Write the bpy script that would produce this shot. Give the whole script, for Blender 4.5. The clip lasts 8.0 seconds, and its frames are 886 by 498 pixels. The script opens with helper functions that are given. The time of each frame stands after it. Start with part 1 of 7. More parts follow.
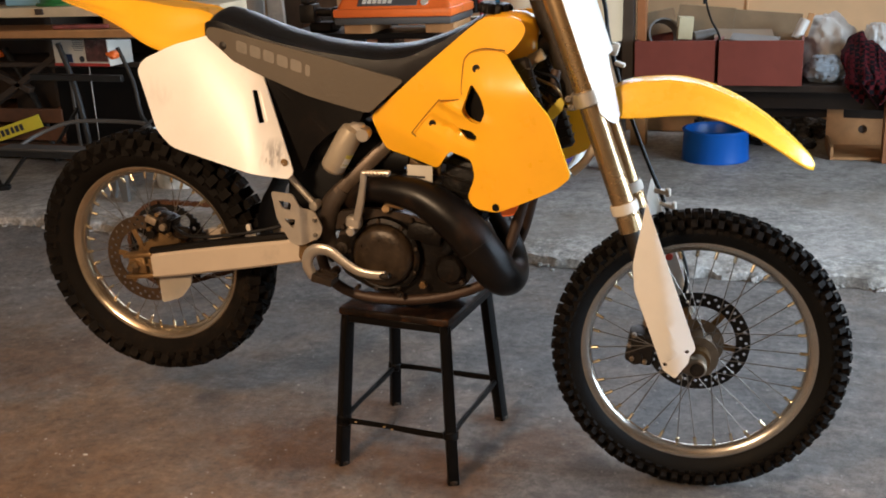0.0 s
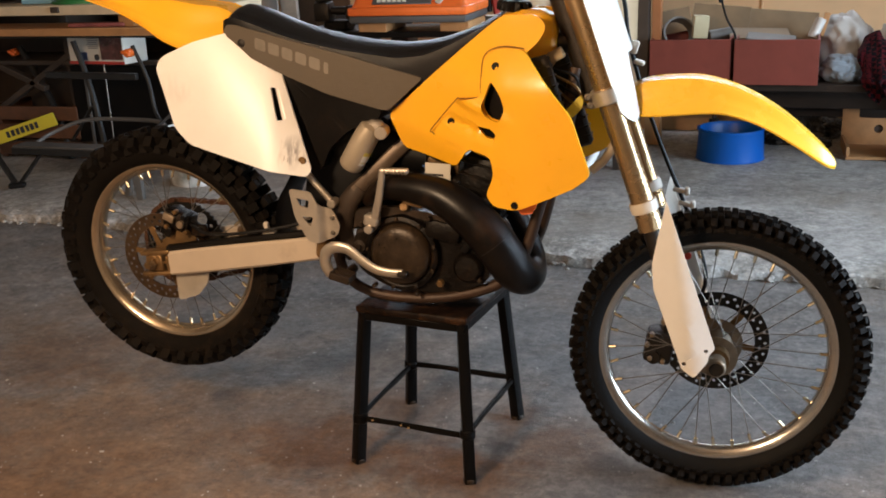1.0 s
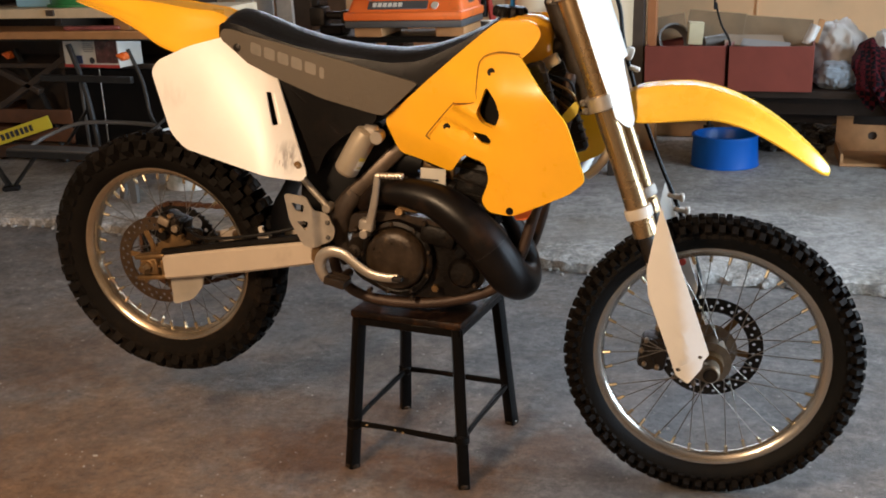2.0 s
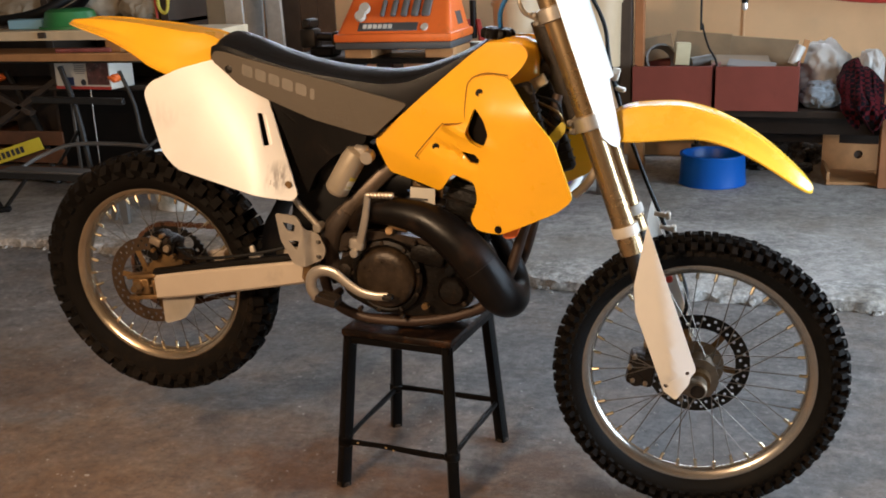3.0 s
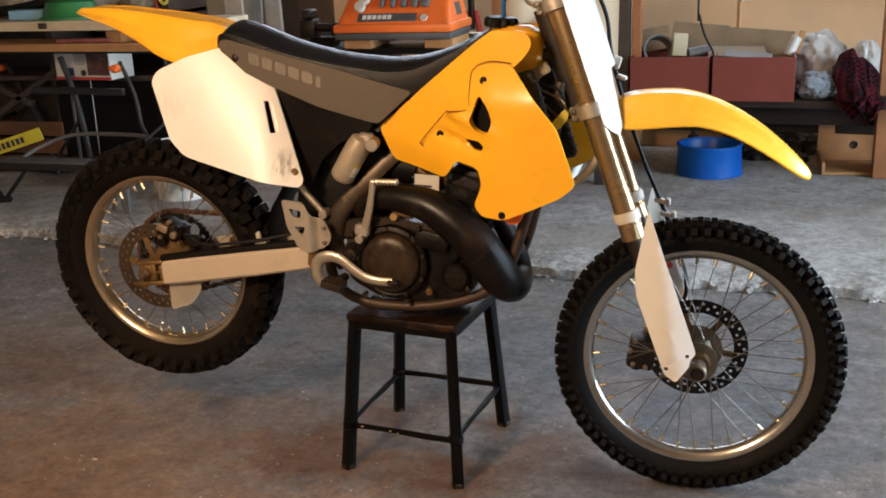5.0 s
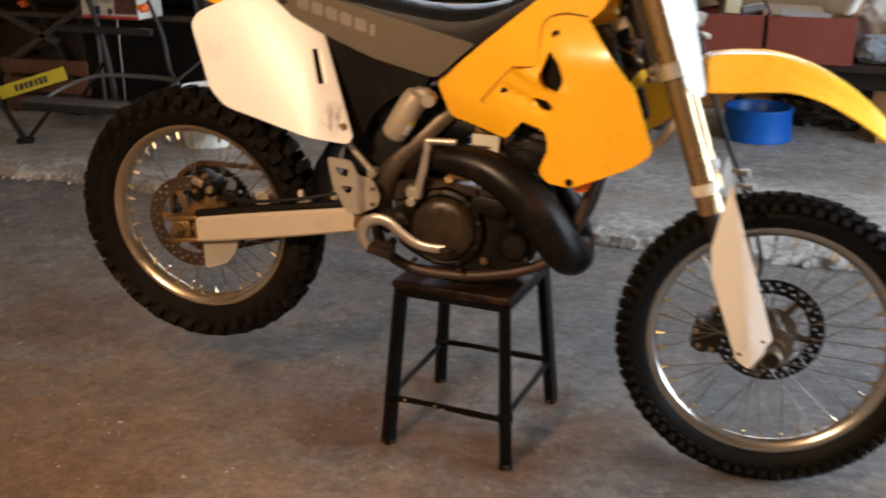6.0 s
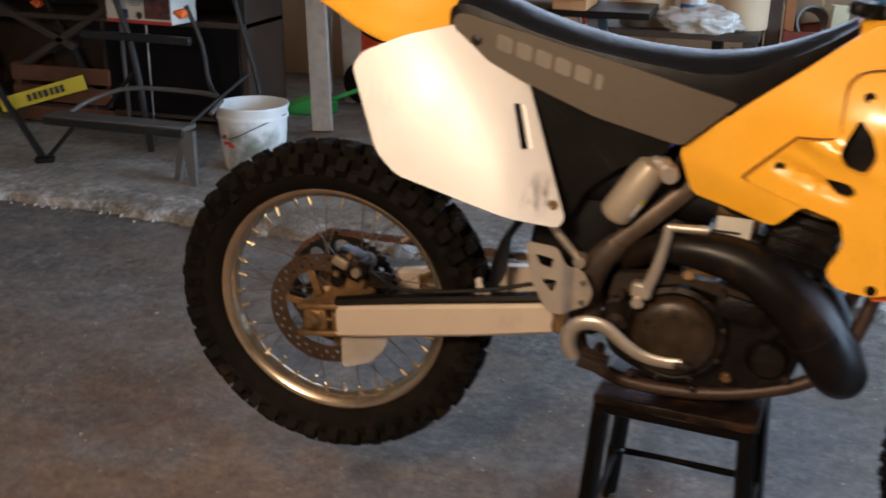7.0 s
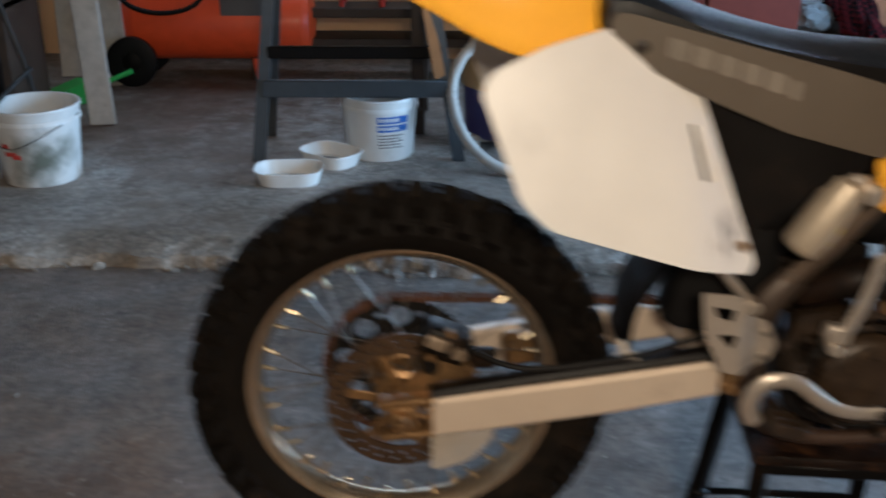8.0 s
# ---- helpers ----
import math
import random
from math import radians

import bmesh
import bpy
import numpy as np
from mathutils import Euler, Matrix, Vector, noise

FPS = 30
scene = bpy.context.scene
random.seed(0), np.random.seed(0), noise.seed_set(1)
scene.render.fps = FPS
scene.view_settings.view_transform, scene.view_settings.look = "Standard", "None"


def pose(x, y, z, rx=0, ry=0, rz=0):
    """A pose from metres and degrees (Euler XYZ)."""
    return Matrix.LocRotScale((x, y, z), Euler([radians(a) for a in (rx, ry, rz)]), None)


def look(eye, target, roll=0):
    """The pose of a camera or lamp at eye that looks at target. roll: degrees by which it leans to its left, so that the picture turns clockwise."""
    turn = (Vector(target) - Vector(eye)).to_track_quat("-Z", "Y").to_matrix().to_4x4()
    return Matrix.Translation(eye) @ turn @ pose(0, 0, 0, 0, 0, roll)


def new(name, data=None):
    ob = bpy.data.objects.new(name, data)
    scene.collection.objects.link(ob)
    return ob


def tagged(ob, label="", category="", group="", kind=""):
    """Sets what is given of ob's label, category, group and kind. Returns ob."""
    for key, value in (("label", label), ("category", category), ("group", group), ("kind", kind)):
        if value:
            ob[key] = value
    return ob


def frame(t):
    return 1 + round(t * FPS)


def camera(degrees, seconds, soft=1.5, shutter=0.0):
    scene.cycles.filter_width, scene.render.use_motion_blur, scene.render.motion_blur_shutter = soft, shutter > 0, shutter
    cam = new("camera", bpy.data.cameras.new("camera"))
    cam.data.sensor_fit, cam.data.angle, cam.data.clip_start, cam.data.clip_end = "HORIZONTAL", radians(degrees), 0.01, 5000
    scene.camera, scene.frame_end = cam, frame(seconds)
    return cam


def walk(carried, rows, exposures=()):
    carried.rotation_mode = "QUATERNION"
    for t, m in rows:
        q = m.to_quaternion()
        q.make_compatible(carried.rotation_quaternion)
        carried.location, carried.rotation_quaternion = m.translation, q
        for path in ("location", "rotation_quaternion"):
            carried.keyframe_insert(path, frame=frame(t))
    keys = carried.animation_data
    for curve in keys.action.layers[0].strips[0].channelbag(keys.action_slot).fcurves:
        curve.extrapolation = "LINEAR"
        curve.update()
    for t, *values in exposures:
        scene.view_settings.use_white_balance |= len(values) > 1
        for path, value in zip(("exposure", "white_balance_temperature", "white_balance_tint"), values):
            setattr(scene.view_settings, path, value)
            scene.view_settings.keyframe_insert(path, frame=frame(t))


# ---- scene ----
cam = camera(46.9, 8.0, soft=1.8, shutter=0.6)
PATH = [
    (0, (0.7305, -0.0226, 1.3539), (0.1410, 1.7874, 0.7406), -2.67),
    (0.5, (0.7218, -0.0242, 1.3514), (0.1213, 1.7821, 0.7374), -2.61),
    (1, (0.7114, -0.0239, 1.3505), (0.1031, 1.7798, 0.7369), -2.66),
    (2.5, (0.7106, -0.0288, 1.3546), (0.1164, 1.7880, 0.7660), -2.17),
    (3, (0.7221, -0.0493, 1.3566), (0.1381, 1.7769, 0.7877), -2.41),
    (3.5, (0.7295, -0.0761, 1.3559), (0.1439, 1.7494, 0.7861), -2.46),
    (4, (0.7246, -0.0911, 1.3541), (0.1438, 1.7331, 0.7755), -2.40),
    (5.5, (0.6906, -0.0972, 1.3503), (0.1254, 1.7291, 0.7626), -2.14),
    (6, (0.5682, 0.0479, 1.3338), (-0.0265, 1.8352, 0.6614), -0.65),
    (6.2, (0.4847, 0.1409, 1.3348), (-0.1322, 1.9158, 0.6498), 0.18),
    (6.5, (0.3237, 0.2976, 1.3531), (-0.3035, 2.0809, 0.7003), 0.29),
    (6.7, (0.1716, 0.3703, 1.3737), (-0.4309, 2.1546, 0.7005), 0.06),
    (7, (-0.0575, 0.4488, 1.3583), (-0.5959, 2.2484, 0.6715), 0.60),
    (7.2, (-0.2258, 0.4983, 1.3556), (-0.6497, 2.3216, 0.6513), -0.84),
    (7.3, (-0.3076, 0.5359, 1.3649), (-0.6471, 2.3673, 0.6363), -0.64),
    (7.5, (-0.4721, 0.6446, 1.3595), (-0.6027, 2.5048, 0.6365), 0.54),
    (7.7, (-0.5967, 0.7210, 1.3555), (-0.6633, 2.5849, 0.6335), -0.34),
    (7.8, (-0.6610, 0.7655, 1.3506), (-0.6366, 2.6192, 0.6000), 0.10),
    (8, (-0.8302, 0.8330, 1.3686), (-0.7657, 2.6747, 0.5915), 0.53),
]
# the film camera's white balance drifts bluer towards the end
BALANCE = [(0.0, 0.0, 6230, 12.5), (5.5, 0.0, 6230, 12.5), (5.9, 0.0, 6400, 14), (6.5, -0.08, 6900, 17), (7.0, -0.12, 5500, 11), (7.5, -0.31, 5270, 7.5), (8.0, -0.29, 4950, 4)]
walk(cam, [(t, look(eye, target, roll)) for t, eye, target, roll in PATH], BALANCE)

# ---- light: daylight through the open garage door, one warm ceiling bulb ----
world = bpy.data.worlds.new("sky")
scene.world = world
world.use_nodes = True
wn = world.node_tree.nodes
sky = wn.new("ShaderNodeTexSky")
sky.sky_type, sky.sun_disc = "NISHITA", False
sky.sun_elevation, sky.sun_rotation = radians(35), radians(200)
world.node_tree.links.new(sky.outputs[0], wn["Background"].inputs[0])
wn["Background"].inputs[1].default_value = 0.10


def area_lamp(name, m, w, h, watts, col):
    d = bpy.data.lights.new(name, "AREA")
    d.shape, d.size, d.size_y, d.energy, d.color = "RECTANGLE", w, h, watts, col
    d.spread = radians(130)
    ob = new(name, d)
    ob.matrix_world = m
    return ob


door_light = area_lamp("door_daylight", look((4.0, 3.10, 1.25), (0.0, 3.1, 0.4)), 2.9, 2.2, 222, (0.69, 0.86, 1.0))
window_light = area_lamp("window_daylight", pose(-0.2, 6.72, 2.2, 60, 0, 180), 4.2, 0.5, 34, (0.80, 0.90, 1.0))
bulb = bpy.data.lights.new("bulb_light", "POINT")
bulb.energy, bulb.color, bulb.shadow_soft_size = 228, (1.0, 0.69, 0.405), 0.16
bulb_ob = new("bulb_light", bulb)
bulb_ob.location = (-0.62, 0.15, 1.80)

# ---- mesh helpers ----


def part(name, bm, material, parent=None, label="", sharp=38):
    """Links a bmesh as one mesh object."""
    me = bpy.data.meshes.new(name)
    bmesh.ops.recalc_face_normals(bm, faces=bm.faces)
    bm.to_mesh(me)
    bm.free()
    for p in me.polygons:
        p.use_smooth = True
    me.set_sharp_from_angle(angle=radians(sharp))
    me.materials.append(material)
    ob = new(name, me)
    if parent is not None:
        ob.parent = parent
    if label:
        ob["label"] = label
    return ob


def thing(name, m, label, category, group="", kind=""):
    """An empty that carries the parts of one thing."""
    ob = new(name)
    ob.empty_display_size = 0.1
    ob.matrix_world = m
    return tagged(ob, label, category, group, kind)


def box(w, d, h, m=None, bevel=0.003, seg=1):
    bm = bmesh.new()
    bmesh.ops.create_cube(bm, size=1)
    bmesh.ops.scale(bm, vec=(w, d, h), verts=bm.verts)
    if bevel:
        bmesh.ops.bevel(bm, geom=bm.edges[:], offset=bevel, segments=seg, affect="EDGES", profile=0.5)
    if m is not None:
        bmesh.ops.transform(bm, matrix=m, verts=bm.verts)
    return bm


def join(*bms):
    out = bms[0]
    for b in bms[1:]:
        me = bpy.data.meshes.new("tmp")
        b.to_mesh(me)
        b.free()
        out.from_mesh(me)
        bpy.data.meshes.remove(me)
    return out


def lathe(prof, n=40, m=None, closed=False):
    """Turns a profile of (radius, height) about z."""
    bm = bmesh.new()
    rings = []
    for r, h in prof:
        rings.append([bm.verts.new((r * math.cos(2 * math.pi * i / n), r * math.sin(2 * math.pi * i / n), h)) for i in range(n)])
    pairs = list(zip(rings, rings[1:])) + ([(rings[-1], rings[0])] if closed else [])
    for a, b in pairs:
        for i in range(n):
            bm.faces.new((a[i], a[(i + 1) % n], b[(i + 1) % n], b[i]))
    if not closed:
        for ring, (r, h) in ((rings[0], prof[0]), (rings[-1], prof[-1])):
            if r < 0.02:
                bm.faces.new(ring)
    if m is not None:
        bmesh.ops.transform(bm, matrix=m, verts=bm.verts)
    return bm


def cyl(r, a, b, n=20, bevel=0.002, r2=None):
    """A cylinder or cone from a to b with eased ends."""
    a, b = Vector(a), Vector(b)
    L, r2 = (b - a).length, r if r2 is None else r2
    e = min(bevel, r * 0.4, r2 * 0.4, L * 0.4)
    m = Matrix.Translation(a) @ (b - a).to_track_quat("Z", "Y").to_matrix().to_4x4()
    bm = lathe([(r - e, 0), (r, e), (r2, L - e), (r2 - e, L)], n, m)
    bm.verts.ensure_lookup_table()
    if r - e >= 0.02:
        bm.faces.new(bm.verts[:n])
    if r2 - e >= 0.02:
        bm.faces.new(bm.verts[3 * n:4 * n])
    return bm


def curve_points(pts, k=6):
    """A smooth line through the points."""
    P = [Vector(p) for p in pts]
    if len(P) < 3 or k < 2:
        return P
    Q = [2 * P[0] - P[1]] + P + [2 * P[-1] - P[-2]]
    out = []
    for i in range(1, len(Q) - 2):
        p0, p1, p2, p3 = Q[i - 1:i + 3]
        for j in range(k):
            t = j / k
            out.append(0.5 * (2 * p1 + (p2 - p0) * t + (2 * p0 - 5 * p1 + 4 * p2 - p3) * t * t + (3 * p1 - p0 - 3 * p2 + p3) * t ** 3))
    return out + [P[-1]]


def sweep(pts, rad, n=10, k=6, flat=1.0, cap=True, up=None):
    """A tube along a smooth line; rad: one radius or one for each point; flat squeezes it along the second cross direction."""
    C = curve_points(pts, k)
    rads = list(rad) if isinstance(rad, (list, tuple)) else [rad] * len(pts)
    R = [v.x for v in curve_points([(r, 0, 0) for r in rads], k)]
    bm = bmesh.new()
    T = (C[1] - C[0]).normalized()
    side = Vector(up) if up is not None else (Vector((0, 0, 1)) if abs(T.z) < 0.9 else Vector((1, 0, 0)))
    rings = []
    for i, c in enumerate(C):
        T = (C[min(i + 1, len(C) - 1)] - C[max(i - 1, 0)]).normalized()
        side = (side - T * side.dot(T)).normalized()
        B = T.cross(side)
        rings.append([bm.verts.new(c + R[i] * (math.cos(a) * side + flat * math.sin(a) * B)) for a in [2 * math.pi * q / n for q in range(n)]])
    for a, b in zip(rings, rings[1:]):
        for i in range(n):
            bm.faces.new((a[i], a[(i + 1) % n], b[(i + 1) % n], b[i]))
    if cap:
        bm.faces.new(rings[0])
        bm.faces.new(rings[-1])
    return bm


def rounded(pts, r=0.01, seg=4):
    """An outline with eased corners."""
    out, n = [], len(pts)
    for i in range(n):
        p, a, b = (Vector((*pts[j % n][:2],)) for j in (i, i - 1, i + 1))
        u, v = (a - p), (b - p)
        d = min(r, u.length * 0.45, v.length * 0.45)
        s, e = p + u.normalized() * d, p + v.normalized() * d
        for j in range(seg + 1):
            t = j / seg
            q = (1 - t) ** 2 * s + 2 * t * (1 - t) * p + t * t * e
            out.append((q.x, q.y))
    return out


def circle_pts(cx, cy, r, n=12):
    return [(cx + r * math.cos(2 * math.pi * i / n), cy + r * math.sin(2 * math.pi * i / n)) for i in range(n)]


def sheet(outline, holes=(), lat=None, thick=0.004, length=0.05, to=None):
    """A sheet with an outline in (x, z) and holes, bent by lat(x, z) towards -y, with a thickness."""
    bm = bmesh.new()
    loops = [outline] + list(holes)
    for lp in loops:
        vs = [bm.verts.new((x, 0, z)) for x, z in lp]
        for i in range(len(vs)):
            bm.edges.new((vs[i], vs[(i + 1) % len(vs)]))
    bmesh.ops.triangle_fill(bm, use_beauty=True, use_dissolve=False, edges=bm.edges[:])
    for _ in range(6):
        es = [e for e in bm.edges if e.calc_length() > length]
        if not es or lat is None:
            break
        bmesh.ops.subdivide_edges(bm, edges=es, cuts=1)
        bmesh.ops.triangulate(bm, faces=[f for f in bm.faces if len(f.verts) > 3])
    if lat is not None:
        for v in bm.verts:
            v.co.y = -lat(v.co.x, v.co.z)
    bmesh.ops.recalc_face_normals(bm, faces=bm.faces)
    res = bmesh.ops.extrude_face_region(bm, geom=bm.faces[:])
    for v in [g for g in res["geom"] if isinstance(g, bmesh.types.BMVert)]:
        v.co.y += thick
    if to is not None:
        bmesh.ops.transform(bm, matrix=to, verts=bm.verts)
    return bm


def loft(rings, closed_ring=True, cap=True):
    bm = bmesh.new()
    R = [[bm.verts.new(p) for p in ring] for ring in rings]
    n = len(R[0])
    for a, b in zip(R, R[1:]):
        for i in range(n if closed_ring else n - 1):
            bm.faces.new((a[i], a[(i + 1) % n], b[(i + 1) % n], b[i]))
    if cap and closed_ring:
        bm.faces.new(R[0])
        bm.faces.new(R[-1])
    return bm


def thicken(bm, t):
    bmesh.ops.recalc_face_normals(bm, faces=bm.faces)
    bmesh.ops.solidify(bm, geom=bm.faces[:], thickness=t)
    return bm


# ---- materials ----


def mat(name, col, rough=0.5, metal=0.0, var=0.2, scale=12.0, big=2.0, bump=0.1, bscale=150.0, dirt=None, dirt_amount=0.0, coat=0.0, rvar=0.12, spread=False, spec=0.5):
    """A surface with variation at two scales, fine relief, and dirt patches of a second colour."""
    m = bpy.data.materials.new(name)
    m.use_nodes = True
    nt = m.node_tree
    N, L = nt.nodes, nt.links
    bsdf = N["Principled BSDF"]
    tc = N.new("ShaderNodeTexCoord")
    src = tc.outputs["Object"]

    def noise_node(s, detail=5.0, rough_=0.6):
        n = N.new("ShaderNodeTexNoise")
        n.inputs["Scale"].default_value, n.inputs["Detail"].default_value, n.inputs["Roughness"].default_value = s, detail, rough_
        L.new(src, n.inputs["Vector"])
        return n.outputs["Fac"]

    def math_node(op, a, b):
        n = N.new("ShaderNodeMath")
        n.operation = op
        for i, q in enumerate((a, b)):
            if isinstance(q, (int, float)):
                n.inputs[i].default_value = q
            else:
                L.new(q, n.inputs[i])
        return n.outputs[0]

    def ramp(fac, lo, hi):
        n = N.new("ShaderNodeMapRange")
        n.inputs["From Min"].default_value, n.inputs["From Max"].default_value = lo, hi
        L.new(fac, n.inputs["Value"])
        return n.outputs[0]

    def mix(fac, a, b):
        n = N.new("ShaderNodeMix")
        n.data_type = "RGBA"
        for i, q in ((0, fac), (6, a), (7, b)):
            if isinstance(q, (int, float)):
                n.inputs[i].default_value = q
            elif isinstance(q, tuple):
                n.inputs[i].default_value = (*q, 1)
            else:
                L.new(q, n.inputs[i])
        return n.outputs[2]

    fine, large = noise_node(scale), noise_node(big, 4.0)
    tone = math_node("ADD", math_node("MULTIPLY", fine, 0.5), math_node("MULTIPLY", large, 0.5))
    dark = tuple(c * (1 - var) for c in col)
    light = tuple(min(1.0, c * (1 + var * 0.6)) for c in col)
    c_out = mix(ramp(tone, 0.35, 0.65), dark, light)
    if spread:
        oi = N.new("ShaderNodeObjectInfo")
        c_out = mix(math_node("MULTIPLY", oi.outputs["Random"], 0.35), c_out, tuple(c * 0.55 for c in col))
    if dirt is not None:
        patches = ramp(noise_node(big * 1.7 + 1.3, 8.0, 0.7), 0.62 - dirt_amount * 0.25, 0.75 - dirt_amount * 0.2)
        c_out = mix(math_node("MULTIPLY", patches, min(1.0, 0.4 + dirt_amount)), c_out, dirt)
    L.new(c_out, bsdf.inputs["Base Color"])
    L.new(math_node("ADD", math_node("MULTIPLY", math_node("SUBTRACT", tone, 0.5), rvar * 2.5), rough), bsdf.inputs["Roughness"])
    bsdf.inputs["Metallic"].default_value = metal
    bsdf.inputs["Specular IOR Level"].default_value = spec
    if coat:
        bsdf.inputs["Coat Weight"].default_value, bsdf.inputs["Coat Roughness"].default_value = coat, 0.12
    if bump:
        b = N.new("ShaderNodeBump")
        b.inputs["Strength"].default_value, b.inputs["Distance"].default_value = bump, 0.004
        L.new(math_node("ADD", noise_node(bscale, 3.0), math_node("MULTIPLY", noise_node(bscale * 0.12, 4.0), 1.5)), b.inputs["Height"])
        L.new(b.outputs[0], bsdf.inputs["Normal"])
    return m


YELLOW = mat("yellow_plastic", (0.88, 0.43, 0.010), 0.30, var=0.06, bump=0.03, bscale=90, coat=0.25, dirt=(0.45, 0.22, 0.02), dirt_amount=0.02)
YELLOW_PALE = mat("fender_yellow", (0.90, 0.53, 0.035), 0.28, var=0.06, bump=0.02, bscale=90, coat=0.08, dirt=(0.45, 0.25, 0.03), dirt_amount=0.03)
WHITE = mat("white_plastic", (0.66, 0.625, 0.58), 0.38, var=0.06, bump=0.05, bscale=120, dirt=(0.48, 0.42, 0.35), dirt_amount=0.12, spec=0.9)
SEAT_BLACK = mat("seat_vinyl", (0.0048, 0.0040, 0.0038), 0.30, var=0.3, scale=30, bump=0.20, bscale=500, rvar=0.1, spec=0.22)
SEAT_GREY = mat("seat_side_vinyl", (0.080, 0.061, 0.041), 0.55, var=0.1, bump=0.2, bscale=500, dirt=(0.09, 0.075, 0.06), dirt_amount=0.12)
MARK_GREY = mat("pale_marking", (0.175, 0.148, 0.118), 0.5, var=0.15, bump=0.1, bscale=300, dirt=(0.11, 0.092, 0.070), dirt_amount=0.35)
RUBBER = mat("tyre_rubber", (0.0060, 0.0046, 0.0036), 0.72, var=0.35, scale=25, big=6, bump=0.4, bscale=260, dirt=(0.020, 0.013, 0.008), dirt_amount=0.3, spec=0.10)
CARCASS = mat("tyre_carcass", (0.0042, 0.0040, 0.0039), 0.60, var=0.3, scale=25, big=6, bump=0.3, bscale=220, dirt=(0.010, 0.007, 0.005), dirt_amount=0.2, spec=0.14)
RUBBER_BLACK = mat("black_rubber", (0.0055, 0.005, 0.005), 0.55, var=0.3, bump=0.15, bscale=200, spec=0.2)
BLACK_PLASTIC = mat("black_plastic", (0.0055, 0.0045, 0.004), 0.42, var=0.3, bump=0.12, bscale=200, dirt=(0.020, 0.012, 0.008), dirt_amount=0.15, spec=0.12)
ALU = mat("aluminium", (0.52, 0.46, 0.385), 0.38, 0.75, var=0.12, scale=40, bump=0.08, bscale=300, dirt=(0.28, 0.22, 0.16), dirt_amount=0.1)
CAST = mat("stained_cast_aluminium", (0.23, 0.175, 0.12), 0.45, 0.5, var=0.35, scale=40, bump=0.15, bscale=200, dirt=(0.09, 0.06, 0.035), dirt_amount=0.3)
RIM = mat("rim_aluminium", (0.44, 0.41, 0.37), 0.20, 0.92, var=0.1, scale=40, bump=0.015, bscale=350, dirt=(0.35, 0.3, 0.24), dirt_amount=0.06)
ARM_ALU = mat("painted_swingarm", (0.60, 0.50, 0.39), 0.42, 0.35, var=0.06, scale=20, bump=0.05, bscale=300, dirt=(0.38, 0.31, 0.24), dirt_amount=0.08)
CHROME = mat("fork_chrome", (0.42, 0.29, 0.155), 0.27, 0.85, var=0.06, bump=0.02, bscale=100)
NIPPLE = mat("spoke_nipple", (0.78, 0.66, 0.46), 0.22, 0.95, var=0.15, scale=60, bump=0.02)
STEEL = mat("spoke_steel", (0.24, 0.215, 0.185), 0.38, 0.9, var=0.3, scale=60, bump=0.05)
DARK_METAL = mat("dark_metal", (0.024, 0.018, 0.0135), 0.46, 0.5, var=0.4, scale=18, bump=0.3, bscale=160, dirt=(0.05, 0.03, 0.016), dirt_amount=0.25)
ENGINE = mat("engine_case", (0.0060, 0.0043, 0.0031), 0.42, 0.2, var=0.6, scale=30, big=10, bump=0.5, bscale=120, dirt=(0.040, 0.021, 0.010), dirt_amount=0.30, spec=0.22, rvar=0.25)
COVER = mat("clutch_cover", (0.036, 0.023, 0.013), 0.36, 0.2, var=0.6, scale=34, big=11, bump=0.2, bscale=160, dirt=(0.085, 0.055, 0.030), dirt_amount=0.30, spec=0.35, rvar=0.3)
PIPE = mat("exhaust_black", (0.0050, 0.0034, 0.0026), 0.38, 0.0, var=0.5, scale=9, big=4, bump=0.10, bscale=60, dirt=(0.026, 0.013, 0.007), dirt_amount=0.35, spec=0.20, rvar=0.3)
SPAR_STEEL = mat("scratched_spar_steel", (0.125, 0.090, 0.064), 0.40, 0.45, var=0.4, scale=30, bump=0.1, bscale=200, dirt=(0.045, 0.028, 0.017), dirt_amount=0.35)
FRAME_STEEL = mat("frame_steel", (0.060, 0.044, 0.033), 0.42, 0.4, var=0.35, bump=0.1, bscale=200, dirt=(0.04, 0.025, 0.016), dirt_amount=0.3)
GRIME = mat("oily_grime", (0.032, 0.019, 0.0095), 0.42, 0.3, var=0.5, scale=25, big=9, bump=0.35, bscale=150, dirt=(0.018, 0.012, 0.008), dirt_amount=0.4)
RAIL_BROWN = mat("rusty_rail", (0.048, 0.026, 0.0155), 0.5, 0.3, var=0.4, scale=20, bump=0.2, bscale=150, dirt=(0.02, 0.013, 0.009), dirt_amount=0.3)
# rear rim: the floor's warm reflection put into a browner colour, plus stains
RIM_BROWN = mat("brown_rim_aluminium", (0.48, 0.39, 0.28), 0.23, 0.9, var=0.15, scale=40, bump=0.02, bscale=350, dirt=(0.22, 0.15, 0.09), dirt_amount=0.15)
RESERVOIR = mat("dull_reservoir", (0.42, 0.35, 0.26), 0.42, 0.4, var=0.15, bump=0.06, dirt=(0.25, 0.18, 0.11), dirt_amount=0.15)
RUST = mat("rusty_chain", (0.085, 0.036, 0.016), 0.65, 0.35, var=0.45, scale=60, bump=0.5, bscale=300)
DISC_STEEL = mat("brake_disc", (0.090, 0.058, 0.034), 0.42, 0.7, var=0.35, scale=25, bump=0.1, dirt=(0.12, 0.07, 0.04), dirt_amount=0.25)
SPROCKET = mat("sprocket_black", (0.011, 0.010, 0.0095), 0.45, 0.5, var=0.3, bump=0.1)
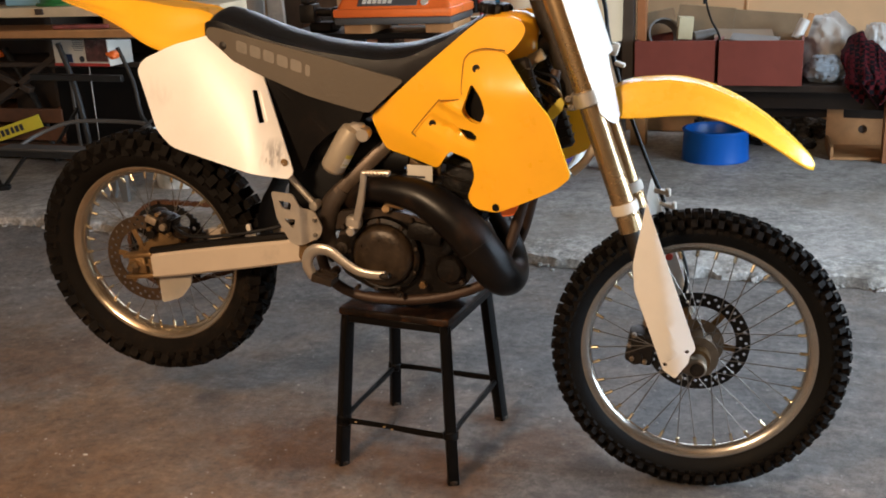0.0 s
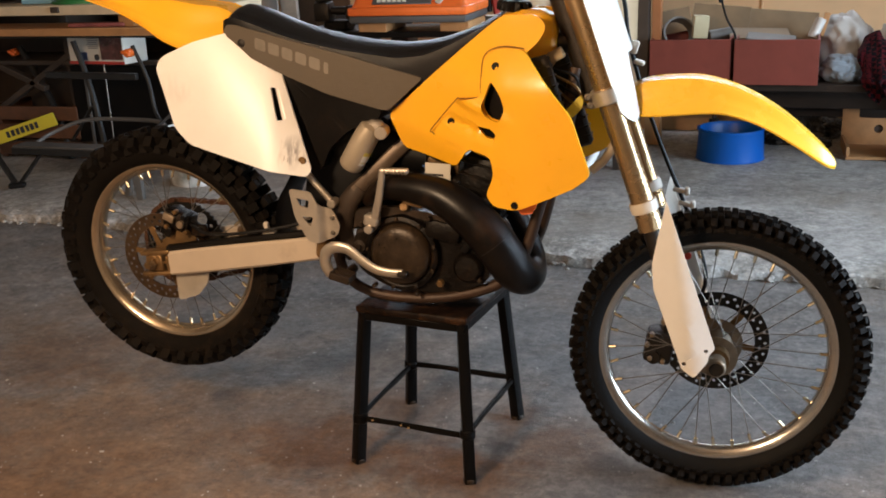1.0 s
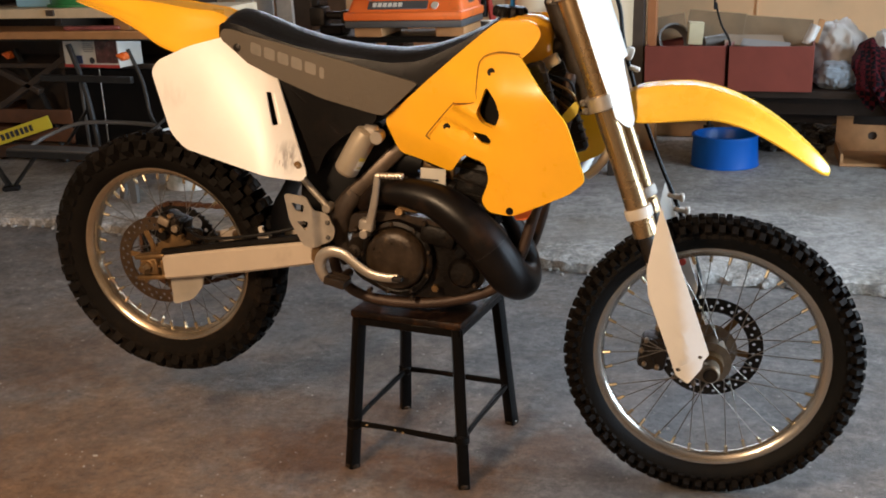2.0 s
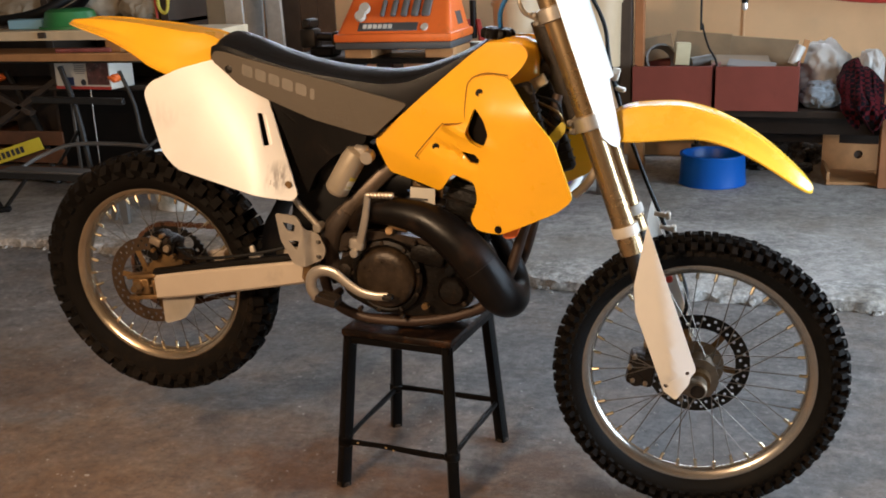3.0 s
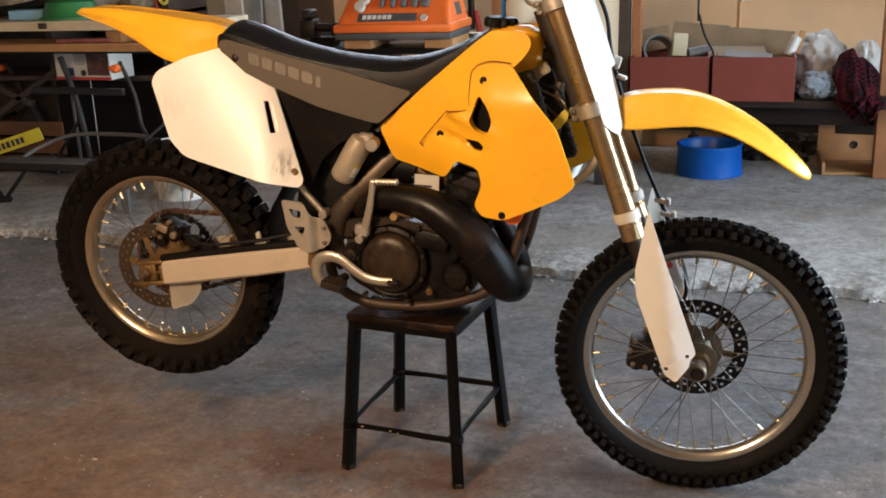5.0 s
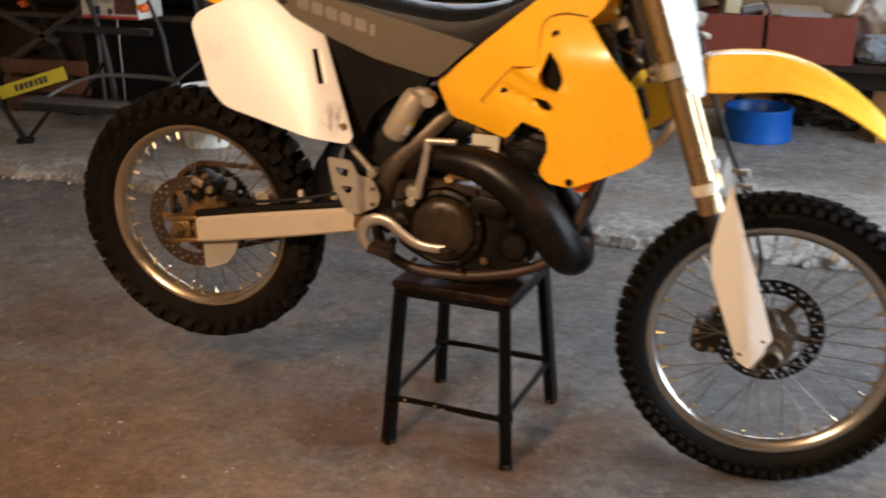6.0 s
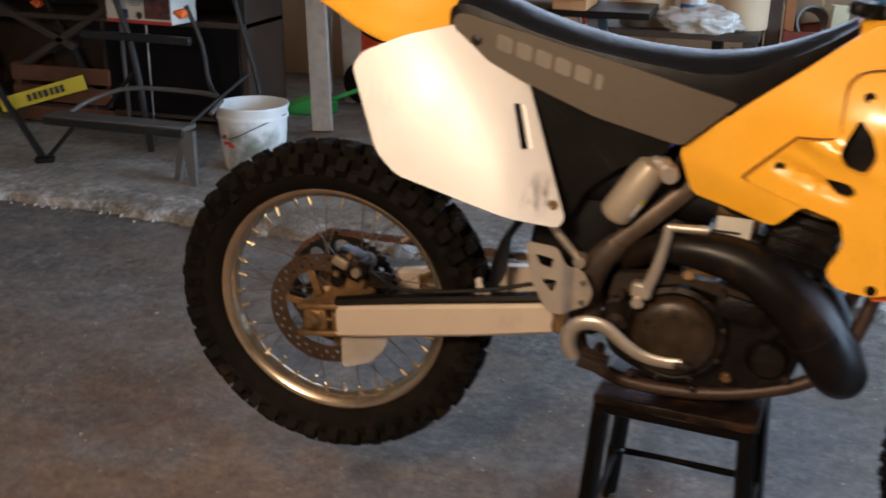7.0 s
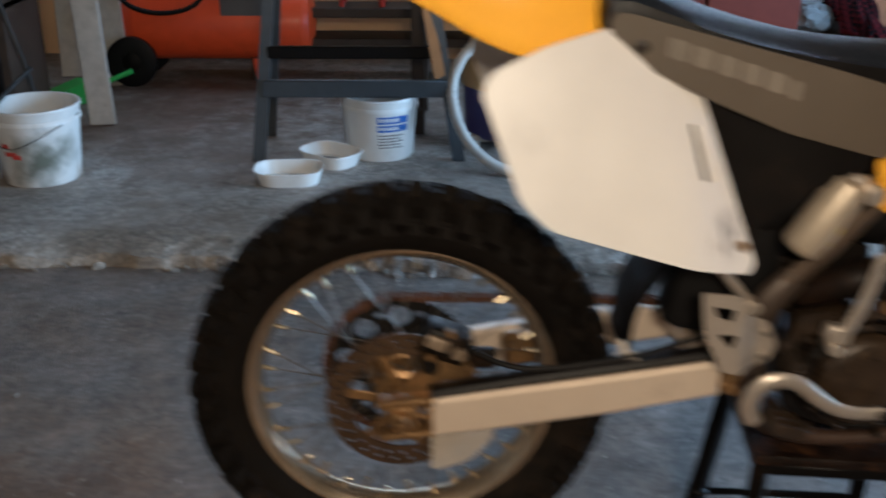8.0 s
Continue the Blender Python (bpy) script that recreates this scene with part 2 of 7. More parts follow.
GREASE = mat("greasy_metal", (0.23, 0.135, 0.055), 0.36, 0.65, var=0.5, scale=25, bump=0.35, bscale=150, dirt=(0.05, 0.035, 0.022), dirt_amount=0.3)
GUARD_WHITE = mat("thin_white_plastic", (0.86, 0.83, 0.78), 0.33, var=0.06, bump=0.04, bscale=120, dirt=(0.46, 0.40, 0.33), dirt_amount=0.10, coat=0.5)
gt = GUARD_WHITE.node_tree  # thin sheet plastic lets some light through
g_out = next(n for n in gt.nodes if n.type == "OUTPUT_MATERIAL")
g_mix, g_thin = gt.nodes.new("ShaderNodeMixShader"), gt.nodes.new("ShaderNodeBsdfTranslucent")
g_thin.inputs["Color"].default_value = (0.80, 0.79, 0.77, 1)
g_mix.inputs[0].default_value = 0.14
gt.links.new(g_out.inputs[0].links[0].from_socket, g_mix.inputs[1])
gt.links.new(g_thin.outputs[0], g_mix.inputs[2])
gt.links.new(g_mix.outputs[0], g_out.inputs[0])
CLEAR_WHITE = mat("milky_plastic", (0.55, 0.49, 0.41), 0.4, var=0.1, bump=0.05)
SMOKY = mat("cloudy_clear_plastic", (0.50, 0.44, 0.36), 0.35, var=0.25, bump=0.05)
st = SMOKY.node_tree  # see-through, clouded by dirt
s_out = next(n for n in st.nodes if n.type == "OUTPUT_MATERIAL")
s_mix, s_clear = st.nodes.new("ShaderNodeMixShader"), st.nodes.new("ShaderNodeBsdfTransparent")
s_mix.inputs[0].default_value = 0.5
st.links.new(s_out.inputs[0].links[0].from_socket, s_mix.inputs[1])
st.links.new(s_clear.outputs[0], s_mix.inputs[2])
st.links.new(s_mix.outputs[0], s_out.inputs[0])
STOOL_PAINT = mat("black_stool_paint", (0.0035, 0.003, 0.0028), 0.34, 0.0, var=0.4, scale=20, bump=0.25, bscale=120, dirt=(0.035, 0.018, 0.009), dirt_amount=0.12, spec=0.12)
STOOL_TOP = mat("worn_stool_top", (0.0100, 0.0055, 0.0036), 0.40, 0.0, var=0.7, scale=28, big=9, bump=0.45, bscale=110, dirt=(0.075, 0.032, 0.012), dirt_amount=0.40, spec=0.16, rvar=0.35)
ORANGE = mat("orange_plastic", (0.82, 0.155, 0.022), 0.42, var=0.08, bump=0.05, dirt=(0.35, 0.10, 0.03), dirt_amount=0.1)
BLUE_HOSE = mat("blue_hose", (0.02, 0.13, 0.35), 0.35, var=0.1, bump=0.03)
TAG_YELLOW = mat("yellow_tag", (0.52, 0.42, 0.05), 0.5, var=0.15, bump=0.05)
PAPER = mat("paper_label", (0.66, 0.62, 0.54), 0.7, var=0.06, bump=0.05)
INK = mat("dark_print", (0.03, 0.03, 0.035), 0.6, var=0.1, bump=0)
RED = mat("red_plastic", (0.55, 0.05, 0.03), 0.45, var=0.1, bump=0.05)

# ---- the floor, in two slabs, and the shell of the garage ----
YAW = -3.2            # the slab's edge and the back wall against the motorcycle's line
EDGE_Y = 3.839        # where the edge crosses x = 0


def gp(u, v, z=0.0, rz=0.0):
    """A pose in the garage's own directions: u along the slab's edge, v back from it."""
    return pose(0, EDGE_Y, 0, 0, 0, YAW) @ pose(u, v, z, 0, 0, rz)


def concrete(name, base, stain, warm, blots=(), scrapes=0.65, grain=1.0):
    m = bpy.data.materials.new(name)
    m.use_nodes = True
    N, L = m.node_tree.nodes, m.node_tree.links
    bsdf = N["Principled BSDF"]
    tc = N.new("ShaderNodeTexCoord")

    def noise_node(s, d=6.0, r=0.6):
        n = N.new("ShaderNodeTexNoise")
        n.inputs["Scale"].default_value, n.inputs["Detail"].default_value, n.inputs["Roughness"].default_value = s, d, r
        L.new(tc.outputs["Object"], n.inputs["Vector"])
        return n.outputs["Fac"]

    def rng(f, a, b, lo=0.0, hi=1.0):
        n = N.new("ShaderNodeMapRange")
        for k, v in (("From Min", a), ("From Max", b), ("To Min", lo), ("To Max", hi)):
            n.inputs[k].default_value = v
        L.new(f, n.inputs["Value"])
        return n.outputs[0]

    def mix(f, a, b):
        n = N.new("ShaderNodeMix")
        n.data_type = "RGBA"
        L.new(f, n.inputs[0])
        for i, q in ((6, a), (7, b)):
            if isinstance(q, tuple):
                n.inputs[i].default_value = (*q, 1)
            else:
                L.new(q, n.inputs[i])
        return n.outputs[2]

    c = mix(rng(noise_node(2.2, 9, 0.75), 0.41, 0.58), tuple(x * 0.66 for x in base), tuple(x * 1.2 for x in base))
    c = mix(rng(noise_node(34, 8, 0.85), 0.45, 0.60, 0, 0.85), c, tuple(x * 1.5 for x in base))
    c = mix(rng(noise_node(13, 8, 0.8), 0.52, 0.62, 0, 0.75), c, tuple(x * 0.5 for x in base))
    # long trowel marks and scrapes
    mp = N.new("ShaderNodeMapping")
    mp.inputs["Scale"].default_value = (1.0, 1.8, 1.0)
    mp.inputs["Rotation"].default_value = (0, 0, 0.15)
    L.new(tc.outputs["Object"], mp.inputs[0])
    sc = N.new("ShaderNodeTexNoise")
    sc.inputs["Scale"].default_value, sc.inputs["Detail"].default_value, sc.inputs["Roughness"].default_value = 3.4, 8, 0.7
    L.new(mp.outputs[0], sc.inputs["Vector"])
    c = mix(rng(sc.outputs["Fac"], 0.53, 0.66, 0, scrapes), c, tuple(x * 0.42 for x in base))
    c = mix(rng(sc.outputs["Fac"], 0.46, 0.34, 0, scrapes * 0.9), c, tuple(x * 1.5 for x in base))
    c = mix(rng(noise_node(0.9, 6, 0.7), 0.46, 0.62, 0, 0.75), c, warm)
    c = mix(rng(noise_node(4.5, 9, 0.75), 0.57, 0.67, 0, 0.7), c, stain)
    # blots with uneven edges: spilled rust and oil, and broad patches of tone
    wob = noise_node(7.0, 6, 0.7)
    for x, y, r, col, amount in blots:
        d = N.new("ShaderNodeVectorMath")
        d.operation = "DISTANCE"
        d.inputs[1].default_value = (x, y, 0)
        L.new(tc.outputs["Object"], d.inputs[0])
        s_ = N.new("ShaderNodeMath")
        s_.operation, s_.inputs[1].default_value = "MULTIPLY_ADD", -0.9 * r * 2
        L.new(wob, s_.inputs[0])
        L.new(d.outputs["Value"], s_.inputs[2])
        c = mix(rng(s_.outputs[0], r * 0.35 - 0.9 * r, r - 0.9 * r, amount, 0.0), c, col)
    c = mix(rng(noise_node(95, 2, 0.5), 0.66, 0.72, 0, 0.6), c, tuple(x * 0.3 for x in base))
    c = mix(rng(noise_node(60, 2, 0.4), 0.71, 0.76, 0, 0.6), c, (0.5, 0.47, 0.42))
    # grain that runs through everything: sand, pits and scuffed patches
    for size, depth, amount in ((52, 0.8, 0.34), (17, 0.8, 0.30), (6.0, 0.75, 0.26)):
        g = N.new("ShaderNodeMix")
        g.data_type, g.blend_type = "RGBA", "MULTIPLY"
        g.inputs[0].default_value = 1.0
        L.new(c, g.inputs[6])
        L.new(rng(noise_node(size, 8, depth), 0.36, 0.64, 1 - amount * grain, 1 + amount * grain), g.inputs[7])
        c = g.outputs[2]
    L.new(c, bsdf.inputs["Base Color"])
    L.new(rng(noise_node(3.5, 5), 0.3, 0.7, 0.50, 0.85), bsdf.inputs["Roughness"])
    b = N.new("ShaderNodeBump")
    b.inputs["Strength"].default_value, b.inputs["Distance"].default_value = 0.7, 0.008
    L.new(noise_node(42, 9, 0.8), b.inputs["Height"])
    L.new(b.outputs[0], bsdf.inputs["Normal"])
    return m


RUST_STAIN, OIL_STAIN = (0.100, 0.046, 0.016), (0.045, 0.038, 0.034)
# the first five broad blots paint the bulb's warm pool and greyer shade
FLOOR = concrete("worn_concrete", (0.138, 0.124, 0.112), (0.062, 0.048, 0.039), (0.150, 0.105, 0.070),
                 [(-1.3, 1.55, 1.0, (0.195, 0.122, 0.072), 0.8), (-0.35, 1.40, 0.9, (0.200, 0.130, 0.080), 0.8), (-2.3, 2.3, 0.9, (0.150, 0.098, 0.060), 0.65), (0.45, 2.7, 0.8, (0.112, 0.110, 0.112), 0.5), (-0.90, 2.05, 0.75, (0.175, 0.112, 0.066), 0.6), (-0.38, 2.21, 0.22, RUST_STAIN, 0.75), (-0.52, 2.27, 0.20, RUST_STAIN, 0.55), (0.00, 2.16, 0.17, RUST_STAIN, 0.8), (-0.12, 2.22, 0.18, RUST_STAIN, 0.7), (-0.28, 2.52, 0.20, RUST_STAIN, 0.6), (0.06, 2.52, 0.10, RUST_STAIN, 0.6), (0.19, 2.38, 0.20, RUST_STAIN, 0.6), (-1.1, 1.7, 0.5, RUST_STAIN, 0.45), (-1.55, 2.6, 0.35, RUST_STAIN, 0.5),
                  (-0.6, 1.45, 0.25, RUST_STAIN, 0.5), (0.04, 2.34, 0.06, OIL_STAIN, 0.85), (0.36, 2.3, 0.09, OIL_STAIN, 0.75), (0.22, 1.80, 0.07, OIL_STAIN, 0.8), (0.45, 2.05, 0.06, OIL_STAIN, 0.8), (-0.45, 2.75, 0.35, OIL_STAIN, 0.5), (0.5, 1.75, 0.12, RUST_STAIN, 0.5), (-0.85, 2.45, 0.06, OIL_STAIN, 0.6)], 0.40, 0.8)
# the last three blots turn the rear left floor browner and darker
FLOOR_BACK = concrete("grey_concrete", (0.305, 0.280, 0.252), (0.135, 0.112, 0.092), (0.215, 0.175, 0.135), [(-1.55, 4.95, 0.22, RUST_STAIN, 0.7), (-1.9, 5.9, 0.5, RUST_STAIN, 0.45), (-0.9, 5.6, 0.6, RUST_STAIN, 0.5), (-2.05, 5.55, 0.95, (0.125, 0.080, 0.050), 0.8), (-1.80, 6.25, 0.95, (0.100, 0.060, 0.036), 0.75), (-1.60, 4.95, 0.55, (0.165, 0.125, 0.095), 0.6)], 0.25, 0.40)
EDGE_MAT = concrete("broken_edge", (0.34, 0.315, 0.285), (0.085, 0.07, 0.055), (0.20, 0.155, 0.105))
UP = 0.05


def floor_front():
    bm = box(11.0, 6.95, 0.12, gp(-0.4, -3.475, -0.06), 0)
    return tagged(part("floor", bm, FLOOR), "stained grey-brown concrete garage floor", "floor", kind="structure")


def floor_back():
    """The higher slab, with a ragged, broken front edge."""
    bm = bmesh.new()
    n, rows = 700, (0.0, 0.010, 0.022, 0.036, 0.055, 0.08, 0.11, 0.15, 0.2)
    grid = []
    for j, v in enumerate(rows):
        line = []
        for i in range(n + 1):
            u = -5.9 + 11.0 * i / n
            rag = 0.050 * noise.fractal(Vector((u * 3.6, 3.1, 0)), 1.0, 2.0, 5) + 0.010 * noise.noise(Vector((u * 31, 9.0, 0)))
            fade = max(0.0, 1 - v / 0.17)
            h = UP - (0.010 + 0.02 * abs(noise.noise(Vector((u * 9, 1.7, 0))))) * fade ** 2
            chip = max(0.0, noise.noise(Vector((u * 2.3, 5.0, 2.0))) - 0.18) * 0.09 * fade
            line.append((u, v + rag * fade, h - chip + 0.010 * noise.fractal(Vector((u * 26, v * 40, 0)), 0.8, 2.0, 4) * fade))
        grid.append([bm.verts.new(p) for p in line])
    low = [bm.verts.new((q.co.x, q.co.y - 0.012 + 0.012 * noise.noise(Vector((q.co.x * 17, 0, 7))), 0.0)) for q in grid[0]]
    deep = [bm.verts.new((q.co.x, 0.0, -0.1)) for q in low]
    grid = [deep, low] + grid
    for a, b in zip(grid, grid[1:]):
        for i in range(n):
            bm.faces.new((a[i], a[i + 1], b[i + 1], b[i]))
    bmesh.ops.transform(bm, matrix=gp(0, 0), verts=bm.verts)
    edge = tagged(part("slab_edge", bm, EDGE_MAT, sharp=35), "pale broken concrete slab edge", "kerb", kind="structure")
    # crumbled bits lying along the broken edge
    rng_ = random.Random(5)
    bm = bmesh.new()
    for k in range(330):
        u, v = rng_.uniform(-3.4, 2.6), -abs(rng_.gauss(0.0, 0.028)) + 0.012
        r = rng_.uniform(0.004, 0.013) * (1.7 if rng_.random() < 0.12 else 1.0)
        got = bmesh.ops.create_icosphere(bm, subdivisions=1, radius=r, matrix=gp(u, v, r * 0.35, rng_.uniform(0, 360)) @ Matrix.Diagonal((rng_.uniform(0.8, 1.7), rng_.uniform(0.7, 1.2), rng_.uniform(0.5, 0.9), 1)))
        for w in got["verts"]:
            w.co += Vector((rng_.uniform(-1, 1), rng_.uniform(-1, 1), rng_.uniform(-0.5, 0.5))) * r * 0.3
    tagged(part("rubble", bm, EDGE_MAT, sharp=15), "small crumbled concrete bits along the slab edge", "rubble", kind="stuff")
    bm = box(11.0, 3.9, 0.12, gp(-0.4, 0.195 + 1.95, UP - 0.061), 0)
    tagged(part("floor_rear", bm, FLOOR_BACK), "grey concrete rear floor slab", "floor", kind="structure")
    return edge


WALL = mat("beige_panelling", (0.82, 0.530, 0.285), 0.6, var=0.08, scale=6, big=1.2, bump=0.06, bscale=60, dirt=(0.64, 0.40, 0.20), dirt_amount=0.12)
WALL_DARK = mat("old_boards", (0.14, 0.085, 0.05), 0.65, var=0.35, scale=9, big=2, bump=0.15, bscale=90, spread=True)
PLASTER = mat("plain_wall", (0.42, 0.38, 0.33), 0.7, var=0.1, bump=0.1)
CEIL = mat("ceiling_boards", (0.30, 0.25, 0.20), 0.7, var=0.2, bump=0.1)
V_WALL = 3.0


def shell():
    # the back wall has one long, high window strip
    W0, W1, Z0, Z1 = -2.5, 1.9, 1.97, 2.47
    tagged(part("wall_north", join(box(11.0, 0.1, Z0, gp(-0.4, V_WALL + 0.05, Z0 / 2), 0), box(11.0, 0.1, 2.7 - Z1, gp(-0.4, V_WALL + 0.05, (2.7 + Z1) / 2), 0),
                                   box(W0 + 5.9, 0.1, Z1 - Z0, gp((W0 - 5.9) / 2, V_WALL + 0.05, (Z0 + Z1) / 2), 0), box(5.1 - W1, 0.1, Z1 - Z0, gp((W1 + 5.1) / 2, V_WALL + 0.05, (Z0 + Z1) / 2), 0)), WALL), "beige panelled back wall of the garage", "wall", kind="structure")
    win = thing("window_1", gp(0, V_WALL + 0.05, 0), "long high window strip with a wooden frame", "window", kind="structure")
    for k in range(5):
        part("window_bar", box(0.05, 0.06, Z1 - Z0 - 0.004, pose(W0 + 0.027 + (W1 - W0 - 0.054) * k / 4, 0, (Z0 + Z1) / 2), 0.003), PLASTER, win)
    for z in (Z0 + 0.022, Z1 - 0.022):
        part("window_rail", box(W1 - W0 - 0.006, 0.055, 0.04, pose((W0 + W1) / 2, 0, z), 0.003), PLASTER, win)
    tagged(part("wall_west", box(0.1, 9.6, 2.7, gp(-5.35, -2.05, 1.35), 0), PLASTER), "plain side wall of the garage", "wall", kind="structure")
    tagged(part("wall_south", box(11.0, 0.1, 2.7, gp(-0.4, -6.8, 1.35), 0), PLASTER), "plain front wall of the garage", "wall", kind="structure")
    # the right wall keeps the wide open doorway
    tagged(part("wall_east", join(box(0.1, 2.0, 2.7, gp(4.15, 2.05, 1.35), 0), box(0.1, 4.7, 2.7, gp(4.15, -4.50, 1.35), 0),
                                  box(0.1, 3.19, 0.4, gp(4.15, -0.55, 2.5), 0)), PLASTER), "side wall with the open garage doorway", "wall", kind="structure")
    tagged(part("ceiling", box(11.0, 10.2, 0.1, gp(-0.4, -2.0, 2.75), 0), CEIL), "board ceiling of the garage", "ceiling", kind="structure")


def grit():
    """Crumbs and flakes scattered over the front slab."""
    pick = random.Random(11)
    bm = bmesh.new()
    for k in range(520):
        x, y = pick.uniform(-2.6, 1.8), pick.uniform(1.1, 3.75)
        r = pick.uniform(0.0012, 0.0032) * (2.0 if pick.random() < 0.05 else 1.0)
        got = bmesh.ops.create_icosphere(bm, subdivisions=1, radius=r, matrix=pose(x, y, r * 0.4, 0, 0, pick.uniform(0, 360)) @ Matrix.Diagonal((pick.uniform(0.8, 2.2), 1, 0.6, 1)))
        for w in got["verts"]:
            w.co += Vector((pick.uniform(-1, 1), pick.uniform(-1, 1), 0)) * r * 0.35
    tagged(part("floor_grit", bm, EDGE_MAT, sharp=15), "pale crumbs and grit scattered on the floor", "grit", kind="stuff")


floor_front()
grit()
floor_back()
shell()

# ---- the motorcycle: local x forward, -y towards its right side ----
MID_Y = 2.292
bike = thing("motorcycle", pose(0, MID_Y, 0), "yellow and white motocross motorcycle raised on a black stool", "motorcycle")
RAKE = math.atan2(0.175, 0.527)
HEAD = Vector((0.245, 0, 1.2))
AXIS = Vector((math.sin(RAKE), 0, -math.cos(RAKE)))
STEER = Matrix.Translation(HEAD) @ Matrix.Rotation(radians(-4.2), 4, AXIS) @ Matrix.Translation(-HEAD)


def B(x, l, z):
    return Vector((x, -l, z))


def clamp01(v):
    return max(0.0, min(1.0, v))


def smooth01(v):
    v = clamp01(v)
    return v * v * (3 - 2 * v)


def steered(bm):
    bmesh.ops.transform(bm, matrix=STEER, verts=bm.verts)
    return bm


def mirrored(bm):
    out = bm.copy()
    for v in out.verts:
        v.co.y = -v.co.y
    return out


def knobs(rows, pitches, size):
    """Tread blocks about z: rows of (height, radius, tilt, phase)."""
    bm = bmesh.new()
    a, b, h = size
    for hh, r, tilt, phase in rows:
        for i in range(pitches):
            th = 2 * math.pi * (i + phase + random.uniform(-0.05, 0.05)) / pitches
            er, et, eh = Vector((math.cos(th), math.sin(th), 0)), Vector((-math.sin(th), math.cos(th), 0)), Vector((0, 0, 1))
            n = er * math.cos(tilt) + eh * math.sin(tilt)
            w = n.cross(et)
            c = er * r + eh * hh
            vs = []
            bb = b * (1.0 if abs(tilt) > 1.1 else 1.6 if abs(tilt) > 0.8 else 1.1)
            for k, s in ((-0.016, 1.16), (h * (0.35 if abs(tilt) > 1.1 else random.uniform(0.9, 1.05)), 0.86)):
                for sa, sb in ((-1, -1), (1, -1), (1, 1), (-1, 1)):
                    vs.append(bm.verts.new(c + n * k + et * sa * a * s / 2 + w * sb * bb * s / 2))
            bm.faces.new(vs[4:])
            for q in range(4):
                bm.faces.new((vs[q], vs[(q + 1) % 4], vs[4 + (q + 1) % 4], vs[4 + q]))
    return bm


def wheel(name, m, rim_r, half, tyre_prof, knob_rows, pitches, ksize, hub_r, label, seed):
    """A spoked wheel: rim with tyre, tread, hub and 36 spokes as parts of it."""
    ri = rim_r
    prof = [(ri, half), (ri, half - 0.004), (ri - 0.012, half - 0.007), (ri - 0.022, 0.010), (ri - 0.022, -0.010), (ri - 0.012, -half + 0.007),
            (ri, -half + 0.004), (ri, -half), (ri - 0.006, -half - 0.001), (ri - 0.015, -half + 0.002), (ri - 0.026, -0.012), (ri - 0.030, 0.0),
            (ri - 0.026, 0.012), (ri - 0.015, half - 0.002), (ri - 0.006, half + 0.001)]
    wheel_rim = part(name, lathe(prof, 96, m, closed=True), RIM_BROWN if name == "rear_wheel" else RIM, bike, label, 50)
    tyre = lathe([(r - 0.010 * smooth01((r - ri - 0.025) / 0.02), l) for r, l in tyre_prof], 96, m, closed=True)
    tyre_ob = part("tyre", tyre, CARCASS if name == "front_wheel" else RUBBER, wheel_rim, "black knobbly off-road tyre", 50)
    tread = knobs(knob_rows, pitches, ksize)
    bmesh.ops.transform(tread, matrix=m, verts=tread.verts)
    part("tread", tread, RUBBER, tyre_ob, "rows of rubber knobs", 20)
    hub = lathe([(0.012, -0.075), (0.030, -0.073), (0.032, -0.045), (hub_r, -0.040), (hub_r, -0.034), (0.027, -0.028), (0.024, 0.0), (0.027, 0.028),
                 (hub_r, 0.034), (hub_r, 0.040), (0.032, 0.045), (0.030, 0.073), (0.012, 0.075)], 32, m)
    part("hub", hub, GREASE, wheel_rim, "greasy wheel hub")
    rr = ri - 0.027
    kinds = []
    for side, lean in ((1, 1), (1, -1), (-1, 1), (-1, -1)):
        a = lean * 1.05
        p0 = Vector((hub_r * math.cos(a), hub_r * math.sin(a), side * 0.036))
        p1 = Vector((rr, 0, side * 0.004))
        d = (p1 - p0).normalized()
        bm = join(cyl(0.00125, p0, p1, 6, 0.0), cyl(0.0042, p1 - d * 0.02, p1 + d * 0.003, 8, 0.001))
        me = bpy.data.meshes.new("spoke")
        bmesh.ops.recalc_face_normals(bm, faces=bm.faces)
        bm.to_mesh(me)
        bm.free()
        me.materials.append(STEEL)
        me.materials.append(NIPPLE)
        for q in me.polygons:
            q.material_index = 1 if (q.center - p1).length < 0.0225 and max(((me.vertices[w].co - p0) - d * (me.vertices[w].co - p0).dot(d)).length for w in q.vertices) > 0.002 else 0
        kinds.append(me)
    for i in range(36):
        ob = new("spoke", kinds[(0, 2, 1, 3)[i % 4]])
        ob.parent = wheel_rim
        ob.matrix_basis = m @ Matrix.Rotation(2 * math.pi * (i + seed) / 36, 4, "Z")
    return wheel_rim


REAR = pose(-0.844, 0, 0.520, 91.5, 0, 1.0)
FRONT = STEER @ pose(0.602, 0, 0.346, 90, 0, 0)
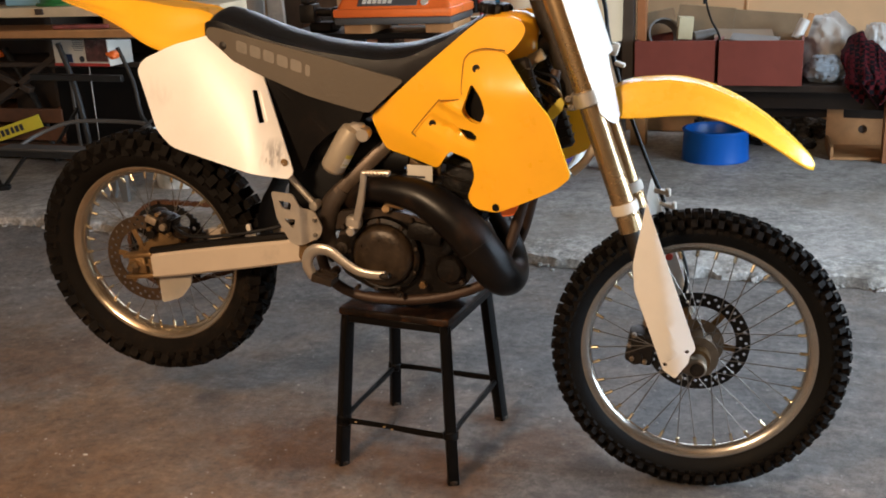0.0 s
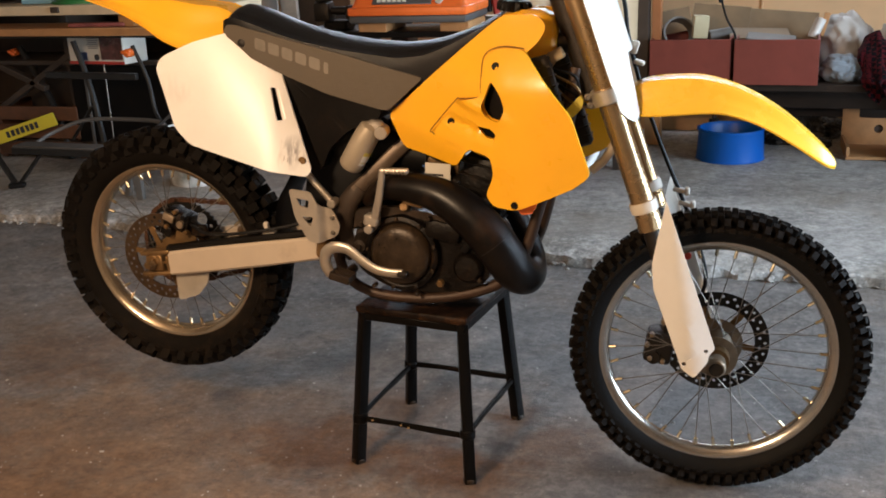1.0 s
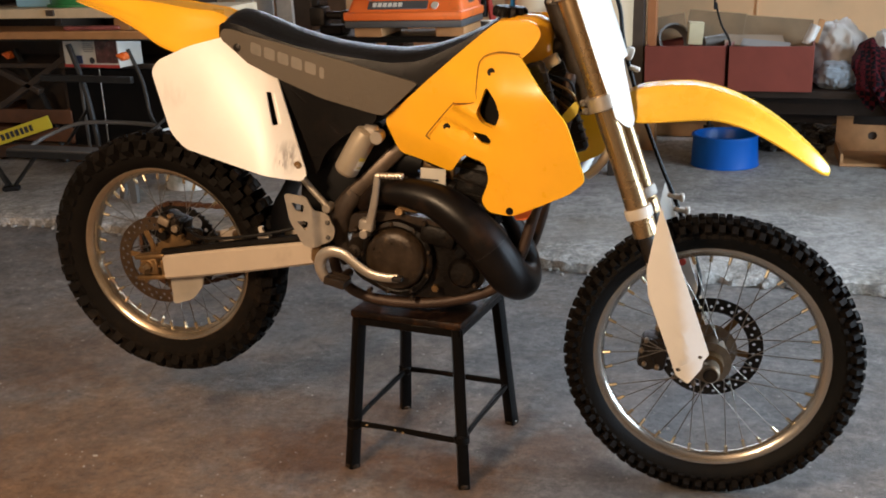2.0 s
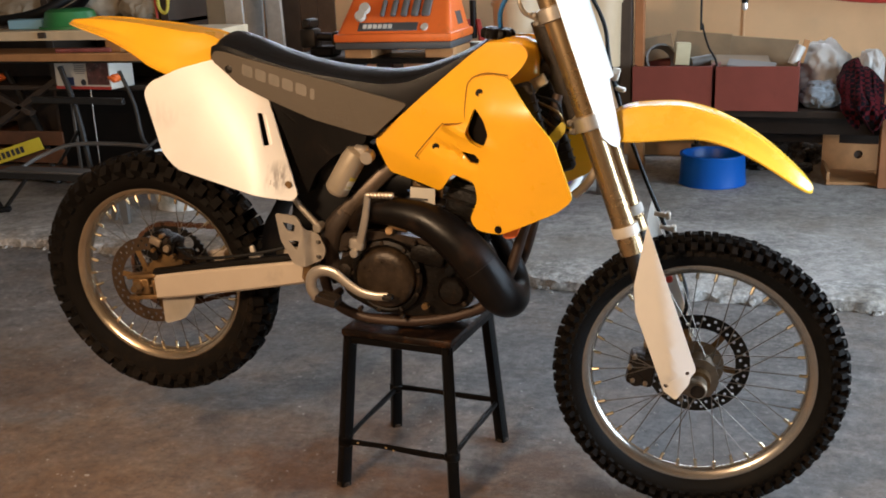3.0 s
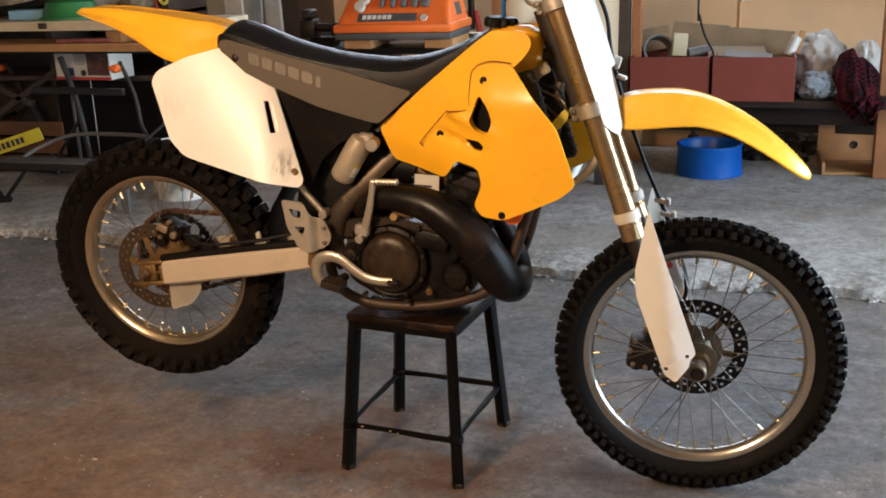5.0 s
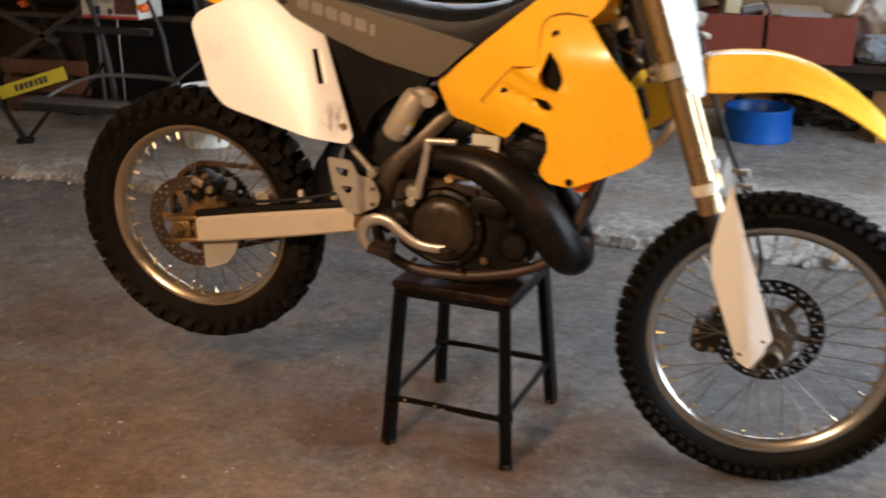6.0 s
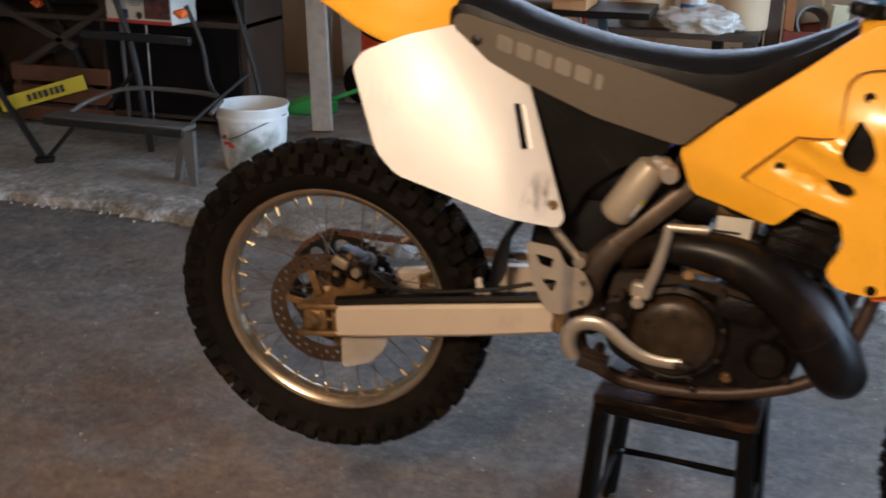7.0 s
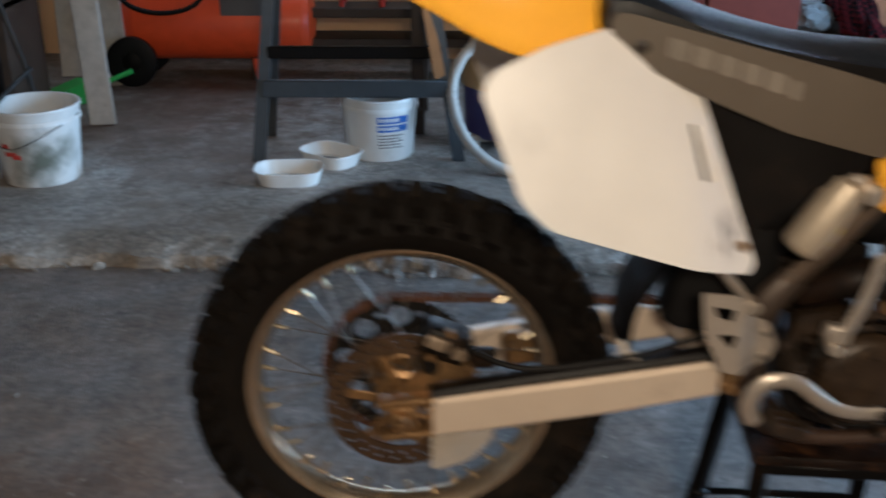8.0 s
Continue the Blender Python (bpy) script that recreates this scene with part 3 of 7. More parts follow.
rear_wheel = wheel("rear_wheel", REAR, 0.254, 0.030,
                   [(0.246, 0.029), (0.262, 0.043), (0.285, 0.052), (0.305, 0.052), (0.320, 0.042), (0.326, 0.018), (0.326, -0.018), (0.320, -0.042),
                    (0.305, -0.052), (0.285, -0.052), (0.262, -0.043), (0.246, -0.029), (0.236, 0.0)],
                   [(0.013, 0.324, 0.05, 0.0), (-0.013, 0.324, -0.05, 0.0), (0.036, 0.316, 0.45, 0.5), (-0.036, 0.316, -0.45, 0.5), (0.048, 0.307, 0.9, 0.04), (-0.048, 0.307, -0.9, 0.04), (0.051, 0.292, 1.25, 0.5), (-0.051, 0.292, -1.25, 0.5)],
                   40, (0.0255, 0.021, 0.0175), 0.042, "silver aluminium rear rim", 0.3)
front_wheel = wheel("front_wheel", FRONT, 0.280, 0.021,
                    [(0.272, 0.020), (0.284, 0.031), (0.300, 0.040), (0.315, 0.040), (0.327, 0.032), (0.333, 0.014), (0.333, -0.014), (0.327, -0.032),
                     (0.315, -0.040), (0.300, -0.040), (0.284, -0.031), (0.272, -0.020), (0.262, 0.0)],
                    [(0.009, 0.332, 0.05, 0.0), (-0.009, 0.332, -0.05, 0.0), (0.026, 0.329, 0.5, 0.5), (-0.026, 0.329, -0.5, 0.5), (0.036, 0.320, 0.95, 0.0), (-0.036, 0.320, -0.95, 0.0), (0.040, 0.307, 1.25, 0.5), (-0.040, 0.307, -1.25, 0.5)],
                    70, (0.0155, 0.0130, 0.0158), 0.034, "silver aluminium front rim", 0.1)


def disc(name, r, inner, l, n_holes, parent, m, material, label):
    holes = [circle_pts(0, 0, inner, 40)]
    for k in range(n_holes):
        for q, rad in enumerate((r - 0.010, r - 0.022)):
            a = 2 * math.pi * (k + 0.5 * q) / n_holes
            holes.append(circle_pts(rad * math.cos(a), rad * math.sin(a), 0.0042, 8))
    bm = sheet(circle_pts(0, 0, r, 72), holes, thick=0.004)
    for k in range(6):
        a = k * 60 + 10
        bmesh_arm = box(inner - 0.028, 0.004, 0.016, pose(0, 0.002, 0, 0, a, 0) @ pose((inner + 0.034) / 2, 0, 0), 0.001)
        bmesh.ops.transform(bmesh_arm, matrix=m @ pose(0, 0, l, -90, 0, 0), verts=bmesh_arm.verts)
        part("disc_arm", bmesh_arm, GREASE, parent)
    bmesh.ops.transform(bm, matrix=m @ pose(0, 0, l, -90, 0, 0), verts=bm.verts)
    return part(name, bm, material, parent, label)


disc("brake_disc", 0.121, 0.086, 0.062, 26, rear_wheel, REAR, DISC_STEEL, "drilled brown-stained rear brake disc")
disc("brake_disc", 0.126, 0.092, -0.058, 26, front_wheel, FRONT, SPROCKET, "drilled dark front brake disc")

teeth = []
for i in range(98):
    a = 2 * math.pi * i / 98
    r = 0.124 if i % 2 else 0.118
    teeth.append((r * math.cos(a), r * math.sin(a)))
sp_holes = [circle_pts(0, 0, 0.055, 32)]
for k in range(9):
    a = 2 * math.pi * k / 9 + 0.2
    sp_holes += [circle_pts(0.092 * math.cos(a), 0.092 * math.sin(a), 0.0185, 16), circle_pts(0.099 * math.cos(a + 0.35), 0.099 * math.sin(a + 0.35), 0.0065, 10)]
sp = sheet(teeth, sp_holes, thick=0.006)
bmesh.ops.transform(sp, matrix=REAR @ pose(0, 0, -0.052, -90, 0, 0), verts=sp.verts)
part("sprocket", sp, SPROCKET, rear_wheel, "black rear sprocket with round holes")
carrier = lathe([(0.02, -0.06), (0.058, -0.058), (0.06, -0.046), (0.035, -0.04)], 32, REAR)
part("sprocket_carrier", carrier, GREASE, rear_wheel)


def chain():
    """Links along the loop round both sprockets."""
    c1, r1, c2, r2 = Vector((-0.844, 0.520)), 0.127, Vector((-0.285, 0.60)), 0.034
    line = []
    for i in range(41):
        a = radians(98 + 164 * i / 40)
        line.append(c1 + r1 * Vector((math.cos(a), math.sin(a))))
    for i in range(13):
        a = radians(-82 + 164 * i / 12)
        line.append(c2 + r2 * Vector((math.cos(a), math.sin(a))))
    line.append(line[0])
    bm, left, pos = bmesh.new(), 0.0, 0
    for p, q in zip(line, line[1:]):
        d, L = (q - p), (q - p).length
        while left < L:
            c = p + d * (left / L)
            ang = math.degrees(math.atan2(d.y, d.x))
            for off in (-0.0065, 0.0065):
                b = box(0.0165 if pos % 2 else 0.0130, 0.0022 if pos % 2 else 0.0045, 0.0120 if pos % 2 else 0.0085, pose(c.x, 0.055 + off, c.y, 0, -ang, 0), 0)
                me = bpy.data.meshes.new("t")
                b.to_mesh(me)
                b.free()
                bm.from_mesh(me)
                bpy.data.meshes.remove(me)
            b = box(0.009, 0.012, 0.009, pose(c.x, 0.055, c.y, 0, -ang, 0), 0)
            me = bpy.data.meshes.new("t")
            b.to_mesh(me)
            b.free()
            bm.from_mesh(me)
            bpy.data.meshes.remove(me)
            left += 0.0158
            pos += 1
        left -= L
    return bm


part("chain", chain(), RUST, bike, "rusty brown drive chain")


# swingarm, axle ends, guards
def arm_side(s):
    """One box-section beam; s: +1 right, -1 left."""
    rings = []
    for x, zc, h, l, w in ((-0.796, 0.517, 0.066, 0.100, 0.030), (-0.70, 0.532, 0.068, 0.103, 0.032), (-0.52, 0.560, 0.066, 0.105, 0.034), (-0.36, 0.584, 0.060, 0.100, 0.034)):
        y, e = -s * l, 0.006
        rings.append([Vector((x, y + a * (w / 2 - (e if k else 0)), zc + b * (h / 2 - (0 if k else e))))
                      for a, b, k in ((-1, -1, 0), (-1, 1, 0), (-1, 1, 1), (1, 1, 1), (1, 1, 0), (1, -1, 0), (1, -1, 1), (-1, -1, 1))])
    beam = part("beam", loft(rings), ARM_ALU, arm)
    for z in (0.544, 0.486):
        part("prong", box(0.090, 0.031, 0.0125, pose(-0.838, -s * 0.100, z, 0, -6, 0), 0.004, 2), GREASE, arm, "greasy brown arm fork")
    return beam


arm = part("swingarm", cyl(0.03, B(-0.37, 0.085, 0.59), B(-0.37, -0.085, 0.59)), ARM_ALU, bike, "dull beige aluminium swingarm")
arm_side(1)
arm_side(-1)
part("adjuster_plate", box(0.012, 0.030, 0.044, pose(-0.800, -0.101, 0.516, 0, -6, 0), 0.003), GREASE, arm)
part("axle_block", join(box(0.05, 0.024, 0.046, pose(-0.842, -0.102, 0.515, 0, -6, 0), 0.004), cyl(0.004, B(-0.83, 0.105, 0.515), B(-0.785, 0.105, 0.52), 8)), GREASE, arm)
part("axle_nut", join(lathe([(0.006, 0.0), (0.017, 0.0), (0.017, 0.012), (0.013, 0.015), (0.010, 0.026), (0.006, 0.027)], 6, pose(-0.847, -0.114, 0.516, 90, 0, 0)),
                      cyl(0.021, B(-0.847, 0.110, 0.516), B(-0.847, 0.116, 0.516), 20)), GREASE, arm, "greasy steel axle nut")
part("chain_slider", sweep([B(-0.80, 0.098, 0.556), B(-0.62, 0.10, 0.586), B(-0.44, 0.10, 0.612), B(-0.37, 0.098, 0.622)], 0.010, 8, 4, flat=1.6), BLACK_PLASTIC, arm, "black strip along the top of the arm")
part("hose_clip", join(box(0.012, 0.014, 0.026, pose(-0.507, -0.095, 0.628, 0, -10, 0), 0.003), box(0.034, 0.02, 0.008, pose(-0.50, -0.095, 0.613, 0, -9, 0), 0.002)), CLEAR_WHITE, arm, "small white plastic clip")
part("disc_guard", sheet(rounded([(-0.797, 0.492), (-0.694, 0.505), (-0.702, 0.462), (-0.735, 0.424), (-0.797, 0.404)], 0.012), thick=0.005, to=pose(0, -0.088, 0)), SMOKY, arm, "milky white plastic disc guard")
part("chain_guide", join(box(0.11, 0.03, 0.06, pose(-0.62, 0.055, 0.555, 0, -8, 0), 0.008), box(0.05, 0.034, 0.02, pose(-0.60, 0.055, 0.60, 0, -8, 0), 0.004)), GREASE, arm, "brown chain guide")
cal = part("rear_caliper", join(box(0.075, 0.055, 0.052, pose(-0.775, -0.066, 0.628, 0, 20, 0), 0.010, 2), box(0.05, 0.02, 0.035, pose(-0.72, -0.07, 0.60, 0, 0, 0), 0.006),
                                cyl(0.014, B(-0.80, 0.05, 0.60), B(-0.80, 0.10, 0.60), 16), cyl(0.008, B(-0.745, 0.06, 0.642), B(-0.745, 0.105, 0.642), 10)), ENGINE, bike, "dirty rear brake caliper")
part("caliper_cover", join(box(0.034, 0.012, 0.022, pose(-0.79, -0.098, 0.640, 0, 25, 0), 0.005, 2), cyl(0.010, B(-0.757, 0.09, 0.622), B(-0.757, 0.106, 0.622), 12)), CAST, cal, "dull grey caliper cover")
for x, z in ((-0.745, 0.600), (-0.80, 0.615), (-0.77, 0.655)):
    part("caliper_bolt", cyl(0.0065, B(x, 0.085, z), B(x, 0.104, z), 6), GREASE, cal)
part("hanger", sheet(rounded([(-0.858, 0.535), (-0.835, 0.560), (-0.80, 0.600), (-0.735, 0.592), (-0.725, 0.575), (-0.79, 0.560), (-0.825, 0.528)], 0.008), thick=0.010, to=pose(0, -0.078, 0)), GREASE, cal, "brown caliper bracket")
part("brake_hose", sweep([B(-0.74, 0.08, 0.62), B(-0.66, 0.115, 0.606), B(-0.52, 0.118, 0.622), B(-0.40, 0.10, 0.645), B(-0.33, 0.08, 0.66)], 0.0045, 8), RUBBER_BLACK, bike)


# bodywork
def side_lat(x, z):
    d = (x + 0.590) * 0.80 + (z - 1.08) * 0.60          # metres ahead of the crease
    soft = 0.0070 - 0.0035 * smooth01((x + 0.66) / 0.26)
    fold = (d + math.sqrt(d * d + soft)) / 2 - 0.012
    return 0.160 - 0.065 * (x + 0.50) - 0.23 * (z - 0.93) - 0.40 * fold - 0.018 * smooth01((x + 0.46) / 0.13)


panel_out = rounded([(-0.736, 1.039), (-0.720, 1.064), (-0.645, 1.095), (-0.540, 1.119), (-0.528, 1.094), (-0.512, 1.094), (-0.505, 1.098), (-0.434, 1.040), (-0.342, 0.793), (-0.352, 0.779), (-0.434, 0.795), (-0.643, 0.857), (-0.682, 0.895)], 0.018, 5)
slot_out = rounded([(-0.447, 0.987), (-0.428, 0.983), (-0.405, 0.912), (-0.426, 0.909)], 0.004, 2)
pan = sheet(panel_out, [slot_out], side_lat, 0.005, 0.018)
pan_far = mirrored(pan)
side_panel = part("side_panel", pan, WHITE, bike, "scuffed white plastic side number panel", 45)
part("side_panel", pan_far, WHITE, bike, sharp=45)
lip = loft([[Vector((x, -side_lat(x, z) + back, z)) for x, z, back in row] for row in (((-0.4285, 0.984, 0.0010), (-0.4058, 0.912, 0.0010)), ((-0.4335, 0.985, 0.0022), (-0.4110, 0.911, 0.0022)), ((-0.4385, 0.986, 0.0065), (-0.4160, 0.910, 0.0065)))], False, False)
part("slot_lip", thicken(lip, 0.002), WHITE, side_panel, "moulded lip of the slot")
SCUFF = mat("grey_scuffs", (0.40, 0.36, 0.32), 0.6, var=0.4, scale=60, bump=0.1)


def smudge(m, spots, col):
    """Rubbed-in dirt with soft, streaky edges round the given places."""
    N, L = m.node_tree.nodes, m.node_tree.links
    bsdf = N["Principled BSDF"]
    src = bsdf.inputs["Base Color"].links[0].from_socket
    tc = N.new("ShaderNodeTexCoord")
    mp = N.new("ShaderNodeMapping")
    mp.inputs["Rotation"].default_value = (0, radians(25), 0)
    mp.inputs["Scale"].default_value = (85, 20, 22)
    L.new(tc.outputs["Object"], mp.inputs[0])
    nz = N.new("ShaderNodeTexNoise")
    nz.inputs["Scale"].default_value, nz.inputs["Detail"].default_value = 1.0, 6.0
    L.new(mp.outputs[0], nz.inputs["Vector"])
    for x, z, r, amount in spots:
        d = N.new("ShaderNodeVectorMath")
        d.operation, d.inputs[1].default_value = "DISTANCE", (x, -side_lat(x, z), z)
        L.new(tc.outputs["Object"], d.inputs[0])
        f = N.new("ShaderNodeMapRange")
        f.inputs["From Min"].default_value, f.inputs["From Max"].default_value, f.inputs["To Min"].default_value, f.inputs["To Max"].default_value = r * 0.2, r, amount, 0.0
        L.new(d.outputs["Value"], f.inputs["Value"])
        g = N.new("ShaderNodeMapRange")
        g.inputs["From Min"].default_value, g.inputs["From Max"].default_value = 0.42, 0.58
        L.new(nz.outputs["Fac"], g.inputs["Value"])
        k = N.new("ShaderNodeMath")
        k.operation = "MULTIPLY"
        L.new(f.outputs[0], k.inputs[0])
        L.new(g.outputs[0], k.inputs[1])
        mx = N.new("ShaderNodeMix")
        mx.data_type = "RGBA"
        L.new(k.outputs[0], mx.inputs[0])
        L.new(src, mx.inputs[6])
        mx.inputs[7].default_value = (*col, 1)
        src = mx.outputs[2]
    L.new(src, bsdf.inputs["Base Color"])


smudge(WHITE, [(-0.385, 0.842, 0.040, 0.75), (-0.395, 0.818, 0.030, 0.5), (-0.374, 0.832, 0.022, 0.5), (-0.70, 0.985, 0.05, 0.10), (-0.66, 0.975, 0.03, 0.12)], (0.15, 0.13, 0.115))
for k, (x, z, w, h, a) in enumerate(((-0.404, 0.822, 0.002, 0.022, 12), (-0.396, 0.818, 0.002, 0.018, 10))):
    part("scuff", sheet(rounded([(-w / 2, -h / 2), (w / 2, -h / 2 * 0.7), (w / 2 * 0.6, h / 2), (-w / 2 * 0.8, h / 2 * 0.8)], 0.003), thick=0.0006, to=pose(x, -side_lat(x, z) - 0.0010, z, 0, a, 4)), SCUFF, side_panel, "dark scuff mark")
part("bolt", lathe([(0.003, 0.001), (0.004, 0.003), (0.0085, 0.003), (0.0095, 0.0)], 16, pose(-0.364, -side_lat(-0.364, 0.817) - 0.0005, 0.817, 90, 0, 0)), GREASE, side_panel)
part("bolt", lathe([(0.004, 0), (0.010, 0), (0.010, 0.006), (0.004, 0.008)], 16, pose(-0.520, -0.100, 1.090, 90, 0, 0)), DARK_METAL, bike)


def between(rows, k=4):
    """Rows of numbers with smooth rows put between them."""
    out = []
    for i in range(len(rows) - 1):
        a, b, c, d = rows[max(i - 1, 0)], rows[i], rows[i + 1], rows[min(i + 2, len(rows) - 1)]
        for j in range(k):
            t = j / k
            out.append(tuple(0.5 * (2 * q + (r - p) * t + (2 * p - 5 * q + 4 * r - s) * t * t + (3 * q - p - 3 * r + s) * t ** 3) for p, q, r, s in zip(a, b, c, d)))
    return out + [tuple(rows[-1])]


def arch(stations, n=18):
    """A thin arched sheet: stations of (x, z ridge, x edge, z edge, half width)."""
    rings = []
    for x, zt, xe, ze, w in between(stations):
        ring = []
        for i in range(-n, n + 1):
            t = i / n
            s = abs(t)
            drop = smooth01((s - 0.45) / 0.55) * 0.85 + 0.15 * s * s
            ring.append(Vector((x + (xe - x) * drop, t * w, zt + (ze - zt) * drop + min(1.0, w / 0.1) ** 3 * (0.007 * math.exp(-((s - 0.52) / 0.06) ** 2) - 0.006 * math.exp(-((s - 0.70) / 0.06) ** 2)))))
        rings.append(ring)
    return thicken(loft(rings, False, False), 0.004)


rf = arch([(-1.012, 1.207, -1.006, 1.204, 0.040), (-0.985, 1.212, -0.952, 1.196, 0.076), (-0.90, 1.209, -0.865, 1.170, 0.092), (-0.81, 1.199, -0.795, 1.135, 0.098), (-0.73, 1.190, -0.725, 1.098, 0.116), (-0.66, 1.178, -0.655, 1.078, 0.116), (-0.60, 1.168, -0.575, 1.10, 0.090), (-0.55, 1.145, -0.53, 1.10, 0.070)])
part("rear_fender", rf, YELLOW, bike, "yellow plastic rear mudguard", 50)


def lerp_table(x, table):
    for (a, *va), (b, *vb) in zip(table, table[1:]):
        if x <= b:
            t = clamp01((x - a) / (b - a))
            return [p + (q - p) * t for p, q in zip(va, vb)]
    return list(table[-1][1:])


def seat():
    """Vinyl seat: a hollowed saddle rising to the tank."""
    top = [(-0.574, 1.146, 0.088, 1.105), (-0.569, 1.160, 0.094, 1.095), (-0.558, 1.171, 0.097, 1.090), (-0.54, 1.173, 0.098, 1.088), (-0.52, 1.168, 0.099, 1.082), (-0.49, 1.157, 0.099, 1.075), (-0.42, 1.129, 0.100, 1.055), (-0.357, 1.110, 0.101, 1.04),
           (-0.29, 1.094, 0.100, 1.03), (-0.223, 1.084, 0.098, 1.015), (-0.135, 1.077, 0.092, 0.985), (-0.07, 1.082, 0.086, 0.985), (-0.03, 1.090, 0.080, 1.015), (0.02, 1.106, 0.072, 1.05), (0.073, 1.128, 0.062, 1.09), (0.105, 1.146, 0.052, 1.12)]
    rings = []
    for i in range(46):
        x = -0.574 + 0.679 * (i / 45) ** 1.25
        zt, w, zb = lerp_table(x, top)
        ring = []
        for l, f, low in ((-1.02, 0.0, 0), (-1.03, 0.45, 0), (-1.0, 0.72, 0), (-0.90, 1, 0.026), (-0.72, 1, 0.015), (-0.50, 1, 0.0075), (-0.25, 1, 0.002), (0, 1, -0.001), (0.25, 1, 0.002), (0.50, 1, 0.0075), (0.72, 1, 0.015), (0.90, 1, 0.026), (1.0, 0.72, 0), (1.03, 0.45, 0), (1.02, 0.0, 0)):
            ring.append(Vector((x, l * w, zb + (zt - zb) * f - min(low, (zt - zb) * 0.3))))
        rings.append(ring)
    return loft(rings)


seat_ob = part("seat", seat(), SEAT_BLACK, bike, "black vinyl motocross seat", 60)
grey_out = rounded([(-0.566, 1.120), (-0.556, 1.134), (-0.534, 1.133), (-0.386, 1.094), (-0.241, 1.057), (-0.068, 1.006), (-0.155, 0.931), (-0.176, 0.935), (-0.306, 0.970), (-0.437, 1.024), (-0.545, 1.078)], 0.012, 3)


def grey_lat(x, z):
    return 0.107 - 0.018 * smooth01((x + 0.2) / 0.2) - 0.004 * smooth01((-0.48 - x) / 0.08)


g = sheet(grey_out, [], grey_lat, 0.012, 0.05)
g_far = mirrored(g)
grey = part("seat_side", g, SEAT_GREY, seat_ob, "grey-brown vinyl seat side")
part("seat_side", g_far, SEAT_GREY, seat_ob)
# the maker's mark on the seat side, as six plain slanted blocks
for k in range(6):
    x = -0.470 + 0.0345 * k - (0.006 if k == 5 else 0)
    z = 1.086 - 0.0110 * k
    w, h = (0.012 if k == 5 else 0.029), 0.026
    bm = sheet(rounded([(-w / 2 + 0.004, -h / 2), (w / 2 + 0.004, -h / 2), (w / 2 - 0.002, h / 2), (-w / 2 - 0.002, h / 2)], 0.006, 3), thick=0.0010, to=pose(x, -grey_lat(x, z) - 0.0008, z, 0, 18.5, 0))
    part("mark", bm, MARK_GREY, grey, "faded pale marking block")


def shroud_lat(x, z):
    low = 0.905 - 0.30 * (x + 0.155) - z                 # metres under the crease that runs to the scoop
    bend = 0.28 * 0.5 * (low + math.sqrt(low * low + 0.00006)) * (1 - smooth01((x + 0.005) / 0.05))
    return (0.082 + 0.095 * smooth01((x + 0.13) / 0.33)) * (1 - 0.5 * smooth01((z - 0.98) / 0.22)) - bend


base_out = rounded([(-0.161, 0.920), (-0.03, 1.026), (0.098, 1.126), (0.127, 1.146), (0.205, 1.146), (0.229, 1.120), (0.213, 1.090), (0.180, 1.060), (0.150, 0.930), (0.120, 0.840), (0.048, 0.853), (0.006, 0.801), (-0.133, 0.837)], 0.016, 4)
hole_a = rounded([(0.114, 1.012), (0.136, 0.984), (0.147, 0.950), (0.134, 0.922), (0.104, 0.931), (0.090, 0.954)], 0.010, 3)
hole_b = rounded([(0.076, 0.909), (0.112, 0.906), (0.125, 0.893), (0.117, 0.882), (0.096, 0.885), (0.083, 0.897)], 0.006, 3)
sb = sheet(base_out, [hole_a, hole_b], shroud_lat, 0.006, 0.016)
sb_far = mirrored(sb)
shroud = part("tank_shroud", sb, YELLOW, bike, "glossy yellow plastic tank shroud", 50)
part("tank_shroud", sb_far, YELLOW, bike, sharp=50)
wing_out = rounded([(-0.047, 0.881), (0.028, 0.964), (0.088, 0.974), (0.093, 1.050), (0.108, 1.073), (0.140, 1.080), (0.187, 1.076), (0.296, 0.939), (0.338, 0.813), (0.302, 0.784), (0.170, 0.725), (0.113, 0.729), (0.094, 0.752), (0.116, 0.802), (0.108, 0.842), (0.040, 0.857)], 0.014, 4)


def wing_lat(x, z):
    rib = 0.015 * math.exp(-((z - 0.962 + 0.42 * (x - 0.06)) / 0.016) ** 2) * smooth01((0.18 - x) / 0.12)
    dish = 0.012 * smooth01((x - 0.16) / 0.1)
    valley = 0.013 * math.exp(-((z - 0.905 + 0.30 * (x - 0.05)) / 0.010) ** 2) * smooth01((0.14 - x) / 0.06) * smooth01((x + 0.02) / 0.04)
    return shroud_lat(x, z) + 0.0120 + rib + dish - valley


w_ = sheet(wing_out, [hole_a, hole_b], wing_lat, 0.009, 0.018)
w_far = mirrored(w_)
# a black sheet added behind the holes, so that they look dark inside
part("inner_duct", sheet(rounded([(0.055, 0.865), (0.055, 0.93), (0.075, 1.03), (0.13, 1.035), (0.17, 0.95), (0.15, 0.865)], 0.01), lat=lambda x, z: shroud_lat(x, z) - 0.014, thick=0.003, length=0.03), BLACK_PLASTIC, shroud, "black sheet added behind the scoop holes to darken them")
# a dark strip round the scoop's rear edge, in place of the gap's shade
seam_line = [(-0.040, 0.879), (-0.047, 0.884), (-0.046, 0.893), (0.022, 0.963), (0.034, 0.968), (0.086, 0.976), (0.0885, 1.0), (0.0905, 1.050), (0.097, 1.066), (0.110, 1.076), (0.140, 1.083), (0.186, 1.079)]
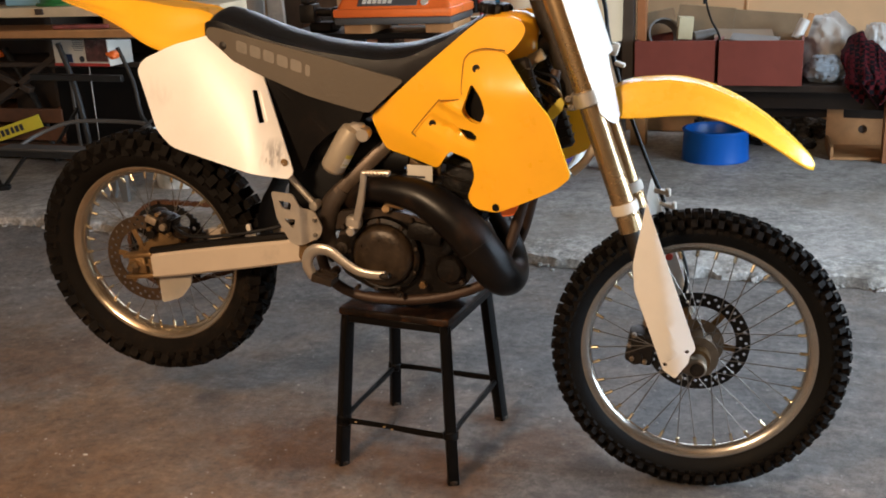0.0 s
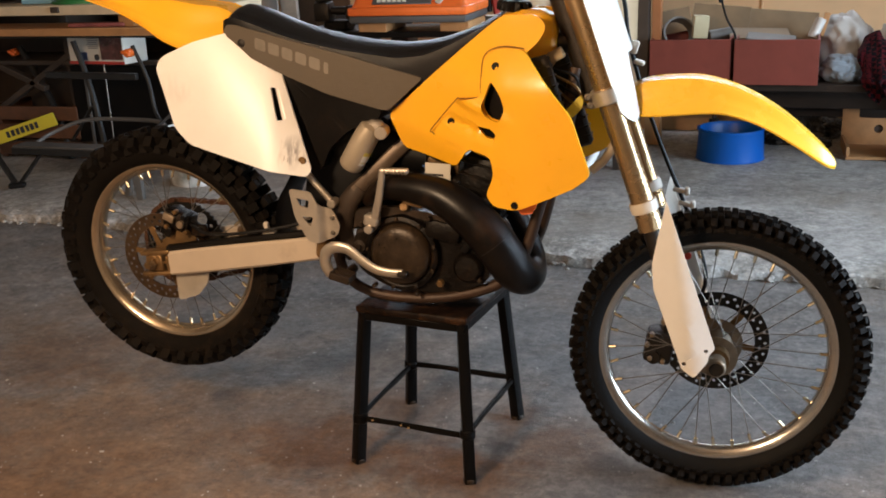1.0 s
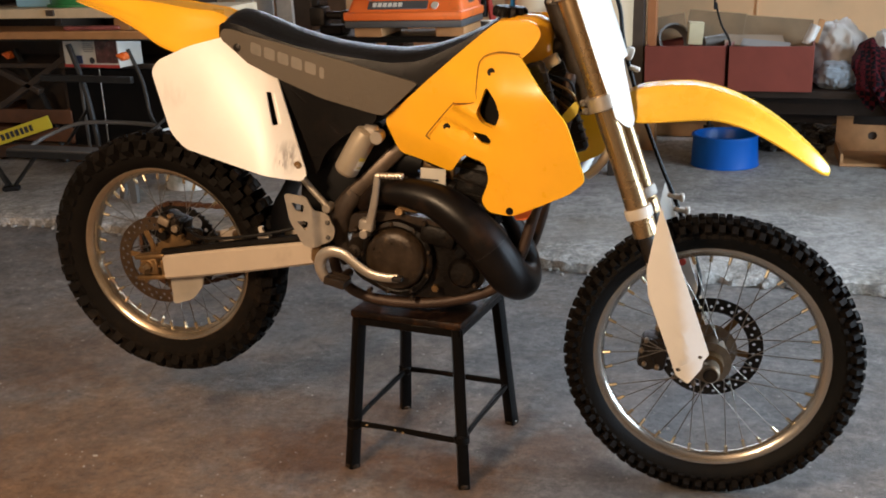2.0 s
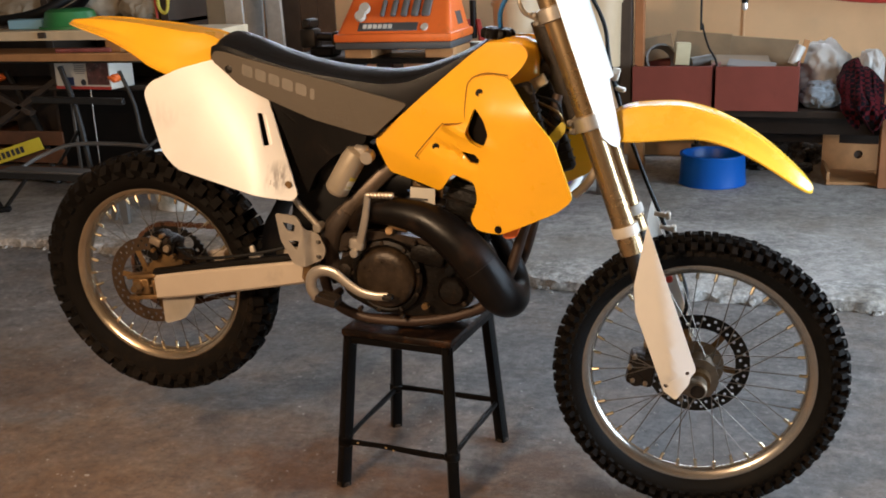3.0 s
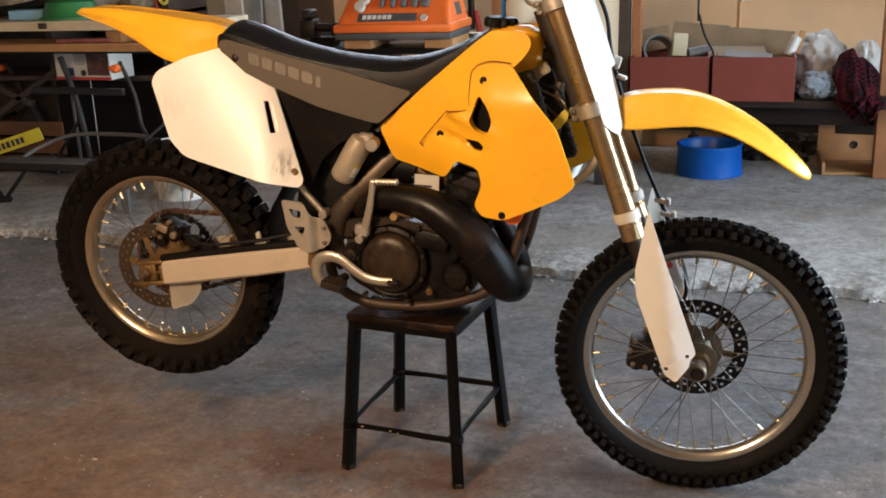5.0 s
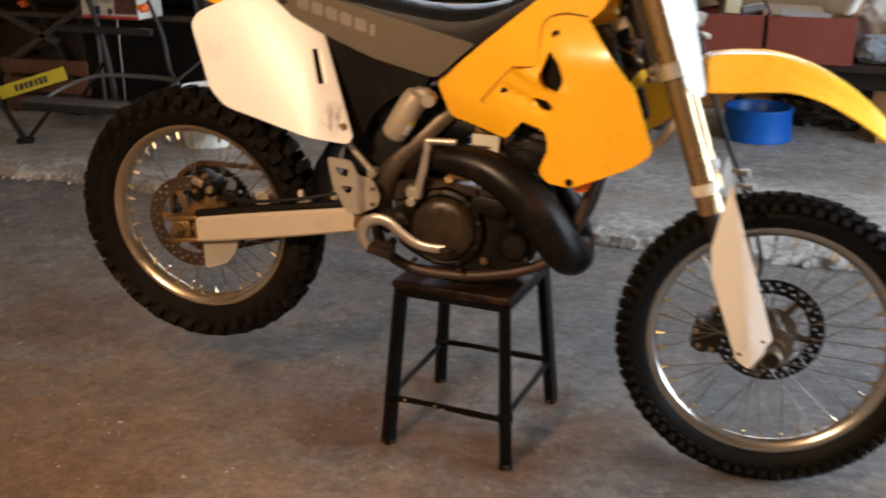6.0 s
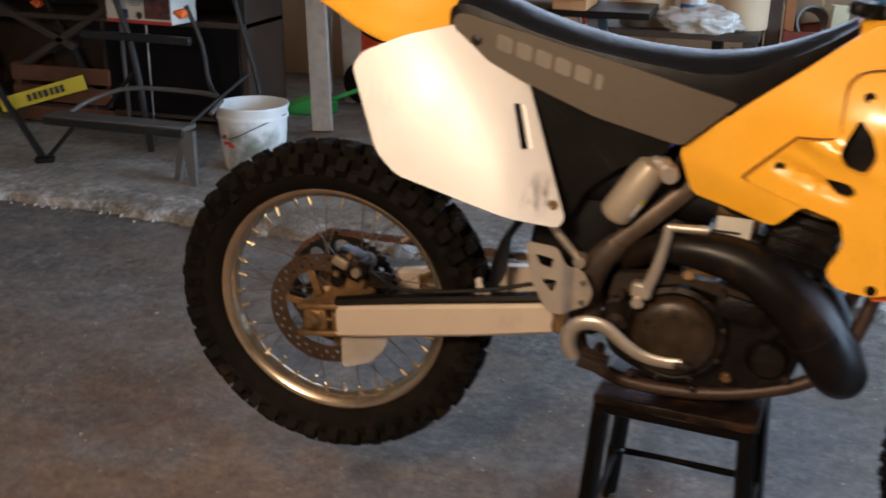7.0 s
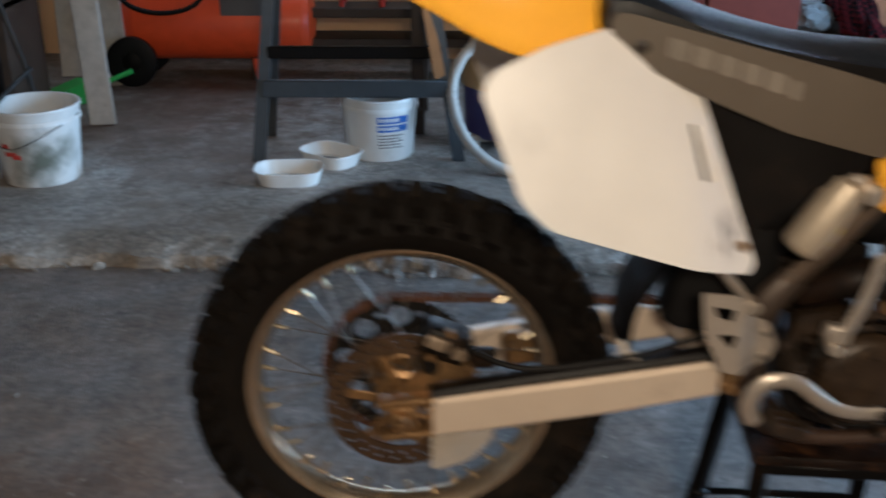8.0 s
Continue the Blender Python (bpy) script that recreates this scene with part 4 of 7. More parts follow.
part("seam", sweep([(x, -shroud_lat(x, z) - 0.0105, z) for x, z in seam_line], 0.0014, 8, 5), mat("joint_shade", (0.17, 0.075, 0.010), 0.8), shroud, "dark strip standing in for shade in the scoop's joint")
wing = part("shroud_wing", w_, YELLOW, shroud, "yellow radiator scoop with two holes", 50)
part("shroud_wing", w_far, YELLOW, bike, sharp=50)
for x, z in ((0.006, 0.912), (0.124, 1.042), (0.166, 0.737)):
    part("bolt", lathe([(0.003, 0.0), (0.0045, 0.0), (0.005, 0.0015), (0.0085, 0.0015), (0.009, -0.004)], 16, pose(x, -wing_lat(x, z) - 0.001, z, 90, 0, 0)), ENGINE, wing)
part("lug", sheet(rounded([(0.165, 0.735), (0.215, 0.745), (0.200, 0.712), (0.172, 0.708)], 0.008), thick=0.008, to=pose(0, -0.160, 0)), ORANGE, wing, "orange-yellow plastic lug")


def tank():
    rings = []
    for x, zt, w, zb in ((-0.12, 0.95, 0.06, 0.86), (-0.02, 1.03, 0.072, 0.88), (0.06, 1.10, 0.072, 0.90), (0.11, 1.143, 0.068, 0.92), (0.15, 1.152, 0.066, 0.95), (0.195, 1.150, 0.060, 0.99), (0.222, 1.136, 0.052, 1.03), (0.232, 1.112, 0.040, 1.06)):
        rings.append([Vector((x, w * math.copysign(abs(math.cos(a)) ** 0.6, math.cos(a)), (zt + zb) / 2 + (zt - zb) / 2 * math.copysign(abs(math.sin(a)) ** 0.6, math.sin(a)))) for a in [2 * math.pi * i / 20 for i in range(20)]])
    return loft(rings)


tank_ob = part("fuel_tank", tank(), YELLOW, bike, "yellow plastic fuel tank", 60)
CAP = pose(0.128, 0, 1.146, 0, 6, 0)
cap_rings = []
for r, z, lobe in ((0.012, 0.0, 0.0), (0.036, 0.0, 0.0), (0.038, 0.003, 0.0035), (0.038, 0.017, 0.0035), (0.033, 0.023, 0.002), (0.014, 0.0245, 0.0)):
    cap_rings.append([CAP @ Vector(((r + lobe * math.cos(12 * a)) * math.cos(a), (r + lobe * math.cos(12 * a)) * math.sin(a), z)) for a in [2 * math.pi * i / 72 for i in range(72)]])
part("filler_cap", loft(cap_rings), BLACK_PLASTIC, tank_ob, "black ribbed filler cap")
part("breather_hose", sweep([B(0.135, 0, 1.168), B(0.14, 0.01, 1.21), B(0.165, 0.012, 1.245), B(0.22, 0.01, 1.262), B(0.27, 0.0, 1.25)], 0.0055, 8), BLUE_HOSE, tank_ob, "blue breather hose")

# airbox and inner mudguard
box_out = rounded([(-0.47, 1.035), (-0.17, 0.935), (-0.185, 0.905), (-0.255, 0.885), (-0.315, 0.835), (-0.345, 0.775), (-0.43, 0.80), (-0.53, 0.98)], 0.02)
part("airbox", sheet(box_out, [], lambda x, z: 0.095 + 0.008 * math.sin(x * 20), 0.19, 0.06), BLACK_PLASTIC, bike, "black plastic airbox")
flap = [B(-0.50, 0, 0.86), B(-0.440, 0, 0.775), B(-0.452, 0, 0.735), B(-0.475, 0, 0.700), B(-0.488, 0, 0.66), B(-0.494, 0, 0.60)]
part("mud_flap", sweep(flap, 0.075, 12, 5, flat=0.10, up=(0, 1, 0)), RUBBER_BLACK, bike, "black rubber inner mudguard")
part("shock_spring", sweep([Vector((-0.30 + 0.10 * t / 40, 0.038 * math.sin(t * 1.1), 0.64 + 0.20 * t / 40 + 0.0)) + Vector((0.030 * math.cos(t * 1.1), 0, -0.015 * math.cos(t * 1.1))) for t in range(41)], 0.006, 6, 2), DARK_METAL, bike, "dark shock spring")
part("shock_body", cyl(0.024, B(-0.31, 0, 0.62), B(-0.19, 0, 0.87)), DARK_METAL, bike)

# fork, clamps, guards: steered
FD = Vector((0.527 * math.tan(RAKE), 0, -0.527)) / 0.527


def F(z, l, off=0.0):
    """A point on the fork tube's line at height z; off: metres ahead of it, square to the tube."""
    return B(0.272 + (1.207 - z) * math.tan(RAKE) + off * math.cos(RAKE), l, z + off * math.sin(RAKE))


for l in (0.1, -0.1):
    tube = part("fork_tube", steered(join(cyl(0.0262, F(1.32, l), F(0.69, l), 28), cyl(0.0285, F(0.705, l), F(0.668, l), 28), cyl(0.0275, F(0.735, l), F(0.730, l), 28))), CHROME, bike, "gold-tinted chrome fork outer tube")
    part("fork_slider", steered(cyl(0.0215, F(0.68, l), F(0.36, l), 24)), DARK_METAL, tube, "dark fork slider")
    foot = join(cyl(0.026, F(0.43, l), F(0.35, l), 20), cyl(0.0225, B(0.602, l + 0.016, 0.346), B(0.602, l - 0.026, 0.346), 24, 0.004), box(0.072, 0.026, 0.046, pose(0.582, -l, 0.350, 0, 20, 0), 0.012, 2), cyl(0.0055, B(0.566, l + 0.004, 0.322), B(0.566, l + 0.019, 0.322), 8), cyl(0.0055, B(0.578, l + 0.004, 0.376), B(0.578, l + 0.019, 0.376), 8))
    part("axle_clamp", steered(foot), CAST, tube, "cast aluminium axle clamp")
    part("axle_end", steered(lathe([(0.008, -0.01), (0.008, 0.003), (0.013, 0.003), (0.013, 0.006), (0.016, 0.006)], 20, pose(0.602, -(l + 0.015 * math.copysign(1, l)), 0.346, 90 if l > 0 else -90, 0, 0))), DARK_METAL, tube)
    part("clamp_band", steered(lathe([(0.0265, -0.012), (0.031, -0.012), (0.032, 0.0), (0.031, 0.012), (0.0265, 0.012)], 28, Matrix.Translation(F(0.722, l)) @ FD.to_track_quat("Z", "Y").to_matrix().to_4x4())), CLEAR_WHITE, tube, "milky plastic band")
for z, h, nm in ((0.968, 0.036, "lower_clamp"), (1.205, 0.034, "upper_clamp")):
    bm = join(*[lathe([(0.026, -h / 2), (0.036, -h / 2 + 0.003), (0.036, h / 2 - 0.003), (0.026, h / 2)], 24, Matrix.Translation(F(z, l)) @ FD.to_track_quat("Z", "Y").to_matrix().to_4x4()) for l in (0.1, -0.1)],
              box(0.05, 0.17, h * 0.9, Matrix.Translation(F(z, 0, -0.02)) @ pose(0, 0, 0, 0, -math.degrees(RAKE), 0), 0.008))
    clamp_ob = part(nm, steered(bm), ALU, bike, "cast aluminium fork clamp")
    for dz in (0.009, -0.009):
        part("bolt", steered(cyl(0.006, F(z + dz, 0.085, -0.040), F(z + dz, 0.118, -0.040), 10)), STEEL, clamp_ob)
        part("clamp_ear", steered(box(0.022, 0.016, 0.013, Matrix.Translation(F(z + dz, 0.102, -0.038)), 0.003)), ALU, clamp_ob)


def guard_lat(x, z):
    c = 0.552 - (z - 0.36) * 0.16
    return 0.140 + 0.016 * max(0.0, 1 - abs(x - c) / 0.055)


guard_out = rounded([(0.484, 0.748), (0.522, 0.632), (0.598, 0.404), (0.585, 0.391), (0.583, 0.374), (0.553, 0.337), (0.526, 0.354), (0.459, 0.540), (0.455, 0.601), (0.474, 0.700)], 0.007, 4)
gg = sheet(guard_out, [circle_pts(0.578, 0.400, 0.0050, 10), circle_pts(0.531, 0.368, 0.0055, 10)], guard_lat, 0.004, 0.025)
g2 = mirrored(gg)
for v in g2.verts:  # the far guard sits a little lower
    v.co.x, v.co.z = v.co.x - 0.002, v.co.z - 0.012
part("fork_guard", steered(gg), GUARD_WHITE, bike, "white plastic fork guard", 50)
part("fork_guard", steered(g2), GUARD_WHITE, bike, "white plastic fork guard", 50)
part("guard_mark", steered(lathe([(0.004, 0), (0.009, 0), (0.009, 0.004), (0.004, 0.004)], 12, pose(0.530, 0.110, 0.545, 90, 0, 0))), RED, bike, "small red reflector dot")

ff = arch([(0.372, 0.955, 0.398, 0.920, 0.070), (0.395, 0.974, 0.420, 0.921, 0.080), (0.440, 0.992, 0.463, 0.922, 0.086), (0.529, 0.996, 0.55, 0.928, 0.088), (0.58, 0.988, 0.60, 0.926, 0.088), (0.629, 0.972, 0.659, 0.908, 0.086), (0.680, 0.947, 0.707, 0.883, 0.083), (0.729, 0.915, 0.745, 0.859, 0.078), (0.770, 0.882, 0.775, 0.838, 0.072), (0.805, 0.850, 0.800, 0.820, 0.064), (0.832, 0.822, 0.822, 0.806, 0.052), (0.840, 0.808, 0.836, 0.802, 0.040)])
part("front_fender", steered(ff), YELLOW_PALE, bike, "yellow plastic front mudguard", 50)


def front_plate():
    """Curved round the fork, with two lobes that reach down beside the mudguard."""
    rings = []
    for i in range(17):
        t = i / 16
        ring = []
        for j in range(-12, 13):
            q = j / 12
            low = 1.035 - 0.135 * smooth01((abs(q) - 0.42) / 0.30) + 0.030 * smooth01((abs(q) - 0.86) / 0.14)
            z = 1.42 + (low - 1.42) * t
            w = 0.122 + 0.012 * smooth01(t / 0.5) - 0.010 * smooth01((t - 0.8) / 0.2)
            ring.append(F(z, q * w, 0.070 - 0.052 * abs(q) ** 2.6))
        rings.append(ring)
    return thicken(loft(rings, False, False), 0.003)


part("front_number_plate", steered(front_plate()), GUARD_WHITE, bike, "blank white front number plate", 60)
part("handlebar", steered(sweep([(0.20, -0.38, 1.36), (0.235, -0.26, 1.37), (0.262, -0.12, 1.285), (0.265, 0.0, 1.275), (0.262, 0.12, 1.285), (0.235, 0.26, 1.37), (0.20, 0.38, 1.36)], 0.011, 12)), ALU, bike, "silver handlebar")
for s in (-1, 1):
    part("grip", steered(cyl(0.017, (0.212, s * 0.31, 1.367), (0.195, s * 0.41, 1.358), 16)), RUBBER_BLACK, bike, "black rubber grip")
    part("bar_mount", steered(join(cyl(0.014, (0.264, s * 0.05, 1.20), (0.265, s * 0.05, 1.275), 14), box(0.04, 0.03, 0.034, pose(0.265, s * 0.05, 1.275), 0.006))), ALU, bike)
part("brake_lever", steered(join(box(0.035, 0.045, 0.030, pose(0.262, -0.215, 1.33), 0.006), sweep([(0.275, -0.22, 1.33), (0.30, -0.26, 1.32), (0.285, -0.40, 1.315)], [0.007, 0.007, 0.006], 8))), ALU, bike, "aluminium brake lever")
part("throttle_hose", steered(sweep([B(0.215, 0.04, 1.262), B(0.19, 0.05, 1.235), B(0.20, 0.045, 1.205), B(0.225, 0.03, 1.19)], 0.005, 8)), ALU, bike)
part("front_brake_hose", steered(sweep([B(0.30, -0.02, 1.30), B(0.345, -0.05, 1.225), B(0.372, -0.06, 1.16), B(0.384, -0.06, 1.075), B(0.420, -0.07, 0.94), B(0.470, -0.08, 0.80), B(0.503, -0.085, 0.72), B(0.541, -0.085, 0.62), B(0.574, -0.08, 0.50), B(0.545, -0.085, 0.40)], 0.0052, 8)), RUBBER_BLACK, bike, "black brake hose")
for z, x in ((0.745, 0.506), (0.712, 0.520)):
    part("hose_clip", steered(join(box(0.040, 0.022, 0.011, pose(x + 0.004, 0.085, z - 0.030, 0, 12, 0), 0.003), box(0.012, 0.026, 0.018, pose(x + 0.018, 0.085, z - 0.032), 0.003))), CLEAR_WHITE, bike, "white hose clip")
hub_shell = part("hub_shell", lathe([(0.022, -0.052), (0.062, -0.050), (0.064, -0.044), (0.040, -0.036), (0.027, -0.015), (0.025, 0.015), (0.036, 0.034), (0.050, 0.038), (0.050, 0.043), (0.030, 0.046), (0.022, 0.060)], 36, FRONT), CAST, front_wheel, "stained cast front hub")
for i in range(6):
    a = 2 * math.pi * i / 6 + 0.3
    bm = cyl(0.006, (0.054 * math.cos(a), 0.054 * math.sin(a), -0.056), (0.054 * math.cos(a), 0.054 * math.sin(a), -0.046), 6)
    bmesh.ops.transform(bm, matrix=FRONT, verts=bm.verts)
    part("disc_bolt", bm, GREASE, hub_shell)
part("caliper_bracket", steered(join(box(0.09, 0.012, 0.035, pose(0.515, 0.10, 0.345, 0, -8, 0), 0.004), cyl(0.010, B(0.480, -0.095, 0.372), B(0.480, -0.125, 0.372), 10), cyl(0.009, B(0.447, -0.095, 0.285), B(0.447, -0.125, 0.285), 10))), CAST, bike, "stained caliper bracket")
for x, z in ((0.440, 0.335), (0.452, 0.362), (0.447, 0.300), (0.478, 0.292)):
    part("caliper_pin", steered(cyl(0.006, B(x, -0.030, z), B(x, -0.048, z), 8)), CAST, bike)
part("front_caliper", steered(join(box(0.07, 0.06, 0.085, pose(0.468, 0.075, 0.322, 0, 10, 0), 0.012, 2), box(0.055, 0.07, 0.03, pose(0.475, 0.078, 0.345, 0, 10, 0), 0.006), cyl(0.018, B(0.455, -0.04, 0.30), B(0.455, -0.115, 0.30), 16), cyl(0.018, B(0.462, -0.04, 0.345), B(0.462, -0.115, 0.345), 16))), DARK_METAL, bike, "dark front brake caliper")
part("hose_guide", steered(join(box(0.020, 0.022, 0.030, pose(0.396, 0.062, 1.055, 0, 18, 0), 0.005, 2), box(0.026, 0.030, 0.010, pose(0.408, 0.064, 1.020, 0, 18, 0), 0.003))), CLEAR_WHITE, bike, "white plastic hose guide")

# steering head, radiators, wiring
part("head_tube", cyl(0.031, (0.236, 0, 1.19), (0.318, 0, 0.95), 20), DARK_METAL, bike)
for l in (0.098, -0.098):
    bm = box(0.115, 0.030, 0.25, pose(0.205, -l, 0.925, 0, -16, 0), 0.008)
    rad = part("radiator", bm, DARK_METAL, bike, "dark finned radiator")
    for i in range(10):
        part("fin", box(0.118, 0.034, 0.004, pose(0.205, -l, 0.925, 0, -16, 0) @ pose(0, 0, -0.1 + 0.022 * i), 0), DARK_METAL, rad)
    part("down_rail", sweep([B(0.275, l * 0.25, 1.02), B(0.245, l * 0.4, 0.88), B(0.195, l * 0.7, 0.70), B(0.155, l * 0.85, 0.58), B(0.10, l * 0.9, 0.515), B(0.0, l * 0.92, 0.478), B(-0.11, l * 0.92, 0.462), B(-0.23, l * 0.92, 0.470), B(-0.30, l * 0.9, 0.512), B(-0.325, l * 0.85, 0.60)], 0.0135, 12), RAIL_BROWN, bike, "dull frame cradle tube")
part("backbone", sweep([(0.26, 0, 1.08), (0.1, 0, 1.02), (-0.08, 0, 0.93), (-0.18, 0, 0.87)], 0.026, 12), DARK_METAL, bike)
for l in (0.062, -0.062):
    k = math.copysign(1, l)
    part("side_spar", sweep([B(-0.085, l - 0.026 * k, 0.892), B(-0.137, l - 0.012 * k, 0.842), B(-0.205, l + 0.006 * k, 0.779), B(-0.262, l + 0.015 * k, 0.726)], [0.0185, 0.0185, 0.0185, 0.019], 10, 3, flat=0.62, up=(0, 0, 1)), SPAR_STEEL, bike, "scratched bare steel frame spar")
    part("pivot_casting", join(sweep([B(-0.250, l + 0.013 * k, 0.737), B(-0.285, l + 0.014 * k, 0.695), B(-0.306, l + 0.012 * k, 0.640), B(-0.302, l + 0.006 * k, 0.585), B(-0.285, l, 0.55)], [0.022, 0.026, 0.028, 0.027, 0.022], 12, 5, flat=0.6, up=(1, 0, 0.5)), cyl(0.021, B(-0.243, l + 0.006 * k, 0.620), B(-0.243, l + 0.03 * k, 0.620), 20), cyl(0.010, B(-0.243, l + 0.03 * k, 0.620), B(-0.243, l + 0.036 * k, 0.620), 6)), FRAME_STEEL, bike, "dark dirty swingarm pivot casting")
    part("subframe_strut", join(sweep([B(-0.50, l * 1.5, 0.94), B(-0.385, l * 1.55, 0.778), B(-0.318, l * 1.5, 0.698)], 0.0085, 10, 3), cyl(0.012, B(-0.318, l * 1.2, 0.698), B(-0.318, l * 1.75, 0.698), 12)), ALU, bike, "silver subframe strut")
    part("upper_rail", sweep([B(-0.15, l, 0.925), B(-0.3, l * 1.3, 0.985), B(-0.5, l * 1.3, 1.06), B(-0.6, l * 1.2, 1.09)], 0.010, 10), FRAME_STEEL, bike)
part("connector", box(0.040, 0.02, 0.026, pose(0.232, -0.045, 1.05, 0, -28, 0), 0.003), mat("tan_plastic", (0.36, 0.27, 0.15), 0.5), bike, "tan wiring connector")
for k in range(4):
    part("wire", sweep([B(0.19 + 0.01 * k, 0.05, 1.035 - 0.01 * k), B(0.235, 0.06 - 0.005 * k, 1.02 - 0.015 * k), B(0.28, 0.05, 1.0 - 0.02 * k), B(0.285 + 0.01 * k, 0.03, 0.93)], 0.0035, 6), (RUBBER_BLACK, GREASE)[k % 2], bike)
part("coolant_tube", sweep([B(0.365, 0.02, 0.905), B(0.372, 0.06, 0.868), B(0.352, 0.09, 0.828), B(0.322, 0.10, 0.80)], 0.010, 10), CLEAR_WHITE, bike, "milky plastic tube")
part("yellow_tag", sheet(rounded([(0.268, 0.938), (0.300, 0.973), (0.309, 0.962), (0.304, 0.944), (0.283, 0.922)], 0.006), thick=0.01, to=pose(0, -0.115, 0)), TAG_YELLOW, bike, "dull yellow cap")

# engine
eng_out = rounded([(-0.27, 0.60), (-0.255, 0.53), (-0.19, 0.488), (-0.02, 0.480), (0.075, 0.520), (0.085, 0.60), (0.03, 0.655), (-0.06, 0.68), (-0.20, 0.672)], 0.025)
eng = part("engine", sheet(eng_out, [], lambda x, z: 0.098 + 0.006 * math.sin(40 * x), 0.205, 0.05), ENGINE, bike, "dirty dark two-stroke engine")
part("clutch_cover", lathe([(0.004, 0.138), (0.046, 0.137), (0.066, 0.134), (0.073, 0.128), (0.077, 0.118), (0.079, 0.095)], 56, pose(-0.139, 0, 0.583, 90, 0, 0)), COVER, eng, "worn round clutch cover")
part("cover_ring", lathe([(0.079, 0.098), (0.079, 0.116), (0.084, 0.118), (0.093, 0.114), (0.096, 0.098)], 56, pose(-0.139, 0, 0.583, 90, 0, 0)), ENGINE, eng)
for i in range(9):
    a = 2 * math.pi * i / 9 + 0.25
    part("cover_bolt", cyl(0.0055, B(-0.139 + 0.088 * math.cos(a), 0.112, 0.583 + 0.088 * math.sin(a)), B(-0.139 + 0.088 * math.cos(a), 0.122, 0.583 + 0.088 * math.sin(a)), 8), GRIME, eng)
part("case_plate", sheet(rounded([(-0.262, 0.640), (-0.250, 0.690), (-0.16, 0.700), (-0.07, 0.690), (0.04, 0.660), (0.07, 0.610), (0.02, 0.640), (-0.06, 0.665), (-0.13, 0.685), (-0.20, 0.668)], 0.012), thick=0.02, to=pose(0, -0.112, 0)), GRIME, eng, "brown greasy case joint")
part("coolant_elbow", join(sweep([B(0.02, 0.105, 0.60), B(0.045, 0.118, 0.635), B(0.05, 0.115, 0.68), B(0.075, 0.09, 0.72)], 0.013, 10), cyl(0.016, B(0.046, 0.117, 0.645), B(0.049, 0.116, 0.66), 14)), RUBBER_BLACK, eng)
part("clutch_arm", join(box(0.05, 0.014, 0.014, pose(-0.10, -0.115, 0.712, 0, 12, 0), 0.003), cyl(0.011, B(-0.122, 0.10, 0.700), B(-0.122, 0.125, 0.705), 12)), GREASE, eng, "brown clutch lever")
part("drain_bolt", cyl(0.010, B(-0.04, 0.11, 0.515), B(-0.04, 0.124, 0.515), 6), GREASE, eng)
for k, (x, z) in enumerate(((-0.235, 0.655), (-0.19, 0.69), (-0.06, 0.678), (0.03, 0.648), (0.06, 0.53), (-0.21, 0.50), (-0.10, 0.487))):
    part("case_bolt", cyl(0.0065, B(x, 0.11, z), B(x, 0.128, z), 6), GRIME, eng)
part("pump_cover", join(lathe([(0.004, 0.122), (0.028, 0.120), (0.036, 0.112), (0.040, 0.095)], 28, pose(0.028, 0, 0.555, 90, 0, 0)), box(0.09, 0.03, 0.05, pose(-0.03, -0.105, 0.645, 0, 12, 0), 0.012, 2)), ENGINE, eng)
part("sprocket_boss", join(lathe([(0.006, 0.128), (0.016, 0.126), (0.022, 0.112), (0.028, 0.095)], 20, pose(-0.243, 0, 0.600, 90, 0, 0)), cyl(0.008, B(-0.243, 0.12, 0.600), B(-0.243, 0.133, 0.600), 8)), DARK_METAL, eng)
cyl_bm = box(0.12, 0.13, 0.16, pose(0.055, 0, 0.735, 0, 14, 0), 0.02, 2)
for i in range(5):
    cyl_bm = join(cyl_bm, box(0.13, 0.14, 0.006, pose(0.055, 0, 0.735, 0, 14, 0) @ pose(0, 0, -0.06 + 0.03 * i), 0.002))
part("cylinder", cyl_bm, ENGINE, eng, "dark engine cylinder")
part("cylinder_head", join(lathe([(0.01, 0.05), (0.035, 0.05), (0.06, 0.03), (0.066, 0.0)], 24, pose(0.075, 0, 0.815, 0, 14, 0)), cyl(0.011, (0.085, 0, 0.85), (0.095, 0, 0.90), 12)), GREASE, eng)
part("air_boot", join(sweep([(-0.33, 0, 0.86), (-0.24, 0, 0.84), (-0.16, 0, 0.815), (-0.09, 0, 0.80)], [0.075, 0.062, 0.048, 0.040], 18, 5), box(0.17, 0.09, 0.26, pose(-0.335, 0.0, 0.745, 0, 8, 0), 0.03, 2)), RUBBER_BLACK, eng, "black rubber intake boot")
part("reed_block", join(box(0.09, 0.10, 0.12, pose(-0.015, 0.01, 0.700, 0, 14, 0), 0.012), box(0.12, 0.075, 0.15, pose(-0.19, 0.0, 0.715, 0, 20, 0), 0.02, 2)), ENGINE, eng)
part("carburettor", join(cyl(0.030, (-0.10, 0, 0.80), (-0.01, 0, 0.78), 20), box(0.05, 0.06, 0.11, pose(-0.055, 0, 0.775), 0.012)), GREASE, eng)
sticker = part("carburettor_label", box(0.062, 0.002, 0.050, pose(-0.056, -0.052, 0.772, 8, 4, 6), 0.0008), PAPER, eng, "white printed label")
for k in range(4):
    part("print_line", box(0.050 - 0.008 * (k % 2), 0.002, 0.005, pose(-0.068, -0.0536, 0.788 - 0.010 * k, 8, 4, 6), 0), mat("blue_grey_print", (0.05, 0.12, 0.32), 0.5) if k == 0 else INK, sticker)
